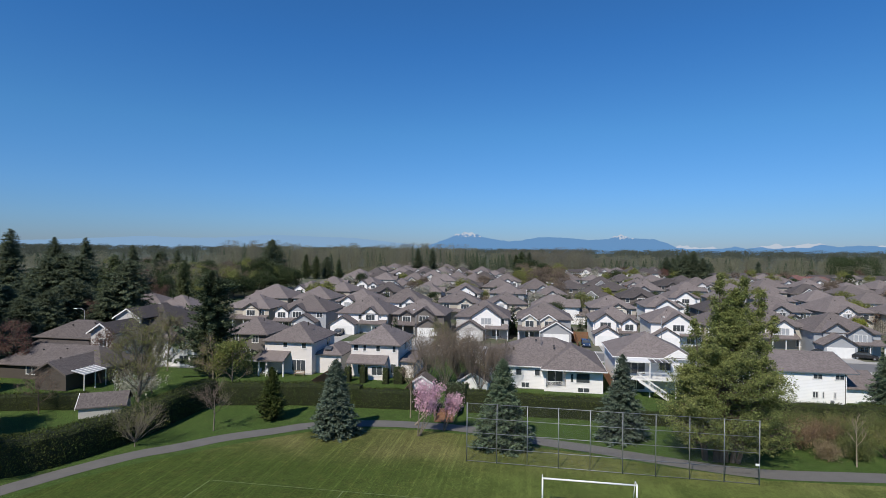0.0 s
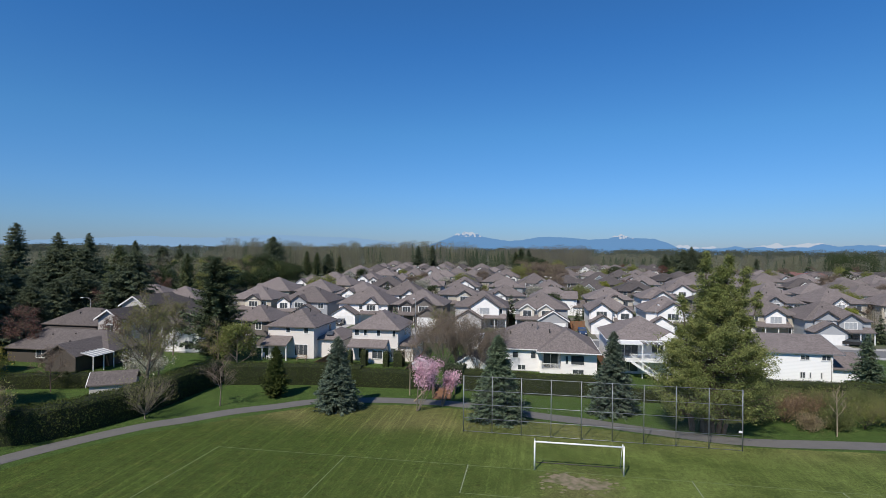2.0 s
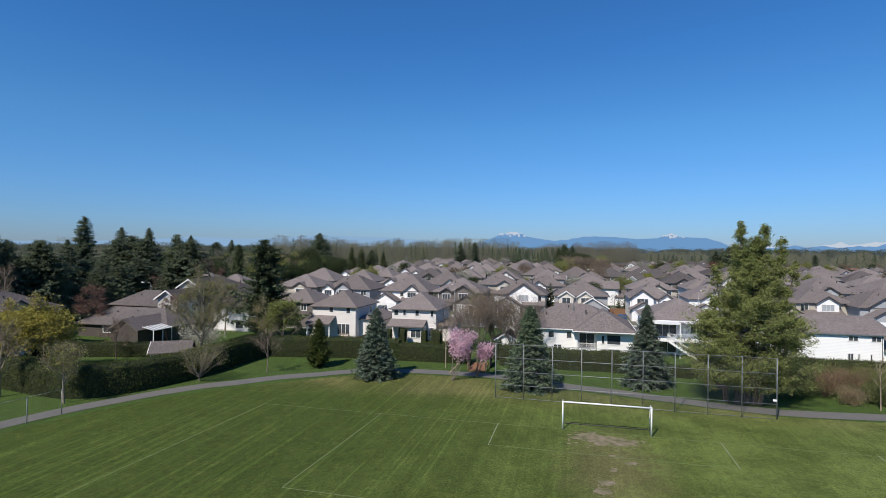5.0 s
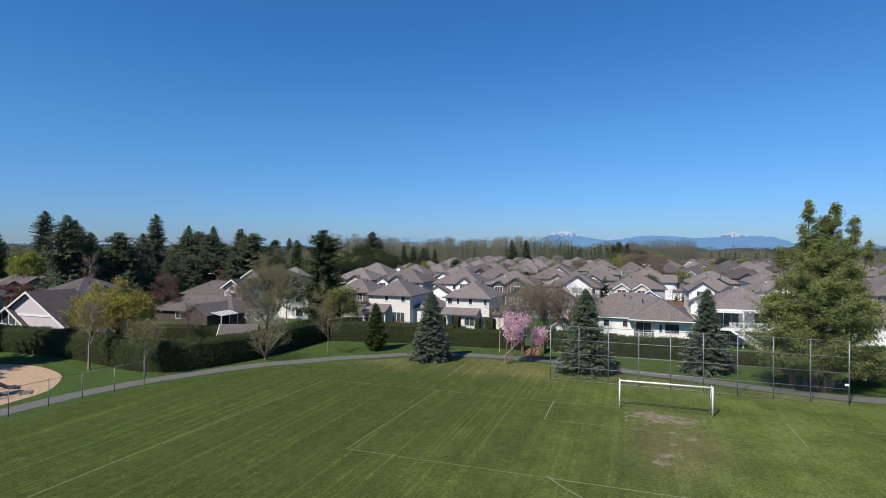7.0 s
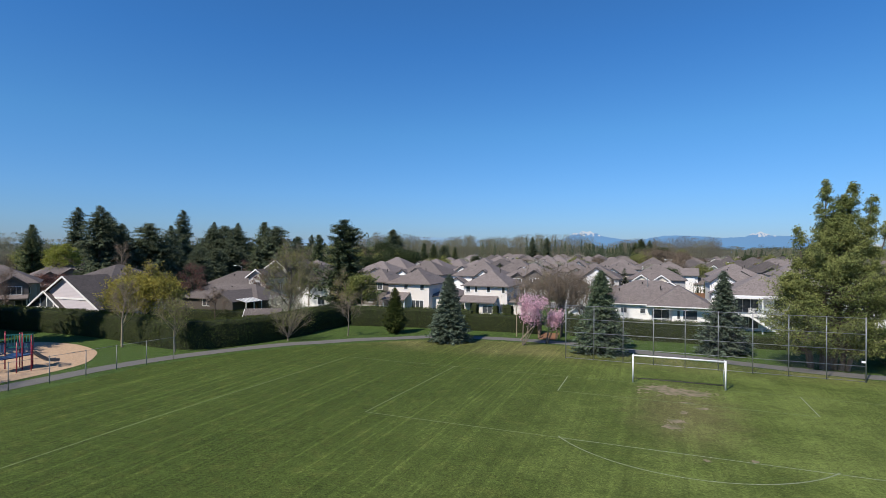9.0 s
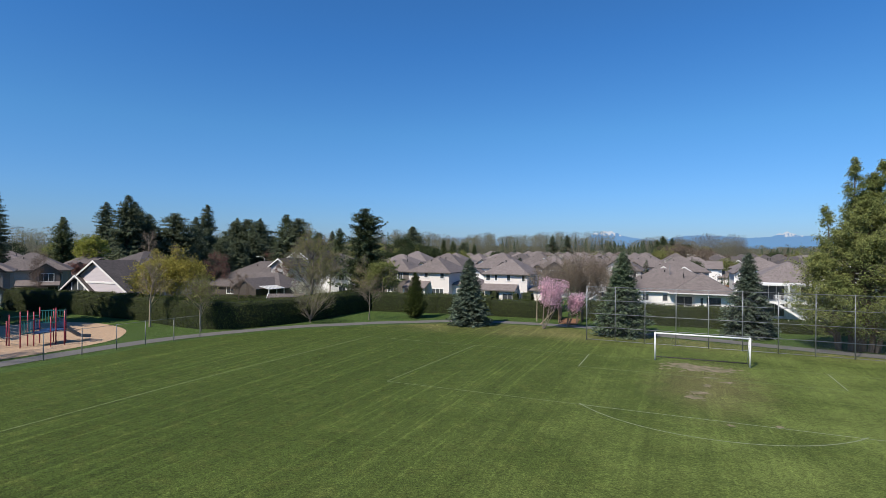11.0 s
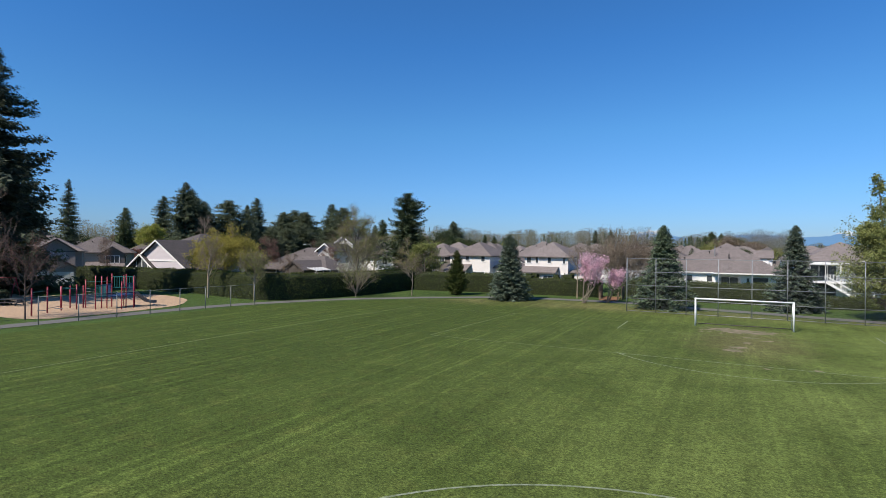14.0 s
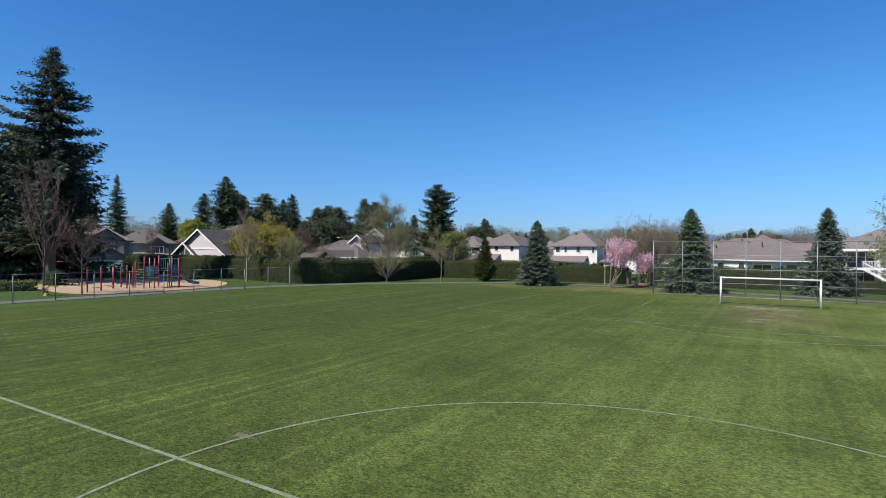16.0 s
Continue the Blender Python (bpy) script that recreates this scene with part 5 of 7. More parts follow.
# second row, their fronts to the street
W2 = (("front", -4.2, 3.4, 1.5, 1.2, 2), ("front", 4.2, 3.4, 1.5, 1.2, 2), ("front", 3.8, 0.8, 2.0, 1.4, 2))
ROW_TWO = [
    house("taupe house with a broad front gable and white garage", -16.2, 89.5, 0, 12.4, 12.5, 5.4, 0.55, "pale", None, ((1.0, 7.0, 5.3, 0.7, "pale"),), (-2.6, 6.2, 3.6, 2.7), (0.8, 6.3, 2.0, 2.7), (("front", 4.6, 3.6, 1.2, 1.2, 2), ("front", 3.2, 0.7, 1.6, 1.5, 2)), group="houses of the estate"),
    house("grey house with three white-trimmed front gables", -1.6, 89.5, 0, 12.2, 12.5, 5.4, 0.55, "grey", None, ((-3.4, 3.4, 5.0, 0.6, "cream"), (1.0, 3.4, 5.0, 0.6, "cream")), (2.6, 6.8, 3.4, 2.8), (-6.2, -0.8, 2.0, 2.7), (("front", -3.4, 0.7, 2.0, 1.5, 2),), group="houses of the estate"),
    house("white house with steep gables and a white garage", 14.4, 89.5, 0, 9.8, 12.5, 5.3, 0.58, "white", None, ((-2.2, 4.8, 5.2, 0.8, "white"), (3.0, 3.2, 4.9, 0.9, "white")), (-2.3, 5.2, 4.0, 2.7), (0.6, 4.9, 1.8, 2.7), (("front", 3.2, 0.7, 1.6, 1.5, 2),), group="houses of the estate"),
    house("white house with one big front gable", 27.4, 88.5, 0, 10.6, 12, 5.5, 0.55, "white", None, ((0.4, 6.4, 5.2, 0.9, "white"),), (-2.4, 5.4, 2.6, 2.6), (0.6, 5.2, 1.7, 2.7), (("front", 3.2, 0.7, 1.6, 1.5, 2),), group="houses of the estate"),
    house("beige house with a hip roof and white windows", 39.0, 88.5, 0, 11, 12, 5.3, 0.55, "beige", None, ((-2.6, 4.4, 5.0, 0.5, "beige"),), (2.6, 5.6, 3.0, 2.6), None, W2[:1], group="houses of the estate"),
    house("beige house with a small gable over the porch", 49.6, 90.0, 0, 10.6, 12, 5.3, 0.55, "beige", None, ((0.4, 4.2, 5.0, 0.7, "pale"),), None, (-5.0, 3.4, 2.0, 2.6), (("front", -3.8, 3.4, 1.4, 1.2, 2), ("front", 4.2, 0.7, 1.8, 1.5, 2)), group="houses of the estate"),
    house("blue-grey house with gables and a white double garage", 60.2, 85.0, 0, 12.6, 12.5, 5.0, 0.55, "blue", None, ((-2.2, 5.0, 5.0, 0.4, "blue"), (2.0, 4.4, 4.8, 0.9, "blue")), (-3.0, 6.2, 3.6, 2.7), (0.6, 6.3, 2.0, 2.6), (("front", 3.6, 0.7, 2.2, 1.5, 3),), group="houses of the estate"),
    house("brown house with dark timber gables and a white garage", -32.4, 92.0, 0, 13, 12.5, 5.2, 0.52, "taupe", None, ((1.6, 5.4, 5.0, 0.6, "taupe"), (-2.8, 3.6, 4.8, 0.5, "taupe")), (3.0, 6.0, 3.2, 2.6), (-6.4, -0.4, 2.0, 2.6), W2[:1], group="houses of the estate"),
    house("white house with a steep roof and a white garage", -46.6, 91.5, 0, 13, 12.5, 5.2, 0.62, "white", None, ((2.2, 4.0, 5.0, 0.4, "white"),), (-4.0, 6.2, 3.6, 2.6), (-0.6, 6.4, 1.8, 2.6), (("front", 2.4, 3.5, 2.0, 1.1, 3), ("front", -0.6, 3.5, 0.8, 1.0, 1)), group="houses of the estate"),
    house("blue-grey house with white-framed gables", -63.0, 91.5, 0, 13.6, 12.5, 5.3, 0.55, "blue", None, ((-5.0, 3.6, 5.0, 0.7, "white"), (-0.8, 4.4, 5.2, 0.6, "blue")), (1.8, 6.0, 2.6, 2.7), (-6.8, -1.4, 2.2, 2.6), (("front", 5.0, 3.5, 1.4, 1.2, 2), ("front", -4.4, 0.7, 2.0, 1.5, 2)), group="houses of the estate"),
    house("beige house with a wide hip roof", -79.0, 93.0, 0, 12.6, 12, 5.4, 0.5, "beige", None, ((1.4, 4.6, 5.0, 0.5, "cream"),), None, (-6.2, 6.2, 2.0, 2.6), W2, group="houses of the estate"),
]
house("taupe two-storey house with a double white garage", -109, -2.5, 60, 12, 11, 6.0, 0.55, "umber", M_ROOF, ((2.4, 5.4, 5.9, 0.5, "umber"),), (2.4, 6.2, 0.9, 2.8), None, W2[:1])
house("grey-brown two-storey house with a front porch", -118, 12.5, 56, 12, 11, 5.6, 0.55, "beige", M_ROOF, ((2.6, 4.4, 5.0, 0.8, "taupe"),), None, (-2, 4.8, 2.2, 2.6), W2)
house("dark-roofed house at the end of the road", -104, -22, 62, 13, 11, 4.6, 0.55, "taupe", M_ROOF_DARK, (), (2, 6, 1.6, 2.6), None, W2[:1])

# the rest of the estate, row behind row
def far_spot(bearing_deg, dist):
    """A place by its bearing to the left of +y and its distance from the middle of the field."""
    q = radians(bearing_deg)
    return -4.7 - dist * math.sin(q), -46.9 + dist * math.cos(q)


rng_h = random.Random(5)
FAR_WIN = (("front", 4.2, 3.4, 1.4, 1.2, 1), ("front", -4.4, 3.4, 1.2, 1.2, 1), ("back", -3, 3.4, 1.4, 1.2, 1), ("back", 2.5, 3.4, 1.4, 1.2, 1), ("back", 0, 0.6, 2.2, 1.7, 1), ("left", 0, 3.4, 1.2, 1.2, 1), ("right", 1, 3.4, 1.2, 1.2, 1))
FAR_HOUSES = []
for k, (wall, lab) in enumerate((("white", "white far-off house with a hip roof"), ("pale", "pale grey far-off house with a hip roof"), ("beige", "beige far-off house with a hip roof"), ("grey", "grey far-off house with a hip roof"), ("taupe", "brown far-off house with dark gables"), ("pale", "pale far-off house with two gables"))):
    FAR_HOUSES.append(house(lab, 200 + 15 * k, 108 + 12 * k, 0, 12 + k * 0.5, 12 + (k % 3), 5.0 + 0.2 * (k % 3), 0.5 + 0.04 * (k % 4), wall, M_ROOF_DARK if k in (3, 4) else None, ((-2.4 + 0.6 * k, 4.6, 5.1, 0.6, wall),) + (((4.0, 3.2, 4.9, 0.9, wall),) if k in (0, 5) else ()), (2.6 - k * 0.9, 5.8, 2.0 + 0.4 * k, 2.6), (-6, 0.5, 1.9, 2.6) if k % 2 else None, FAR_WIN, group="houses of the estate", vent=k % 2 == 0))
ROWS = [(121, 180, 150), (158, 0, 170), (194, 180, 190), (232, 0, 215), (268, 180, 240), (308, 0, 255), (346, 180, 150), (386, 0, 40), (424, 180, 0), (462, 0, -40)]
for n, (ry, turn, xb) in enumerate(ROWS):
    x = -92 - 0.1 * (ry - 121) + rng_h.uniform(0, 6)
    while x < xb:
        src = rng_h.choice(ROW_TWO[:6] + ROW_TWO[7:] + FAR_HOUSES[1:5] if n < 3 else FAR_HOUSES)
        gap = rng_h.uniform(13.6, 17.0)
        y = ry + rng_h.uniform(-3.5, 3.5)
        turned = rng_h.choice((0, 0, 0, turn, turn, -8, 8, 90, -90, 90))
        way, dist = math.degrees(math.atan2(-(x + 4.7), y + 46.9)), math.hypot(x + 4.7, y + 46.9)
        street = 4 < x < 9 and n < 4
        grove_here = -3.2 < way < 1.4 and dist > 262
        beyond = (way < -3.0 and dist > 330) or (1.4 < way < 7.6 and dist > 405)
        if not (street or grove_here or beyond):
            copy_thing(src, pose(x, y, 0, 0, 0, turned))
        x += gap
# scattered roofs out on the plain
for bearing_deg, dist, k, turned in ((-5.8, 450, 0, 0), (-6.7, 462, 3, 90), (-7.6, 448, 0, 0), (-8.6, 470, 0, 8), (-10.0, 455, 3, 0), (-11.2, 462, 4, 90), (-12.1, 470, 3, 0), (-9.1, 318, 0, -30), (-10.6, 330, 1, 0), (-20.2, 330, 3, 0), (-22.4, 345, 5, 20), (-25.4, 360, 1, 0), (-27.6, 440, 1, 0), (-21.4, 395, 0, 60)):
    copy_thing(FAR_HOUSES[k], pose(*far_spot(bearing_deg, dist), 0, 0, 0, turned))


def long_shed(bearing_deg, dist, turn, length, eave, roof_mat, wall, label):
    """A long low building with a shallow gable roof and bay openings."""
    ob = base("farm_building", label, "building", pose(*far_spot(bearing_deg, dist), 0, 0, 0, turn))
    g, t = Geo(), Geo()
    g.box(-length / 2, -6, 0, length / 2, 6, eave)
    for s in (-1, 1):
        x = s * length / 2 - (0.3 if s > 0 else 0)
        g.solid([(x, -6, eave), (x, 6, eave), (x, 0, eave + 2), (x + 0.3, -6, eave), (x + 0.3, 6, eave), (x + 0.3, 0, eave + 2)], [(0, 2, 1), (3, 4, 5), (0, 3, 5, 2), (1, 2, 5, 4)])
    t.slab([(-length / 2 - 0.5, -6.6, eave - 0.1), (length / 2 + 0.5, -6.6, eave - 0.1), (length / 2 + 0.5, 0, eave + 2.1), (-length / 2 - 0.5, 0, eave + 2.1)], 0.2)
    t.slab([(-length / 2 - 0.5, 0, eave + 2.1), (length / 2 + 0.5, 0, eave + 2.1), (length / 2 + 0.5, 6.6, eave - 0.1), (-length / 2 - 0.5, 6.6, eave - 0.1)], 0.2)
    part("wall", g, wall, ob)
    part("roof", t, roof_mat, ob)
    n = int(length / 6)
    for i in range(n):
        window(ob, "front", -length / 2 + (i + 0.5) * length / n, 1.0, 2.4, 1.6, -6.01, 1, frame_mat=M_DARK_TRIM)


M_RED_ROOF = shingles("red_metal_roof", (0.2, 0.1, 0.088), (0.17, 0.085, 0.076))
long_shed(-24.8, 450, 10, 22, 3, M_RED_ROOF, WALLS["cream"], "long low building with a red roof")
long_shed(-23.2, 470, -5, 14, 3, M_RED_ROOF, WALLS["pale"], "low red-roofed building among the far houses")
long_shed(-27.8, 470, 4, 55, 4, M_ROOF_DARK, WALLS["white"], "long low white building across the plain")
long_shed(-17.8, 440, 0, 36, 4, M_ROOF_DARK, WALLS["blue"], "long low grey building across the plain")
for spot, away, turn, length in ((-4.6, 448, 20, 16), (-6.2, 455, -15, 22), (-7.7, 446, 5, 15), (-8.9, 456, 30, 18), (-10.7, 448, -10, 20), (-12.1, 458, 12, 14), (-20.6, 458, 8, 18), (-30.2, 462, -6, 20)):
    long_shed(spot, away, turn, length, 4.2, M_ROOF_DARK, WALLS["white"], "far white building with a dark roof before the woods")
for k, x, y, turn in ((7, -144, 41, 60), (10, -164, 31, 55), (9, -176, 63, 62), (7, -203, 80, 60), (10, -214, 58, 58)):
    copy_thing(ROW_TWO[k], pose(x, y, 0, 0, 0, turn))

# ---- things on the field ----
def soccer_goal():
    ob = base("soccer_goal", "white steel soccer goal with no net", "goal", pose(0, 0, 0.03))
    w, h, r = 3.72, 2.5, 0.07
    for s in (-1, 1):
        g = Geo()
        g.tube((s * w, 0, 0), (s * w, 0, h), r, n=12)
        part("post", g, M_WHITE_STEEL, ob, smooth=True)
        g = Geo()
        g.tube((s * w, 0, h - 0.06), (s * w, 0.75, h - 0.06), 0.03, n=8)
        g.tube((s * w, 0.75, h - 0.06), (s * (w - 0.02), 1.6, 0.06), 0.03, n=8)
        part("back_stay", g, M_WHITE_STEEL, ob, smooth=True)
        g = Geo()
        g.tube((s * w, 0, 0.05), (s * w, 1.6, 0.05), 0.035, n=8)
        part("ground_bar", g, M_DARK_TRIM, ob, smooth=True)
    g = Geo()
    g.tube((-w, 0, h - r), (w, 0, h - r), r, n=12)
    part("crossbar", g, M_WHITE_STEEL, ob, smooth=True)
    g = Geo()
    g.tube((-w, 1.6, 0.05), (w, 1.6, 0.05), 0.035, n=8)
    part("rear_bar", g, M_DARK_TRIM, ob, smooth=True)
    return ob


soccer_goal()


def wire(g, a, b, r=0.003):
    a, b = Vector(a), Vector(b)
    d = (b - a).normalized()
    s = d.cross(Vector((0, 1, 0)) if abs(d.y) < 0.9 else Vector((1, 0, 0))).normalized() * r
    g.poly(a - s, b - s, b + s, a + s)


def chain_link(g, p0, p1, z0, z1, step=0.16, r=0.003):
    """Crossing slanted wires between two posts."""
    p0, p1 = Vector((*p0, 0)), Vector((*p1, 0))
    length, h = (p1 - p0).length, z1 - z0
    d = (p1 - p0).normalized()
    n = Vector((-d.y, d.x, 0))
    k = -h
    while k < length:
        for way in (0, 1):
            s0, s1 = max(k, 0), min(k + h, length)
            if s1 - s0 < 0.05:
                continue
            za, zb = z0 + (s0 - k), z0 + (s1 - k)
            a, b = (s0, za), (s1, zb)
            if way:
                a, b = (length - s0, za), (length - s1, zb)
            A, B = p0 + d * a[0] + Vector((0, 0, a[1])), p0 + d * b[0] + Vector((0, 0, b[1]))
            q = (B - A).normalized().cross(n) * r
            g.poly(A - q, B - q, B + q, A + q)
        k += step


def tall_fence():
    ob = base("ball_fence", "tall galvanised chain-link ball fence behind the goal", "fence")
    a, b, h, bays = Vector((-11.0, 8.5, 0)), Vector((15.9, 8.0, 0)), 5.85, 9
    pts = [a.lerp(b, i / bays) for i in range(bays + 1)]
    for i, p in enumerate(pts):
        g = Geo()
        r = 0.055 if i in (0, bays) else 0.04
        g.tube(p, p + Vector((0, 0, h + 0.05)), r, n=8)
        g.tube(p + Vector((0, 0, h + 0.05)), p + Vector((0, 0, h + 0.1)), r * 1.2, 0.01, n=8)
        part("post", g, M_STEEL, ob, smooth=True)
    for z in (0.12, 1.5, 2.95, 4.4, h):
        g = Geo()
        g.tube(a + Vector((0, 0, z)), b + Vector((0, 0, z)), 0.028, n=6)
        part("rail", g, M_STEEL, ob, smooth=True)
    g = Geo()
    chain_link(g, a[:2], b[:2], 0.1, h, 0.17, 0.0012)
    part("mesh", g, M_STEEL, ob, "thin diamond wire mesh")
    g = Geo()
    g.box(-0.16, -0.03, -0.1, 0.16, 0.03, 0.1)
    part("sign_plate", g, M_TRIM, ob, "small white plate", at=pose(15.7, 7.9, 1.9))


tall_fence()


def low_fence():
    ob = base("chain_fence", "chain-link fence with round steel posts beside the path", "fence")
    pts = [(-49.9, -8.4), (-50.3, -11.4), (-50.8, -14.3), (-51.0, -17.2), (-51.2, -20.3), (-51.6, -23.3), (-51.9, -26.5), (-52.2, -29.5), (-52.4, -32.5), (-52.5, -35.5), (-52.6, -38.6), (-52.7, -41.7), (-52.8, -44.8), (-52.9, -48)]
    h = 2.4
    for p in pts:
        g = Geo()
        g.tube((*p, 0), (*p, h), 0.04, n=8)
        g.tube((*p, h), (*p, h + 0.06), 0.05, 0.01, n=8)
        part("post", g, M_DULL_STEEL, ob, smooth=True)
    for a, b in zip(pts, pts[1:]):
        g = Geo()
        g.tube((*a, h - 0.03), (*b, h - 0.03), 0.02, n=6)
        part("rail", g, M_DULL_STEEL, ob, smooth=True)
        g = Geo()
        chain_link(g, a, b, 0.05, h - 0.05, 0.14, 0.001)
        part("mesh", g, M_DULL_STEEL, ob, "thin diamond wire mesh")


low_fence()

# ---- trees and hedges, one by one ----
crown, wood = conifer(8.7, 2.8, 1, 56, 14, 16, 0.12, 0.68, 0.03, 0.2, 0.42)
plant("spruce_tree", "dense grey-green spruce standing at the field's edge", "tree", -26.6, 13.3, [("crown", crown.mesh("crown"), L_BLUE), ("trunk", wood.mesh("trunk"), M_BARK)])
crown, wood = conifer(9.6, 2.95, 2, 56, 16, 16, 0.16, 0.62, 0.03, 0.26, 0.42)
plant("spruce_tree", "green spruce with layered boughs behind the ball fence", "tree", -7.7, 12.6, [("crown", crown.mesh("crown"), L_SPRUCE), ("trunk", wood.mesh("trunk"), M_BARK)])
crown, wood = conifer(9.7, 2.7, 3, 52, 15, 16, 0.14, 0.65, 0.05, 0.32, 0.42)
plant("spruce_tree", "blue-grey spruce with open boughs by the path", "tree", 5.4, 17.8, [("crown", crown.mesh("crown"), L_BLUE), ("trunk", wood.mesh("trunk"), M_BARK)])
crown, wood = conifer(6.5, 1.7, 4, 46, 16, 12, -0.5, 0.62, 0.02, 0.2, 0.5)
plant("cedar_bush", "small pointed cedar on the grass bank", "tree", -36.2, 16.9, [("crown", crown.mesh("crown"), L_HEDGE), ("trunk", wood.mesh("trunk"), M_BARK)])

def cedar_crown(tops, seed):
    """Flat sprays on upswept boughs round several leaders; whole boughs are missing here and there."""
    rng = np.random.default_rng(seed)
    crown, wood = Geo(), Geo()
    for x, y, h, r, bottom, boughs, power in tops:
        foot = np.array([x * 0.4, y * 0.4, 0])
        tip = np.array([x, y, h])
        segments(wood, [foot], [tip], [h * 0.016], [0.02], 8)
        f = bottom + (1 - bottom) * rng.uniform(0, 1, boughs) ** 0.95
        az = rng.uniform(0, 2 * math.pi, boughs)
        keep = np.sin(az * 2 + f * 17 + x) + np.sin(az * 3 - f * 29 + y) > -0.75
        f, az = f[keep], az[keep]
        n = len(f)
        low = (f - bottom) / (1 - bottom)
        rad = r * (1.0 - low) ** power * rng.uniform(0.55, 1.12, n) * (1 + 0.16 * np.sin(az * 3 + f * 11)) + 0.15
        out = np.stack([np.cos(az), np.sin(az), 0 * az], 1)
        side = np.stack([-np.sin(az), np.cos(az), 0 * az], 1)
        root = foot + (tip - foot) * f[:, None]
        sag = rng.uniform(-0.45, 0.1, n)

        def along(s):
            return root + out * (rad * s)[:, None] + np.stack([0 * f, 0 * f, rad * (sag * s + 0.5 * s * s)], 1)

        segments(wood, along(0.0), along(0.55), 0.015 + 0.012 * rad, 0.01 + 0.004 * rad, 3)
        segments(wood, along(0.55), along(0.95), 0.01 + 0.004 * rad, 0.006 + 0 * rad, 3)
        for k in range(9):
            s = 0.28 + 0.74 * (k + rng.uniform(0, 1, n)) / 9
            c = along(s)
            for m in range(16):
                p = c + rng.normal(0, 0.16, (n, 3)) + side * (rng.normal(0, 0.16, n) * rad)[:, None] * 0.5
                d = unit(out * rng.uniform(0.1, 1.0, (n, 1)) + side * rng.normal(0, 0.7, (n, 1)) + np.array([0, 0, 1]) * rng.normal(-0.35, 0.5, (n, 1)))
                sd = unit(np.cross(d, np.array([[0, -0.4, 0.8]]) + rng.normal(0, 0.55, (n, 3))))
                length = rng.uniform(0.09, 0.27, n)
                crown.many(kites(p, d, sd, length, length * 0.5))
    return crown, wood


crown, wood = cedar_crown(((0.4, 0, 18.9, 2.1, 0.5, 90, 0.85), (2.8, 0.4, 18.6, 2.0, 0.5, 84, 0.85), (4.3, 0.2, 17.3, 1.9, 0.45, 76, 0.8), (5.5, -0.3, 14.8, 1.7, 0.4, 56, 0.8), (-1.9, 0.3, 14.3, 1.8, 0.4, 60, 0.8), (1.9, 0.1, 17.4, 3.3, 0.5, 130, 0.7), (1.5, 0.0, 15.6, 6.4, 0.13, 560, 0.62), (-2.4, 0.2, 9.6, 4.3, 0.15, 190, 0.5), (5.4, 0.2, 9.4, 4.2, 0.15, 190, 0.5)), 11)
plant("cedar_tree", "big yellow-green cedar with two uneven tops", "tree", 13.7, 13.2, [("crown", crown.mesh("crown"), L_CEDAR), ("trunk", wood.mesh("trunk"), M_BARK)])

crown, wood = conifer(30.4, 8.3, 21, 36, 8, 60, 0.38, 0.7, 0.2, 0.6, 0.27, 1.2, -0.4, True, 0.7)
plant("fir_tree", "very tall dark fir with drooping boughs", "tree", -78.8, -22.0, [("crown", crown.mesh("crown"), L_TALL_FIR), ("trunk", wood.mesh("trunk"), M_BARK)])

crown, wood = conifer(17.2, 5.0, 22, 28, 13, 44, -0.2, 0.44, 0.1, 0.55, 0.34, 0.6, 0.25, True, 1.1)
plant("pine_tree", "tall dark pine with open upturned boughs", "tree", -56, 35, [("crown", crown.mesh("crown"), L_PINE), ("trunk", wood.mesh("trunk"), M_BARK)])

hedge("tall clipped cedar hedge beside the footpath", [(-97, -2.0), (-89, -1.2), (-80.5, -0.6), (-69.3, -0.9), (-60.5, -2.4), (-56, -3.0), (-53.2, -2.6), (-51.7, -1.2), (-50.4, 1), (-49.3, 4.3), (-48.5, 8), (-48.3, 12), (-48.3, 18), (-48.0, 22.4)], 3.0, 3.25, 1, L_HEDGE, 70, 0.14)
hedge("clipped garden hedge before the bungalow", [(-79, 12.5), (-70.5, 14.4), (-62, 16.8)], 1.6, 2.0, 8, L_HEDGE, 60, 0.15)
hedge("clipped cedar hedge behind the gardens", [(-46, 22), (-40, 23.2), (-34.5, 24.2), (-29.4, 24.6), (-27.2, 24.6)], 2.0, 2.9, 2, L_HEDGE, 70, 0.14)
hedge("lower clipped cedar hedge behind the gardens", [(-28.2, 24.5), (-24, 24.7), (-20.6, 24.9), (-17.4, 25.0)], 1.8, 2.5, 4, L_HEDGE, 70, 0.14)
hedge("long clipped cedar hedge behind the bungalow", [(-12.9, 25.4), (-8, 25.2), (-4, 25.0), (0.2, 25.2), (4, 24.8), (7.2, 24.6)], 1.9, 2.7, 3, L_HEDGE, 70, 0.14)
hedge("low clipped cedar hedge below the deck stairs", [(6.6, 24.6), (10.6, 24.4), (15, 25.4), (18, 26.4)], 1.8, 1.45, 5, L_HEDGE, 70, 0.14)
hedge("clipped cedar hedge behind the shrubs", [(17.6, 26.4), (20, 27.4), (25, 29.0), (34, 29.0), (44, 29.5)], 1.9, 2.4, 6, L_HEDGE, 70, 0.14)

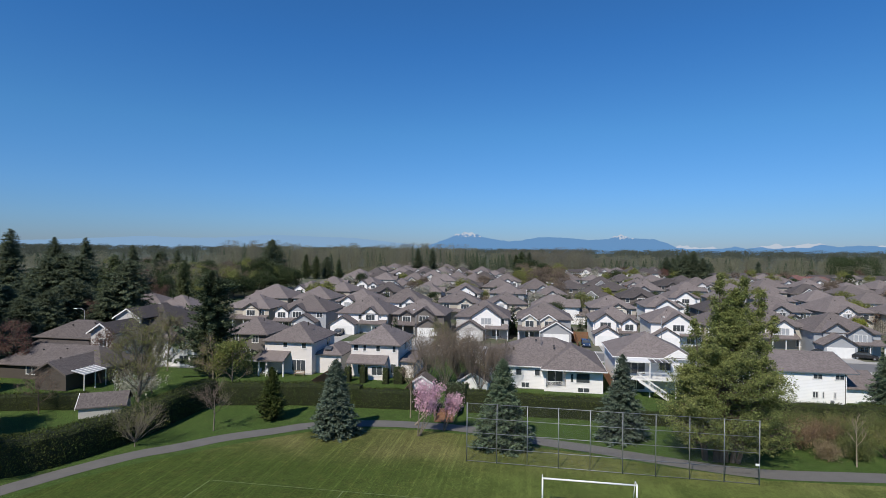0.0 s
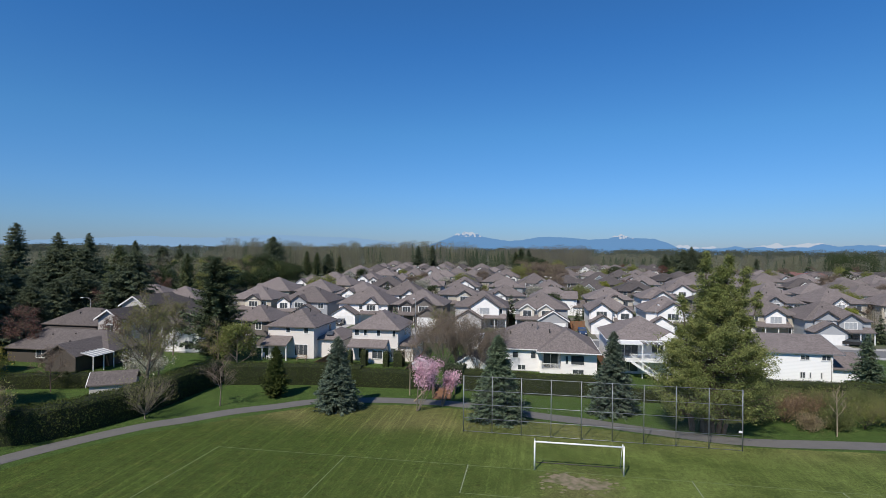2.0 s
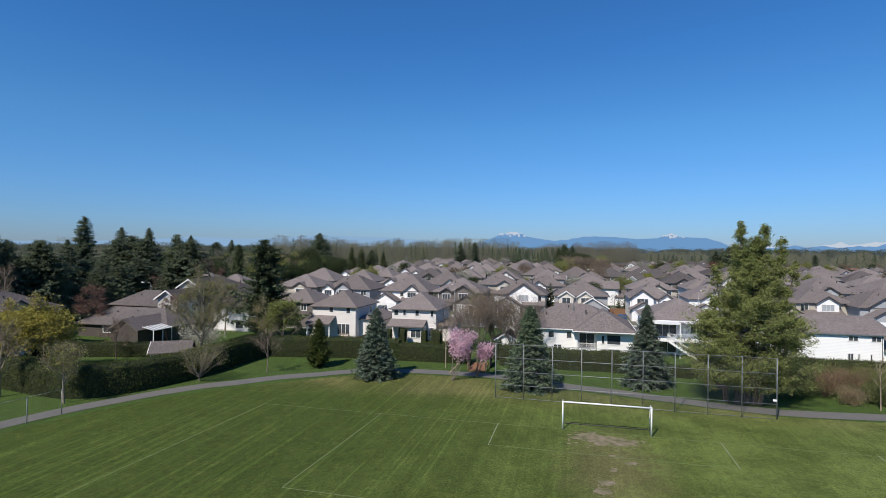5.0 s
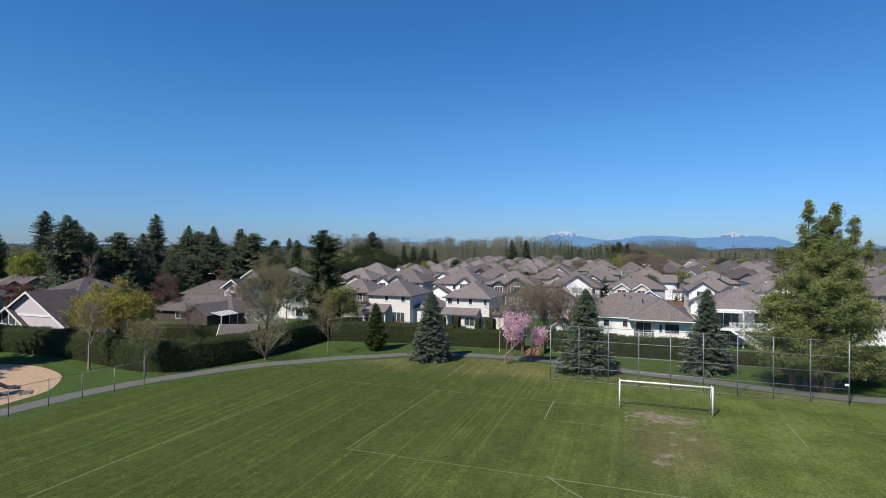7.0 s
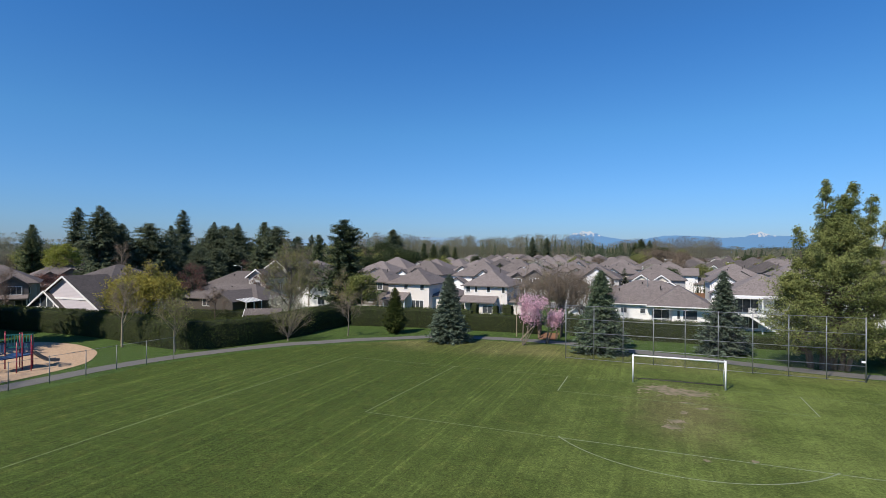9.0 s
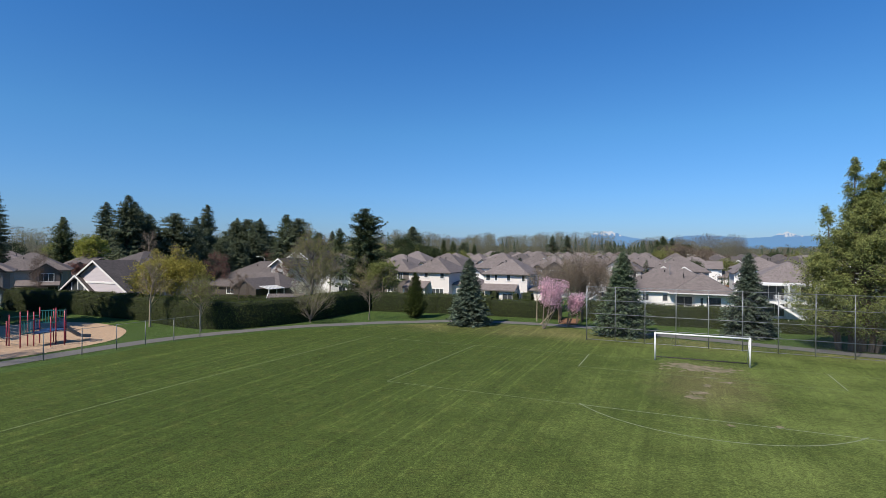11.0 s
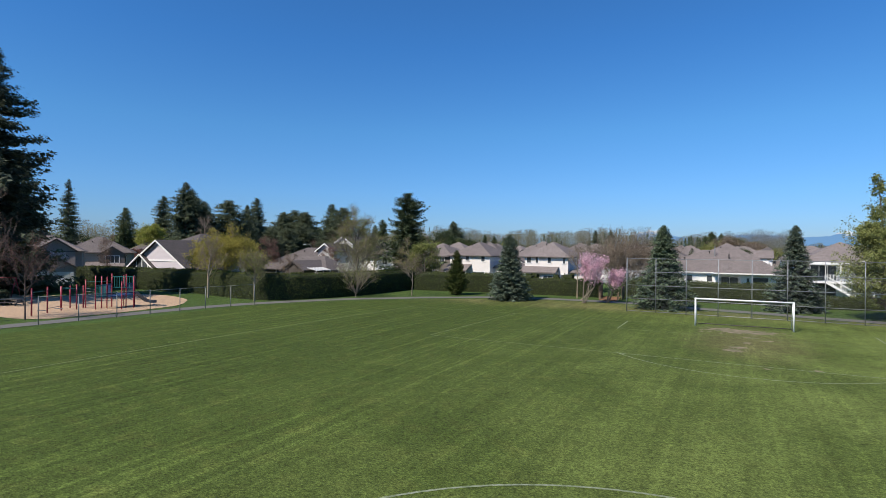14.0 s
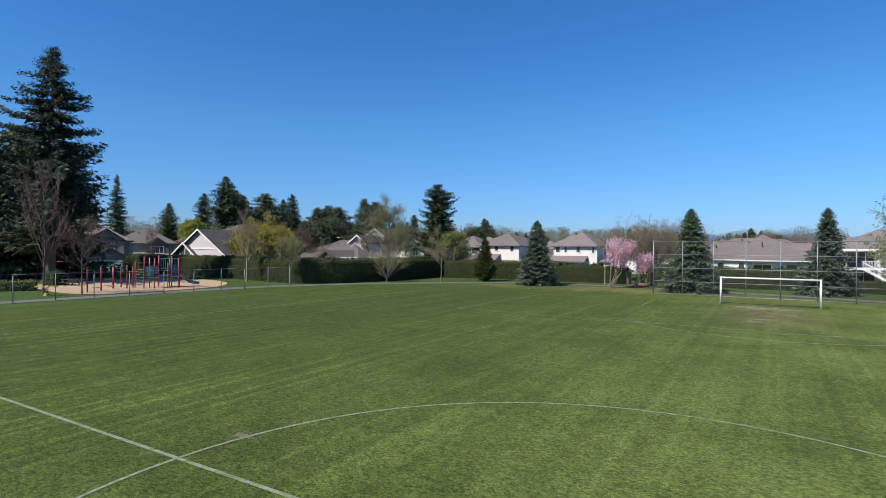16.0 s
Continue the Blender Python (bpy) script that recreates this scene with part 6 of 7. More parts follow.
# blossoming magnolias
def magnolia(label, x, y, h, lean, r, low, seed, petals):
    """Pale leaning stems from one foot and a loose crown of petals."""
    rng = np.random.default_rng(seed)
    wood, ends = Geo(), []
    for i in range(5):
        az = i * 1.26 + rng.uniform(-0.3, 0.3)
        foot = np.array([0.12 * math.cos(az), 0.12 * math.sin(az), 0])
        knee = np.array([lean * 0.45 + 0.35 * r * math.cos(az), 0.35 * r * math.sin(az), low * rng.uniform(0.8, 1.1)])
        top = np.array([lean + 0.55 * r * math.cos(az), 0.55 * r * math.sin(az), h * rng.uniform(0.78, 0.95)])
        segments(wood, [foot, knee], [knee, top], [0.06, 0.04], [0.04, 0.018], 6)
        for k in range(24):
            s = rng.uniform(0.15, 1.0)
            p = knee + (top - knee) * s
            d = unit(np.array([math.cos(k * 2.4), math.sin(k * 2.4), rng.uniform(0.0, 1.1)]))
            q = p + d * r * rng.uniform(0.25, 0.85) * (0.5 + 0.35 * s)
            q[2] = min(q[2], h)
            segments(wood, [p], [q], [0.02], [0.008], 4)
            for u in (0.6, 1.0):
                ends.append(np.r_[p + (q - p) * u + rng.normal(0, 0.1, 3), d])
    plant("magnolia_tree", label, "tree", x, y, [("branchwork", wood.mesh("branchwork"), M_GREY_BARK), ("blossom", tufts(np.array(ends), petals, 0.17, seed, 0.24, 0.75).mesh("blossom"), L_PINK)])


magnolia("magnolia in full pink blossom with pale leaning trunks", -17.2, 14.7, 6.4, 1.4, 2.0, 2.7, 31, 15)
magnolia("smaller pink magnolia beside the wooden walkway", -14.7, 17.0, 4.7, 1.4, 1.2, 2.4, 32, 9)


M_BROWN_BARK = material("brown_bark", (0.16, 0.11, 0.09), 0.9, (0.1, 0.07, 0.055), 4, 0.7, bump=0.5)


def bare_tree(label, x, y, h, spread, seed, buds=None, count=4, size=0.14, bark=None, twigs=True, cat="tree", cloud=None, **kw):
    wood, ends = broadleaf(h, spread, seed, **kw)
    parts = [("branchwork", wood.mesh("branchwork"), bark or M_PALE_BARK)]
    if twigs:
        parts.append(("twig_veil", tufts(ends, 6, 0.8, seed + 1, 0.2, 0.028).mesh("twig_veil"), L_TWIG))
    if buds:
        parts.append(("foliage", tufts(ends, count, size, seed + 2, 0.28, 0.7).mesh("foliage"), buds))
    if cloud:
        low, r, clumps, per, leaf_size, mat = cloud
        parts.append(("crown", leaf_cloud(h, low, r, per, leaf_size, seed + 3, clumps).mesh("crown"), mat))
    return plant("tree", label, cat, x, y, parts)


bare_tree("leafless fan-shaped tree beside the footpath", -46.0, 5.8, 5.9, 2.5, 41, L_OLIVE, 2, 0.12, bark=M_GREY_BARK, limbs=20, second=6, third=6, fork=0.08, upward=1.05, leader=False, thick=0.5, twigs=False)
bare_tree("leafless young tree with a pale trunk on the bank", -40.8, 11.9, 6.0, 2.4, 42, None, bark=M_GREY_BARK, thick=0.7, limbs=9, second=4, third=3, fork=0.3, upward=0.7)
bare_tree("bare young tree with a thin pale trunk in a garden", -65.6, 13.3, 5.4, 2.5, 43, None, bark=M_BROWN_BARK, thick=0.7, limbs=10, second=5, third=4, fork=0.25, upward=0.9)
BIG_BARE = bare_tree("tall grey budding tree behind the hedge", -52.6, 14.2, 13.0, 3.9, 44, L_OLIVE, 7, 0.14, bark=M_GREY_BARK, thick=0.8, cloud=(0.8, 3.6, 80, 30, 0.15, L_OLIVE), limbs=18, second=6, third=6, fork=0.2, upward=1.0)
bare_tree("bare garden tree with olive buds", -50.5, 27, 8.0, 3.0, 45, L_OLIVE, 5, 0.18, limbs=11, second=5, third=5, fork=0.2)
bare_tree("tree in fresh yellow-green leaf", -47.5, 27.0, 8.0, 2.8, 46, L_OLIVE, 8, 0.22, cloud=(1.6, 2.7, 60, 60, 0.26, leafy("yellow_green_leaves", (0.14, 0.17, 0.045), (0.215, 0.225, 0.075), 0.35, 0.3)), limbs=11, second=5, third=5, fork=0.2)
bare_tree("white blossoming shrub behind the hedge", -57.5, 20.5, 4.8, 2.8, 47, leafy("white_blossom", (0.42, 0.42, 0.33), (0.55, 0.55, 0.46), 0.3, 0.3), 12, 0.2, limbs=10, second=5, third=5, fork=0.1, leader=False)
bare_tree("broad tree in bright yellow-green spring leaf", -67.8, 2.4, 8.6, 4.2, 48, L_GOLD, 12, 0.24, cloud=(1.8, 5.0, 300, 64, 0.25, L_GOLD), limbs=14, second=6, third=6, fork=0.15, upward=0.8)
bare_tree("bare thin tree with a straight pale trunk", -61.4, -5.6, 8.4, 2.1, 49, L_OLIVE, 4, 0.15, limbs=12, second=5, third=4, fork=0.3, upward=1.5)
bare_tree("small leaning tree coming into leaf", -52.9, -5.6, 5.8, 2.2, 50, L_OLIVE, 8, 0.17, limbs=10, second=5, third=4, fork=0.3, upward=1.3)
bare_tree("tall leafless tree behind the playground", -59.7, -30.5, 12.8, 2.9, 51, None, bark=M_BROWN_BARK, twigs=False, limbs=20, second=6, third=6, fork=0.18, upward=1.8, thick=0.42)
bare_tree("small leafless tree with reddish twigs by the fence", -56.6, -28.5, 6.9, 2.6, 52, L_RED, 3, 0.1, bark=M_BROWN_BARK, twigs=False, limbs=14, second=6, third=6, fork=0.3, upward=0.9, thick=0.6)
bare_tree("slim leafless tree behind the gabled house", -94, 19.5, 15.5, 1.8, 53, None, limbs=14, second=5, third=4, fork=0.3, upward=1.3, thick=0.4)
bare_tree("slim bare sapling on the grass bank", 27.3, 14.3, 5.9, 1.0, 54, None, twigs=False, thick=0.5, limbs=9, second=3, third=3, fork=0.35, upward=1.6)
bare_tree("thin pale bare tree at the hedge's end", -19.6, 21.0, 7.2, 1.6, 55, None, thick=0.6, limbs=8, second=4, third=4, fork=0.4, upward=1.4)
CLUMP = bare_tree("leafless many-stemmed garden tree", -17.2, 33.5, 7.6, 3.6, 56, None, bark=M_GREY_BARK, limbs=20, second=6, third=6, fork=0.08, upward=1.9, leader=False, thick=0.6)
for x, y, t, s in ((-14.6, 35.0, 70, 0.95), (-20.4, 37.0, 140, 0.9), (-11.9, 33.0, 200, 0.85), (-16, 39, 250, 1.0), (-10.4, 36.0, 300, 0.9)):
    copy_plant(CLUMP, x, y, t, s)
RED_TREE = bare_tree("leafless tree with dark red buds", -88, 30, 9, 3.4, 57, L_RED, 7, 0.2, bark=M_BARK, limbs=12, second=6, third=5, fork=0.2)
for x, y, t, s in ((-104, 66, 100, 1.0), (-76, 36, 200, 0.8), (-124, 113, 300, 1.0)):
    copy_plant(RED_TREE, x, y, t, s)
for x, y, t, s in ((-58.5, 24.5, 200, 0.7), (-66, 38, 60, 0.8), (-70, 60, 160, 0.85), (-22, 57, 60, 0.6), (64, 60, 10, 0.6)):
    copy_plant(BIG_BARE, x, y, t, s)
BUDDING = bare_tree("bright yellow-green willow behind the houses", -144.7, 41.6, 13.4, 4.2, 58, L_BUD, 6, 0.35, cloud=(2.4, 4.2, 120, 70, 0.36, L_BUD), limbs=14, second=6, third=5, fork=0.15)
for x, y, t, s in ((88, 104, 200, 0.65), (-132, 112, 10, 0.55)):
    copy_plant(BUDDING, x, y, t, s)

bare_tree("slim reddish leafless tree before the houses", -97, 1.5, 9.0, 1.7, 59, L_RED, 2, 0.12, bark=M_BROWN_BARK, limbs=12, second=5, third=4, fork=0.2, upward=1.6, thick=0.5)

# right-hand bank: tangled shrubs
def thicket(label, x, y, r, h, mat, seed):
    wood, ends = broadleaf(h, r, seed, limbs=18, second=6, third=5, fork=0.04, upward=1.2, leader=False, thick=0.5)
    dense = mat in (L_HEDGE, L_SHRUB)
    plant("shrub", label, "shrub", x, y, [("branchwork", wood.mesh("branchwork"), M_BROWN_BARK), ("foliage", tufts(ends, 20 if dense else 8, 0.13, seed, 0.34, 0.5).mesh("foliage"), mat)])


L_RUSSET = leafy("russet_twigs", (0.2, 0.125, 0.07), (0.3, 0.21, 0.12), 0.4, 0.3)
L_STRAW = leafy("dry_straw", (0.24, 0.19, 0.1), (0.34, 0.27, 0.16), 0.3, 0.3)
L_SHRUB = leafy("shrub_leaves", (0.09, 0.118, 0.038), (0.17, 0.182, 0.065), 0.4, 0.2)
for i, (x, y, r, h, mat, lab) in enumerate((
    (24.0, 18.4, 2.2, 3.0, L_RUSSET, "dense shrub with red-brown twigs"), (26.6, 19.4, 2.3, 3.3, L_RUSSET, "dense shrub with red-brown twigs"),
    (29.4, 19.6, 2.3, 3.0, L_SHRUB, "dense green shrub on the bank"), (25.4, 15.9, 1.5, 1.5, L_STRAW, "low dry straw-coloured shrub"),
    (28.4, 16.4, 1.6, 1.7, L_SHRUB, "low green shrub on the bank"), (31.6, 17.4, 2.2, 2.6, L_OLIVE, "shrub coming into olive leaf"),
    (34.6, 18.2, 2.5, 2.9, L_OLIVE, "shrub coming into olive leaf"), (37.8, 18.4, 2.5, 2.8, L_OLIVE, "shrub coming into olive leaf"),
    (20.4, 17.4, 2.2, 2.8, L_SHRUB, "dense green shrub on the bank"), (22.2, 21.4, 2.3, 2.9, L_SHRUB, "dense green shrub on the bank"),
    (26.4, 23.4, 2.6, 2.7, L_SHRUB, "dense green shrub on the bank"), (30.6, 23.2, 2.6, 2.8, L_OLIVE, "shrub coming into olive leaf"),
    (34.8, 23.0, 2.6, 3.0, L_SHRUB, "dense green shrub on the bank"), (39.0, 22.2, 2.6, 3.2, L_OLIVE, "shrub coming into olive leaf"))):
    thicket(lab, x, y, r, h * (0.74 if y > 18 else 0.85), mat, 80 + i)

crown, wood = conifer(8.4, 2.7, 61, 44, 12, 12, 0.2, 0.75, 0.03, 0.3, 0.45)
plant("spruce_tree", "dark green spruce at the corner of a garden", "tree", 39.8, 31.8, [("crown", crown.mesh("crown"), L_SPRUCE), ("trunk", wood.mesh("trunk"), M_BARK)])

# clipped cedar columns in the garden
for i, x in enumerate((-33.4, -30.9, -27.2)):
    hedge("clipped cedar column on the lawn", [(x - 0.45, 36.9), (x, 36.95), (x + 0.45, 36.9)], 0.95, 2.5, 20 + i, L_HEDGE, 40, 0.18)
hedge("round clipped cedar bush beside the house", [(-26, 37.4), (-25.2, 37.5), (-24.4, 37.4)], 1.5, 2.6, 25, L_HEDGE, 40, 0.18)

# dark conifers behind the houses
crown, wood = conifer(20, 5.6, 71, 44, 13, 20, 0.3, 0.6, 0.03, 0.5, 0.36, 0.9, -0.5, False, 0.6)
FIR_A = plant("fir_tree", "tall dark fir among the houses", "tree", -100.1, 19.4, [("crown", crown.mesh("crown"), L_FIR), ("trunk", wood.mesh("trunk"), M_BARK)], group="dark firs")
crown, wood = conifer(18, 6.9, 72, 42, 13, 20, 0.14, 0.45, 0.02, 0.5, 0.34, 0.7, -0.4, False, 0.7)
FIR_B = plant("fir_tree", "broad dark fir among the houses", "tree", -96.5, 66, [("crown", crown.mesh("crown"), L_FIR), ("trunk", wood.mesh("trunk"), M_BARK)], group="dark firs")
crown, wood = conifer(17, 3.9, 73, 44, 13, 18, -0.35, 0.52, 0.03, 0.4, 0.42, 0.6, -0.1, False, 0.8)
FIR_C = plant("cypress_tree", "dense upright olive-green cypress among the houses", "tree", -112, 108, [("crown", crown.mesh("crown"), L_CYPRESS), ("trunk", wood.mesh("trunk"), M_BARK)], group="dark firs")
crown, wood = conifer(22.2, 3.9, 75, 50, 10, 16, 0.2, 0.75, 0.06, 0.4, 0.45, 0.8, -0.4, False)
plant("fir_tree", "slender grey-green fir behind the houses", "tree", -136, 15.4, [("crown", crown.mesh("crown"), L_FIR), ("trunk", wood.mesh("trunk"), M_BARK)])
FIRS = []  # which, bearing, distance, size
for src, turn_b, dist, size in ((FIR_B, 50.6, 128, 0.95), (FIR_A, 48.8, 146, 0.87), (FIR_A, 47.7, 226, 1.32), (FIR_B, 45.2, 185, 1.02), (FIR_B, 44.1, 187, 1.07), (FIR_B, 43.0, 183, 1.03), (FIR_C, 40.4, 157, 1.13), (FIR_A, 56, 250, 1.38), (FIR_A, 53.9, 135, 0.98), (FIR_B, 53.6, 128, 0.96), (FIR_A, 52.8, 135, 0.86),
                                (FIR_A, 44.9, 285, 1.24), (FIR_A, 42.7, 285, 1.24), (FIR_B, 51, 200, 0.8), (FIR_B, 47, 170, 0.72), (FIR_B, 46, 205, 0.8), (FIR_B, 48, 160, 0.7), (FIR_B, 49.4, 165, 0.72), (FIR_B, 41.6, 210, 0.8), (FIR_B, 42, 200, 0.75), (FIR_B, 46.4, 160, 0.68), (FIR_B, 44.4, 160, 0.66), (FIR_C, 59.2, 190, 1.08),
                                (FIR_A, 39.2, 300, 1.1), (FIR_B, 37, 310, 1.05), (FIR_A, 35.6, 310, 1.0), (FIR_A, 27.3, 335, 1.2), (FIR_A, 12.4, 428, 1.1), (FIR_A, 10.9, 428, 1.1), (FIR_B, 1.5, 440, 1.05), (FIR_A, 0.8, 442, 1.0), (FIR_A, -14.6, 335, 1.1), (FIR_B, -15.4, 338, 1.0), (FIR_B, -13.9, 338, 1.1), (FIR_B, 41.0, 150, 0.66), (FIR_B, 42.8, 168, 0.7), (FIR_B, 43.6, 164, 0.76), (FIR_B, 45.0, 148, 0.66), (FIR_B, 46.6, 140, 0.64), (FIR_B, 47.6, 148, 0.72), (FIR_B, 48.6, 136, 0.66), (FIR_B, 50.0, 134, 0.7), (FIR_B, 51.6, 138, 0.74), (FIR_B, 52.6, 124, 0.62), (FIR_B, 39.4, 175, 0.62), (FIR_C, 38.2, 210, 0.62), (FIR_B, 36.4, 235, 0.6), (FIR_C, 34.0, 260, 0.66), (FIR_B, 32.4, 270, 0.6), (FIR_C, 30.5, 300, 0.68), (FIR_A, 67.5, 96, 1.0), (FIR_B, 71, 100, 1.25), (FIR_A, 74, 95, 1.2)):
    FIRS.append((src, -dist * math.sin(radians(turn_b)), -52 + dist * math.cos(radians(turn_b)), size))
rng_t = random.Random(9)
for src, x, y, s in FIRS:
    copy_plant(src, x, y, rng_t.uniform(0, 360), s)
hedge("dark rounded shrub behind the walkway", [(-16.4, 29), (-15, 29.2), (-13.4, 29)], 2.2, 2.6, 66, L_PINE, 30, 0.24)
crown, wood = conifer(5.0, 1.4, 74, 18, 8, 4, 0.1, 0.7, 0.02, 0.3)
GARDEN = plant("garden_conifer", "small dark garden conifer between houses", "tree", -24, 77, [("crown", crown.mesh("crown"), L_PINE), ("trunk", wood.mesh("trunk"), M_BARK)], group="garden conifers")
for i in range(70):
    y = rng_t.choice((76, 104, 107, 140, 176, 178, 214, 252, 290, 328))
    copy_plant(GARDEN, rng_t.uniform(-90, 70 + 0.5 * y), y + rng_t.uniform(-3, 3), rng_t.uniform(0, 360), rng_t.uniform(0.5, 1.3))

# rounded trees in the gardens beyond
def round_tree(label, mat, seed, h=9.0, r=3.6, bare=False):
    wood, ends = broadleaf(h, r, seed, limbs=8, second=4, third=2, fork=0.2, upward=0.9, thick=0.7)
    cloud = leaf_cloud(h, 0.4, r, 60 if bare else 90, 0.3, seed, 56, 1.3, 1.05)
    return plant("tree", label, "tree", -150, 150 + seed, [("branchwork", wood.mesh("branchwork"), M_BROWN_BARK), ("crown", cloud.mesh("crown"), mat)], group="trees beyond the gardens")


L_ROUND = leafy("dark_broad_leaves", (0.03, 0.046, 0.02), (0.062, 0.082, 0.031), 0.45, 0.15)
L_MIST = leafy("pale_grey_buds", (0.26, 0.25, 0.2), (0.36, 0.35, 0.28), 0.3, 0.2)
ROUND = [round_tree("rounded dark green garden tree", L_ROUND, 1), round_tree("rounded garden tree in olive bud", L_OLIVE, 2), round_tree("leafless brown rounded garden tree", L_TWIG, 3, bare=True),
         round_tree("rounded tree with red-brown buds", L_RED, 4, 7.5, 3.4, True), round_tree("pale grey budding garden tree", L_MIST, 5, 8.0, 3.2, True), round_tree("rounded dark green garden tree", L_ROUND, 6, 7.0, 4.0), round_tree("garden tree in dull yellow-green leaf", leafy("dull_spring_leaves", (0.145, 0.16, 0.05), (0.225, 0.23, 0.085), 0.35, 0.3), 7, 7.0, 3.2)]
for i in range(150):
    b, d = (rng_t.uniform(25.5, 43), rng_t.uniform(195, 470)) if i < 100 else (rng_t.uniform(43, 66), rng_t.uniform(190, 420))
    src = ROUND[rng_t.choice((0, 0, 0, 1, 1, 2, 2, 2, 3, 4, 4, 5, 5, 6))]
    x, y = -d * math.sin(radians(b)), -52 + d * math.cos(radians(b))
    if x < -118 - 0.05 * y:
        copy_plant(src, x, y, rng_t.uniform(0, 360), rng_t.uniform(0.75, 1.35) * (0.85 + d / 1600))

for k, x, y, s in ((3, -128, 27, 0.75), (3, -133, 34, 0.7), (2, -152, 52, 0.9), (5, -186, 48, 0.9)):
    copy_plant(ROUND[k], x, y, 40 * k, s)
for i in range(26):
    b, d = 24.0 + 0.42 * i + rng_t.uniform(-0.3, 0.3), rng_t.uniform(232, 262) + 2.0 * abs(i - 10)
    copy_plant(ROUND[rng_t.choice((0, 5, 5, 5, 2, 1))], -d * math.sin(radians(b)) - 18, -52 + d * math.cos(radians(b)), rng_t.uniform(0, 360), rng_t.uniform(1.0, 1.45))
for i in range(24):
    b, d = 22.5 + 0.5 * i + rng_t.uniform(-0.3, 0.3), rng_t.uniform(268, 305)
    copy_plant(ROUND[rng_t.choice((0, 5, 5))], -d * math.sin(radians(b)) - 14, -52 + d * math.cos(radians(b)), rng_t.uniform(0, 360), rng_t.uniform(1.3, 1.75))
for i in range(50):
    y = rng_t.choice((104, 140, 142, 177, 214, 252))
    copy_plant(GARDEN, rng_t.uniform(-92, 60), y + rng_t.uniform(-4, 4), rng_t.uniform(0, 360), rng_t.uniform(0.7, 1.5))
# trees that stand out among the roofs: which, bearing, distance, size
for src, bearing_deg, dist, size in ((BUDDING, -7.51, 205, 0.62), (RED_TREE, -9.7, 250, 0.75), (RED_TREE, -10.08, 254, 0.7), (GARDEN, 1.84, 138, 1.5), (GARDEN, 2.43, 137, 0.9), (GARDEN, 6.69, 318, 1.7), (GARDEN, 5.72, 300, 1.4), (FIR_C, 1.01, 410, 1.2), (FIR_C, 1.54, 414, 1.05), (ROUND[1], -27.85, 205, 0.8), (ROUND[6], -28.5, 215, 0.85), (RED_TREE, -29.25, 190, 0.6), (FIR_C, -29.77, 192, 0.34), (BUDDING, -28.12, 168, 0.42), (FIR_B, 26.84, 400, 1.5), (FIR_C, 23.51, 385, 1.0), (FIR_C, 22.48, 380, 0.95), (FIR_B, 21.39, 390, 0.85), (FIR_C, 20.18, 372, 0.8), (FIR_A, -15.78, 450, 1.05), (FIR_B, -15.28, 455, 1.0), (FIR_A, -21.06, 485, 0.72), (FIR_B, -13.25, 470, 0.95), (FIR_B, -13.86, 478, 0.9), (FIR_A, -14.27, 475, 1.0), (ROUND[4], 7.11, 430, 1.2), (ROUND[4], -28.8, 560, 1.5), (RED_TREE, -28.35, 520, 1.0)):
    copy_plant(src, *far_spot(bearing_deg, dist), rng_t.uniform(0, 360), size)
for i in range(34):
    bearing_deg, dist = rng_t.uniform(-3.2, 1.3), rng_t.uniform(262, 420)
    copy_plant(ROUND[rng_t.choice((1, 1, 2, 4, 6, 0, 2))], *far_spot(bearing_deg, dist), rng_t.uniform(0, 360), rng_t.uniform(1.0, 1.5))
for i in range(44):
    bearing_deg, dist = rng_t.uniform(-30.0, -3.2), rng_t.uniform(335, 520)
    copy_plant(ROUND[rng_t.choice((0, 1, 1, 2, 2, 4, 6, 3))], *far_spot(bearing_deg, dist), rng_t.uniform(0, 360), rng_t.uniform(0.6, 1.1))
for i in range(70):
    y = rng_t.choice((104, 140, 176, 178, 214, 250, 288, 326))
    copy_plant(ROUND[rng_t.choice((1, 2, 2, 4, 6, 0, 2))], rng_t.uniform(-95, 60 + 0.5 * y), y + rng_t.uniform(-4, 4), rng_t.uniform(0, 360), rng_t.uniform(0.6, 1.05))

# woods on the plain
L_MIST_WOODS = leafy("far_bare_twigs", (0.16, 0.145, 0.108), (0.225, 0.205, 0.155), 0.12, 0.4, 0.05)
L_FAR_LINE = leafy("far_tree_lines", (0.085, 0.097, 0.066), (0.15, 0.155, 0.112), 0.12, 0.45, 0.01)
rng_w = np.random.default_rng(3)


def strip(n, x0, x1, y0, y1, h0, h1, r0, r1):
    """Places, heights and radii of trees over a stretch of land."""
    y = rng_w.uniform(y0, y1, n)
    x = rng_w.uniform(x0, x1, n)
    lift = np.array([0.88 + 0.45 * noise.noise(Vector((a / 45, b / 60, 2.5))) for a, b in zip(x, y)])
    return np.stack([x, y, rng_w.uniform(h0, h1, n) * lift, rng_w.uniform(r0, r1, n)], 1)


def grove(n, b0, b1, d0, d1, h0, h1, r0, r1):
    """Places, heights and radii of trees over a wedge of land, by bearing and distance."""
    q, d = np.radians(rng_w.uniform(b1, b0, n)), rng_w.uniform(d0, d1, n)
    x, y = -4.7 - d * np.sin(q), -46.9 + d * np.cos(q)
    lift = np.array([0.94 + 0.28 * noise.noise(Vector((u / 40, v / 60, 2.5))) for u, v in zip(x, y)])
    return np.stack([x, y, rng_w.uniform(h0, h1, n) * lift, rng_w.uniform(r0, r1, n)], 1)


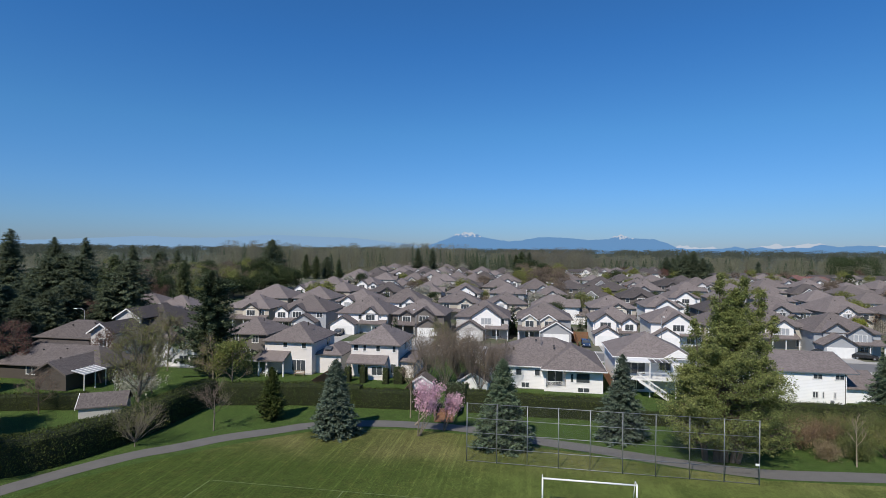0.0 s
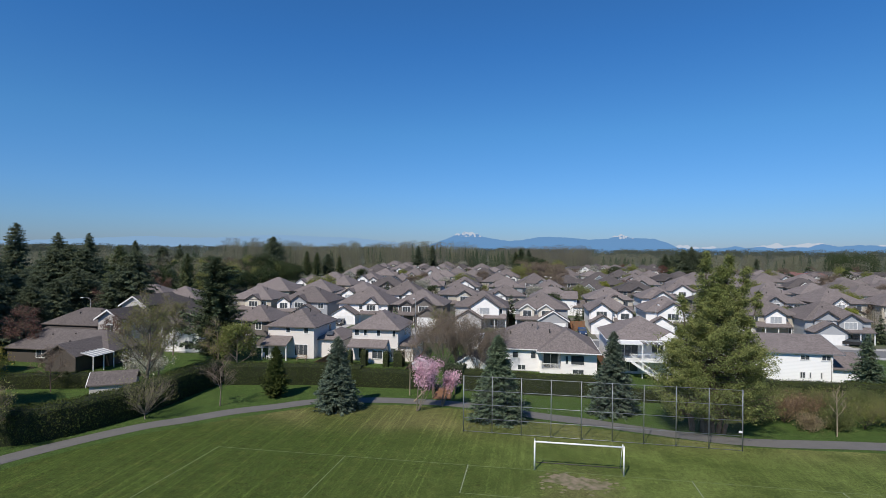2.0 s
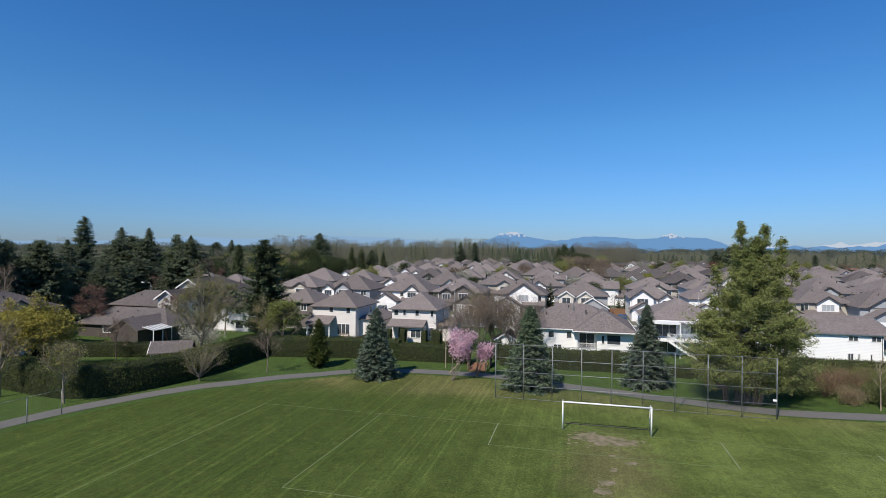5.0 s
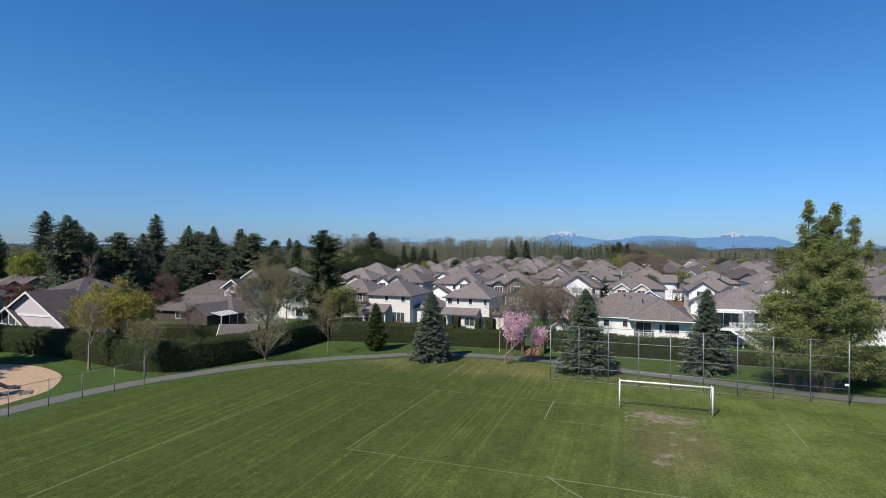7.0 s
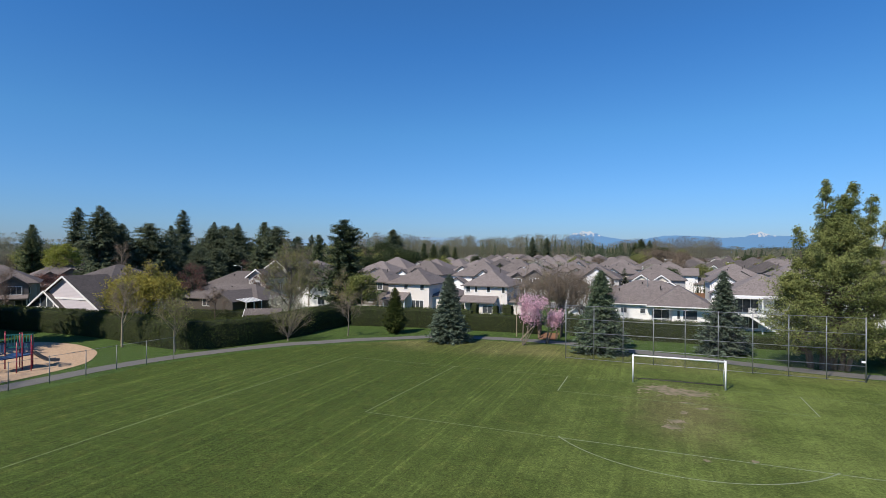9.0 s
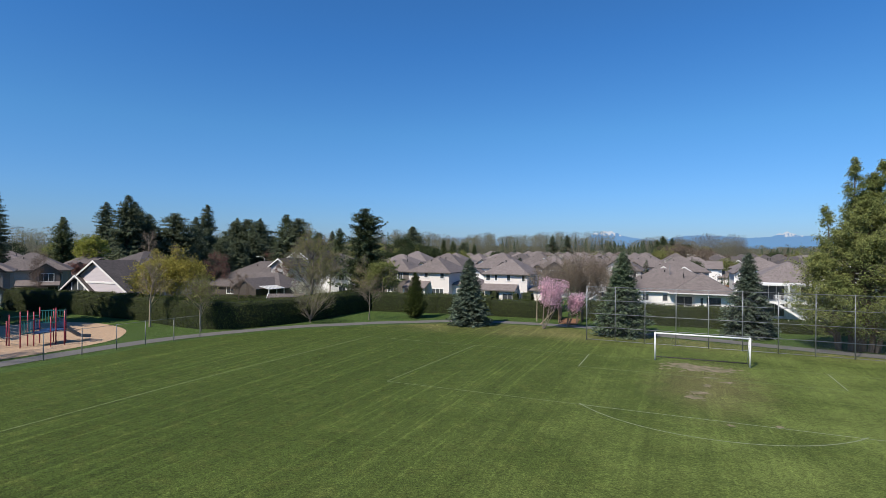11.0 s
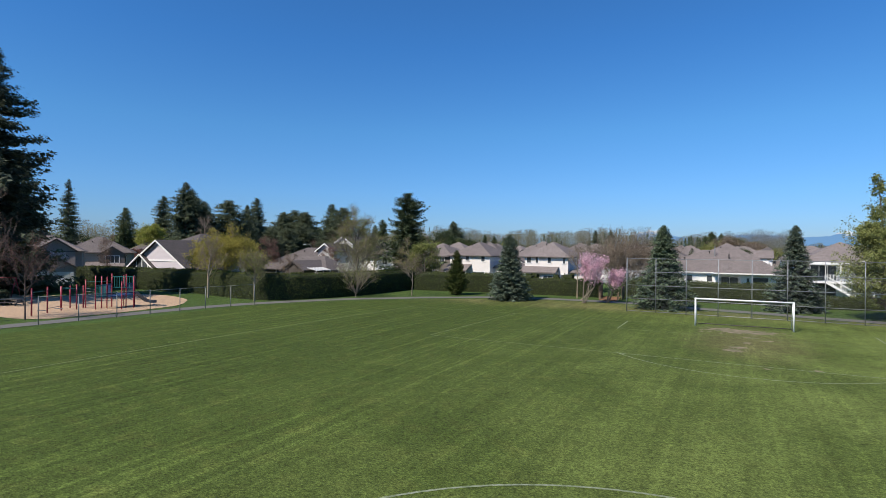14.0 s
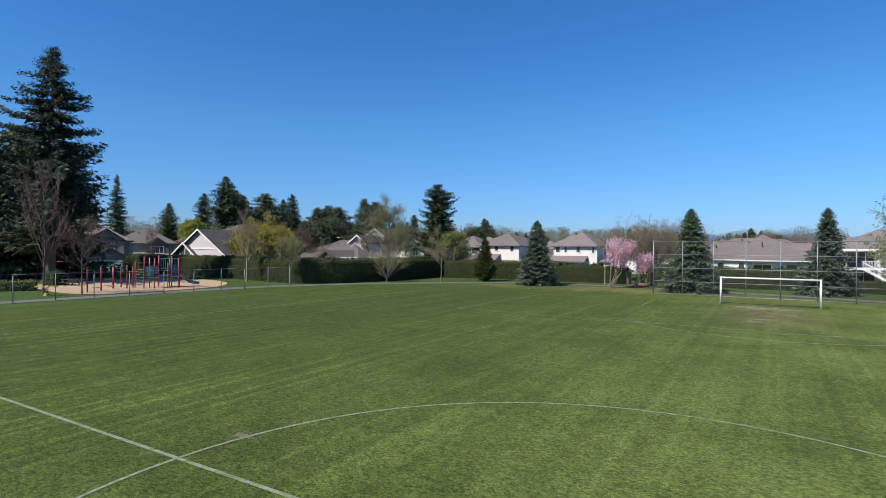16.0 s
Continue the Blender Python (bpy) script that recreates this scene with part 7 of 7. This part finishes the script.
far_trees("far_woods", "olive spring woods beyond the estate", np.concatenate([grove(230, 32, 6, 450, 600, 22, 28, 3.5, 6), grove(60, 7, -5.5, 480, 600, 16, 23, 3.5, 5.5), grove(170, -5, -33, 620, 860, 11, 18, 4, 7), grove(60, -14, -32, 530, 630, 11, 17, 3.5, 6), grove(150, 74, 31, 240, 600, 11, 20, 3.5, 6)]), L_WOODS, 5, clumps=720, fine=0.42)
far_trees("far_conifer_woods", "dark conifers among the far woods", np.concatenate([grove(46, 8, 1.2, 440, 500, 16, 22, 3, 4.5), grove(46, 32, 8, 430, 570, 17, 25, 3, 4.5), grove(44, -4, -32, 490, 640, 12, 18, 3, 4.5), grove(50, 74, 31, 260, 560, 12, 20, 3.4, 5)]), L_WOODS_DARK, 6, True, 420, fine=0.6)
far_trees("far_bare_woods", "grey-brown leafless trees among the far woods", np.concatenate([grove(110, 32, 6, 440, 580, 20, 27, 3, 5), grove(120, 3, -6, 470, 560, 19, 26, 3, 5), grove(90, -5, -33, 540, 800, 11, 17, 3.5, 6), grove(90, 74, 31, 230, 560, 10, 18, 3, 5.5)]), L_MIST_WOODS, 15, clumps=620, fine=0.4)
far_trees("far_evergreen_grove", "dense dark green grove on the plain", grove(46, -26.4, -29.6, 540, 590, 17, 22, 4, 6), L_ROUND, 17, clumps=420, fine=0.5)
far_trees("far_undergrowth", "low bushes at the foot of the far woods", np.concatenate([grove(150, 32, 3, 425, 470, 4, 8, 4, 7), grove(130, 3, -32, 430, 620, 3, 6, 4, 7), grove(110, 74, 31, 230, 420, 3, 7, 4, 6)]), L_WOODS, 9, clumps=240, fine=0.55)
far_trees("far_hedgerows", "tree lines across the far plain", np.concatenate([grove(520, 75, -34, 850, 1300, 12, 21, 5, 9), grove(620, 75, -34, 1300, 2300, 17, 27, 8, 15)]), L_FAR_LINE, 7, clumps=170, fine=0.8)
far_trees("far_tree_belts", "wide belts of woodland on the horizon", grove(620, 75, -34, 2300, 4200, 20, 32, 22, 40), L_FAR_LINE, 27, clumps=130, fine=0.8)
far_trees("garden_trees", "small bare and budding trees between far houses", np.concatenate([strip(90, -90, 120, 102, 110, 3, 7, 1.2, 2.4), strip(110, -90, 190, 174, 186, 3, 8, 1.2, 2.6), strip(110, -90, 230, 248, 258, 3, 9, 1.4, 3), strip(120, -80, 270, 326, 334, 4, 10, 1.6, 3.2)]), L_MIST_WOODS, 8, clumps=100, fine=0.45)

# ---- playground and small things ----
M_RED = material("maroon_posts", (0.3, 0.03, 0.05), 0.4, (0.22, 0.025, 0.04), 3, 0.6)
M_TEAL = material("teal_panels", (0.02, 0.15, 0.13), 0.45, (0.02, 0.11, 0.11), 2, 0.6)
M_NAVY = material("blue_slide_plastic", (0.03, 0.07, 0.16), 0.4, (0.03, 0.055, 0.12), 2, 0.6)
M_GREYP = material("grey_slide_plastic", (0.2, 0.19, 0.18), 0.4, (0.15, 0.145, 0.14), 2, 0.6)
M_YELLOW = material("yellow_plastic", (0.6, 0.42, 0.03), 0.4, (0.5, 0.35, 0.03), 2, 0.6)


def climbing_frame():
    ob = base("climbing_frame", "playground climbing frame with maroon posts and teal panels", "playground", pose(-59.8, -19.2, 0.05))
    ob.scale = (1, 0.72, 1)
    spots = [(0.3, -2.3, 3.5), (-0.5, -0.8, 3.4), (0.1, -0.5, 3.3), (-1.0, 1.1, 3.6), (1.9, 0.2, 2.9), (1.0, 1.6, 3.6), (0.9, 3.0, 3.3), (-0.6, 2.6, 3.4), (2.0, 1.9, 3.4), (-1.9, -2.0, 3.0)]
    for x, y, h in spots:
        g = Geo()
        g.tube((x, y, 0), (x, y, h), 0.07, n=10)
        g.tube((x, y, h), (x, y, h + 0.07), 0.08, 0.02, n=10)
        part("post", g, M_RED, ob, smooth=True)
    for x0, y0, x1, y1, z in ((-1.0, 1.1, 1.0, 3.0, 1.3), (-0.5, -0.8, 1.0, 1.1, 1.25)):
        g = Geo()
        g.box(x0, y0, z, x1, y1, z + 0.1)
        part("platform", g, M_NAVY, ob)
    for (x0, y0), (x1, y1), z0, z1, m in (((-1.0, 1.1), (0.9, 3.0), 2.1, 3.3, M_TEAL), ((1.0, 1.6), (0.9, 3.0), 1.6, 2.6, M_NAVY), ((-0.5, -0.8), (-1.0, 1.1), 1.5, 2.5, M_NAVY), ((0.3, -2.3), (0.1, -0.5), 1.3, 2.5, M_TEAL), ((2.0, 1.9), (0.9, 3.0), 2.4, 3.4, M_TEAL)):
        for z in (z0, z1):
            g = Geo()
            g.beam((x0, y0, z), (x1, y1, z), 0.06, 0.09)
            part("panel_rail", g, m, ob)
        for i in range(1, 9):
            g = Geo()
            f = i / 9
            p, q = x0 + (x1 - x0) * f, y0 + (y1 - y0) * f
            g.beam((p, q, z0), (p, q, z1), 0.07, 0.04)
            part("panel_bar", g, m, ob)
    g = Geo()
    pts = [Vector((0.9, 3.0, 1.5)), Vector((0.9, 4.0, 0.9)), Vector((0.85, 4.9, 0.45)), Vector((0.8, 5.8, 0.28)), Vector((0.8, 6.4, 0.26))]
    prof = [(-0.3, 0.28), (-0.26, 0.28), (-0.24, 0.03), (0.24, 0.03), (0.26, 0.28), (0.3, 0.28), (0.29, -0.04), (-0.29, -0.04)]
    rings = [[p + Vector((u, 0, v)) for u, v in prof] for p in pts]
    g.solid([v for ring in rings for v in ring], [(8 * k + i, 8 * k + (i + 1) % 8, 8 * k + 8 + (i + 1) % 8, 8 * k + 8 + i) for k in range(len(pts) - 1) for i in range(8)] + [tuple(range(8)), tuple(range(8 * len(pts) - 1, 8 * len(pts) - 9, -1))])
    part("slide", g, M_GREYP, ob)
    g = Geo()
    for i in range(7):
        z = 0.3 + i * 0.3
        g.tube((-1.9, -2.0, z), (0.3, -2.3, z), 0.02, n=6)
    part("ladder", g, M_GREYP, ob)
    g = Geo()
    for a, b in (((0.3, -2.3, 2.2), (-0.5, -0.8, 2.2)), ((-1.9, -2.0, 2.8), (-1.0, 1.1, 2.8)), ((1.9, 0.2, 2.2), (1.0, 1.6, 2.2))):
        g.tube(a, b, 0.03, n=6)
    part("hand_rail", g, M_TEAL, ob)


climbing_frame()


def low_frame():
    ob = base("balance_frame", "row of maroon posts with bars on the wood chips", "playground", pose(-61, -24, 0.05))
    spots = [(2.0, -2.9, 2.6), (0.8, -1.0, 2.6), (-0.5, 0.9, 2.5), (-0.2, 2.2, 2.6), (-1.6, 1.4, 2.4), (-2.0, 2.5, 2.4), (-1.2, 3.4, 2.4)]
    for x, y, h in spots:
        g = Geo()
        g.tube((x, y, 0), (x, y, h), 0.07, n=10)
        part("post", g, M_RED, ob, smooth=True)
    for i, (a, b) in enumerate(zip(spots, spots[1:])):
        g = Geo()
        z = 0.45 if i % 2 else 2.2
        g.tube((a[0], a[1], z), (b[0], b[1], z), 0.03, n=6)
        part("bar", g, M_GREYP if i % 2 else M_TEAL, ob, smooth=True)
    for x, y in ((1.4, -1.9), (1.0, -0.2)):
        g = Geo()
        g.tube((x - 0.5, y, 0.35), (x + 0.5, y + 0.2, 0.4), 0.05, n=8)
        part("step_bar", g, M_GREYP, ob)


low_frame()
ob = base("spring_rider", "yellow playground spring rider with two flat seats", "playground", pose(-58.0, -30.9, 0.03, 0, 0, 55))
for sx in (-1, 1):
    g = Geo()
    g.box(sx * 0.52 - 0.36, -0.3, 0.82, sx * 0.52 + 0.36, 0.3, 0.9)
    part("seat", g, M_YELLOW, ob)
    g = Geo()
    g.tube((sx * 0.2, -0.22, 1.2), (sx * 0.2, 0.22, 1.2), 0.025, n=6)
    g.tube((sx * 0.2, 0, 0.9), (sx * 0.2, 0, 1.2), 0.025, n=6)
    part("handle", g, M_DARK, ob)
g = Geo()
for i in range(30):
    a0, a1 = i * 0.7, (i + 1) * 0.7
    g.tube((0.16 * math.cos(a0), 0.16 * math.sin(a0), 0.15 + i * 0.022), (0.16 * math.cos(a1), 0.16 * math.sin(a1), 0.15 + (i + 1) * 0.022), 0.025, n=6)
part("spring", g, M_DARK, ob)
g = Geo()
g.tube((0, 0, 0), (0, 0, 0.3), 0.26, 0.2, n=12)
part("foot", g, M_YELLOW, ob)
ob = base("swing_frame", "maroon swing frame at the back of the playground", "playground", pose(-83.5, -19.5, 0.03, 0, 0, 30))
for x in (-2.2, 2.2):
    for y in (-0.8, 0.8):
        g = Geo()
        g.tube((x, y, 0), (x, 0, 2.5), 0.05, n=8)
        part("leg", g, M_RED, ob, smooth=True)
g = Geo()
g.tube((-2.3, 0, 2.5), (2.3, 0, 2.5), 0.05, n=8)
part("top_bar", g, M_RED, ob, smooth=True)
hedge("low straggling olive shrubs beside the path", [(-72, -36), (-69, -33), (-67, -30.5), (-66, -28.6)], 1.6, 1.0, 61, L_OLIVE, 40, 0.16)
bush = hedge("round dark clipped bush beside the playground", [(-73.2, -24.4), (-72.4, -24.2), (-71.6, -24)], 1.8, 1.6, 60, L_PINE, 40, 0.2)
patch("playground_surface", -84, -19, 5.5, 3.0, M_CHIPS, "tan wood chips under the swings", 9, 0.052)
sheet("road", [(-110, -75), (-88, -75), (-86, -30), (-92, -9), (-104, -9)], 0.04, M_ROAD, "grey asphalt road end beside the playground", "road")


def walkway():
    ob = base("wooden_walkway", "brown wooden walkway with low side rails through the hedge", "walkway", pose(-15.2, 19.9, 0, 0, 0, 4))
    for i in range(18):
        g = Geo()
        g.box(-1.1, i * 0.3, 0.06, 1.1, i * 0.3 + 0.27, 0.15 + 0.012 * (i % 2))
        part("plank", g, M_FENCE, ob)
    for s in (-0.9, 0.9):
        g = Geo()
        g.box(s - 0.06, 0.02, -0.02, s + 0.06, 5.35, 0.058)
        part("bearer", g, M_WOOD, ob)
    for s in (-1.15, 1.15):
        for y in (0.1, 1.6):
            g = Geo()
            g.box(s - 0.06, y, 0, s + 0.06, y + 0.12, 1.1)
            part("post", g, M_WOOD, ob)
        for z in (0.5, 0.95):
            g = Geo()
            g.box(s - 0.04, 0.1, z, s + 0.04, 1.72, z + 0.12)
            part("rail", g, M_WOOD, ob)
    for s in (-1, 1):
        for i in range(14):
            g = Geo()
            g.box(s * 1.5 - 0.02, 2.2 + i * 0.28, 0, s * 1.5 + 0.02, 2.2 + i * 0.28 + 0.25, 1.8)
            part("fence_board", g, M_WOOD, ob)
    # added stem that repeats the magnolia's pale leaning trunk
    ob2 = base("leaning_log", "pale leaning magnolia trunk beside the walkway", "log", pose(-18.4, 18.2, 0))
    g = Geo()
    g.tube((0, 0, 0.05), (1.7, 0.3, 1.9), 0.1, 0.06, n=8)
    g.tube((0.9, 0.15, 1.0), (1.0, 0.1, 2.2), 0.06, 0.03, n=6)
    part("stem", g, M_PALE_BARK, ob2)


walkway()


def street_lamp(x, y, turn, h=7.5):
    ob = base("street_lamp", "grey steel street lamp with a curved arm", "lamp", pose(x, y, 0, 0, 0, turn))
    g = Geo()
    g.tube((0, 0, 0), (0, 0, h), 0.09, 0.05, n=8)
    part("pole", g, M_STEEL, ob, smooth=True)
    g = Geo()
    arm = [Vector((0, 0, h)), Vector((-0.5, 0, h + 0.35)), Vector((-1.2, 0, h + 0.5)), Vector((-1.9, 0, h + 0.45))]
    for a, b in zip(arm, arm[1:]):
        g.tube(a, b, 0.04, n=6)
    part("arm", g, M_STEEL, ob)
    g = Geo()
    g.box(-2.6, -0.14, h + 0.36, -1.8, 0.14, h + 0.5)
    part("lamp_head", g, M_TRIM, ob)


street_lamp(-99.5, 56.5, 0, 7.2)
street_lamp(*far_spot(-1.6, 215), 180, 8.0)
street_lamp(*far_spot(-2.2, 222), 0, 8.0)
street_lamp(-30, 72.2, 90)
street_lamp(22, 72.2, 90)


def car(x, y, turn, mat, label):
    ob = base("car", label, "car", pose(x, y, 0.03, 0, 0, turn))
    g = Geo()
    prof = [(-2.2, 0.35), (2.15, 0.35), (2.2, 0.75), (1.25, 0.95), (0.6, 1.45), (-1.2, 1.5), (-2.0, 1.0), (-2.25, 0.9)]
    g.prism(prof, -0.85, 0.85)
    part("body", g, mat, ob)
    g = Geo()
    g.prism([(1.1, 0.98), (0.55, 1.4), (-1.15, 1.44), (-1.85, 1.02)], -0.87, 0.87)
    part("side_glass", g, M_GLASS, ob)
    g = Geo()
    g.poly((1.27, -0.75, 0.97), (1.27, 0.75, 0.97), (0.66, 0.7, 1.43), (0.66, -0.7, 1.43))
    part("windscreen", g, M_GLASS, ob)
    for wx in (-1.35, 1.4):
        for wy in (-0.82, 0.82):
            g = Geo()
            g.tube((wx, wy - 0.1, 0.32), (wx, wy + 0.1, 0.32), 0.32, n=16)
            w = part("wheel", g, M_DARK, ob)
            g = Geo()
            g.tube((wx, wy - 0.105, 0.32), (wx, wy + 0.105, 0.32), 0.19, n=12)
            part("rim", g, M_STEEL, w)
    for s in (-0.6, 0.6):
        g = Geo()
        g.box(2.17, s - 0.18, 0.6, 2.22, s + 0.18, 0.72)
        part("headlight", g, M_TRIM, ob)


CAR_BLACK = material("black_car_paint", (0.015, 0.016, 0.018), 0.2, (0.02, 0.02, 0.022), 1, 0.5, spec=0.7)
CAR_RED = material("red_car_paint", (0.35, 0.02, 0.02), 0.25, (0.3, 0.02, 0.02), 1, 0.5, spec=0.7)
CAR_SILVER = material("silver_car_paint", (0.45, 0.46, 0.47), 0.3, (0.4, 0.41, 0.42), 1, 0.5, spec=0.7)
CAR_BLUE = material("blue_car_paint", (0.04, 0.07, 0.14), 0.25, (0.035, 0.06, 0.12), 1, 0.5, spec=0.7)
for x, y, t, m, lab in ((-51.0, 80.5, -90, CAR_BLACK, "black car parked on a driveway"), (7.4, 78, -90, CAR_BLUE, "dark blue car parked beside a house"), (54.6, 76.2, -60, CAR_BLACK, "black car parked before a garage"), (61.5, 75.0, -20, CAR_BLACK, "dark car parked on a driveway"), (-92.5, -17.5, 30, CAR_RED, "red car parked at the road's end"), (-93, -12.5, 30, CAR_BLACK, "black car parked at the road's end"), (-96, -20, 30, CAR_SILVER, "silver car parked at the road's end"), (-18, 69, 0, CAR_SILVER, "silver car parked in the street"), (30, 68.5, 0, CAR_BLUE, "blue car parked in the street"), (-66, 62.5, 180, CAR_SILVER, "silver car parked in the street")):
    car(x, y, t, m, lab)


def camper(x, y, turn):
    ob = base("camper", "white camper trailer with roof vents", "camper", pose(x, y, 0, 0, 0, turn))
    g = Geo()
    g.prism([(-2.9, 0.5), (2.9, 0.5), (3.0, 1.4), (2.6, 2.7), (-2.8, 2.75), (-3.0, 2.4)], -1.15, 1.15)
    part("body", g, M_TRIM, ob)
    g = Geo()
    g.box(-0.3, -0.25, 2.75, 0.4, 0.25, 2.95)
    part("roof_vent", g, M_TRIM, ob)
    for s in (-1.16, 1.16):
        g = Geo()
        g.box(-1.4, s - 0.02, 1.5, 0.9, s + 0.02, 2.1)
        part("window", g, M_GLASS, ob)
        g = Geo()
        g.tube((0, s - 0.1, 0.34), (0, s + 0.1, 0.34), 0.34, n=14)
        part("wheel", g, M_DARK, ob)


camper(-14.4, 55.5, 80)

def picnic_table(x, y, turn):
    ob = base("picnic_table", "dark weathered picnic table with two benches beside the path", "table", pose(x, y, 0.02, 0, 0, turn))
    for i in range(4):
        g = Geo()
        g.box(-0.95, -0.38 + i * 0.195, 0.71, 0.95, -0.2 + i * 0.195, 0.75)
        part("tabletop_board", g, M_DARK_TRIM, ob)
    for y0 in (-0.82, 0.56):
        g = Geo()
        g.box(-0.95, y0, 0.42, 0.95, y0 + 0.26, 0.46)
        part("bench_board", g, M_DARK_TRIM, ob)
    for sx in (-0.7, 0.7):
        g = Geo()
        g.beam((sx, -0.62, 0), (sx, -0.2, 0.72), 0.09)
        g.beam((sx, 0.62, 0), (sx, 0.2, 0.72), 0.09)
        g.beam((sx + 0.05, -0.75, 0.39), (sx + 0.05, 0.75, 0.39), 0.08)
        part("leg_frame", g, M_DARK_TRIM, ob)


picnic_table(-70.5, -23.4, 25)

# driveways
for x, y0 in ((-18.8, 79.5), (1.0, 80), (13, 79), (25, 80), (41.6, 79.5), (57.2, 75), (-29.4, 82.5), (-50.6, 81.5), (-61.2, 82.5)):
    g = Geo()
    g.box(x - 2.7, 71.5, 0, x + 2.7, y0, 0.05)
    tagged(part("driveway", g, M_CONCRETE), "pale concrete driveway before a garage", "driveway", kind="structure")

# board fences between the gardens
def board_fence(x0, y0, x1, y1, h=1.8):
    ob = base("garden_fence", "reddish cedar board fence between gardens", "fence")
    n = int(math.hypot(x1 - x0, y1 - y0) / 0.3)
    a, b = Vector((x0, y0, 0)), Vector((x1, y1, 0))
    g0 = Geo()
    g0.beam((0, 0, h / 2), (0.26, 0, h / 2), 0.03, h)
    me = g0.mesh("board")
    me.materials.append(M_FENCE)
    d = (b - a).normalized()
    turn = math.degrees(math.atan2(d.y, d.x))
    for i in range(n):
        p = a.lerp(b, i / n)
        part("board", me, None, ob, at=pose(p.x, p.y, 0, 0, 0, turn))


board_fence(5.6, 76, 5.6, 96)
board_fence(7.6, 40, 7.6, 52)
board_fence(-36.5, 30, -36.5, 44)
board_fence(-22.0, 27, -22.0, 42)
board_fence(4.4, 84.0, 8.6, 84.4, 2.3)


def patio_chair(x, y, turn):
    ob = base("patio_chair", "white plastic patio chair behind a house", "chair", pose(x, y, 0.02, 0, 0, turn), "patio chairs")
    g = Geo()
    g.box(-0.27, -0.25, 0.4, 0.27, 0.27, 0.46)
    part("seat", g, M_TRIM, ob)
    g = Geo()
    g.slab([(-0.27, 0.25, 0.46), (0.27, 0.25, 0.46), (0.27, 0.42, 1.0), (-0.27, 0.42, 1.0)], 0.05)
    part("backrest", g, M_TRIM, ob)
    for sx in (-0.25, 0.25):
        for sy in (-0.22, 0.24):
            g = Geo()
            g.tube((sx, sy, 0), (sx * 0.95, sy * 0.95, 0.42), 0.03, 0.025, 6)
            part("leg", g, M_TRIM, ob)
        g = Geo()
        g.box(sx - 0.03, -0.25, 0.62, sx + 0.03, 0.3, 0.66)
        g.box(sx - 0.025, -0.24, 0.44, sx + 0.025, -0.19, 0.62)
        part("armrest", g, M_TRIM, ob)


for x, y, turn in ((-49.4, 38.6, 20), (-48.3, 38.4, -10), (-46.6, 38.5, -60), (-47.4, 37.6, 170)):
    patio_chair(x, y, turn)
ob = base("garden_bench", "dark weathered wooden bench beside the house", "bench", pose(-42.4, 38.6, 0.02))
for i in range(3):
    g = Geo()
    g.box(-0.9, -0.25 + i * 0.18, 0.42, 0.9, -0.1 + i * 0.18, 0.46)
    part("seat_slat", g, M_WOOD, ob)
for z in (0.6, 0.78):
    g = Geo()
    g.box(-0.9, 0.3, z, 0.9, 0.34, z + 0.12)
    part("back_slat", g, M_WOOD, ob)
for sx in (-0.8, 0.8):
    for sy, top in ((-0.2, 0.42), (0.32, 0.9)):
        g = Geo()
        g.box(sx - 0.04, sy - 0.04, 0, sx + 0.04, sy + 0.04, top)
        part("leg", g, M_WOOD, ob)
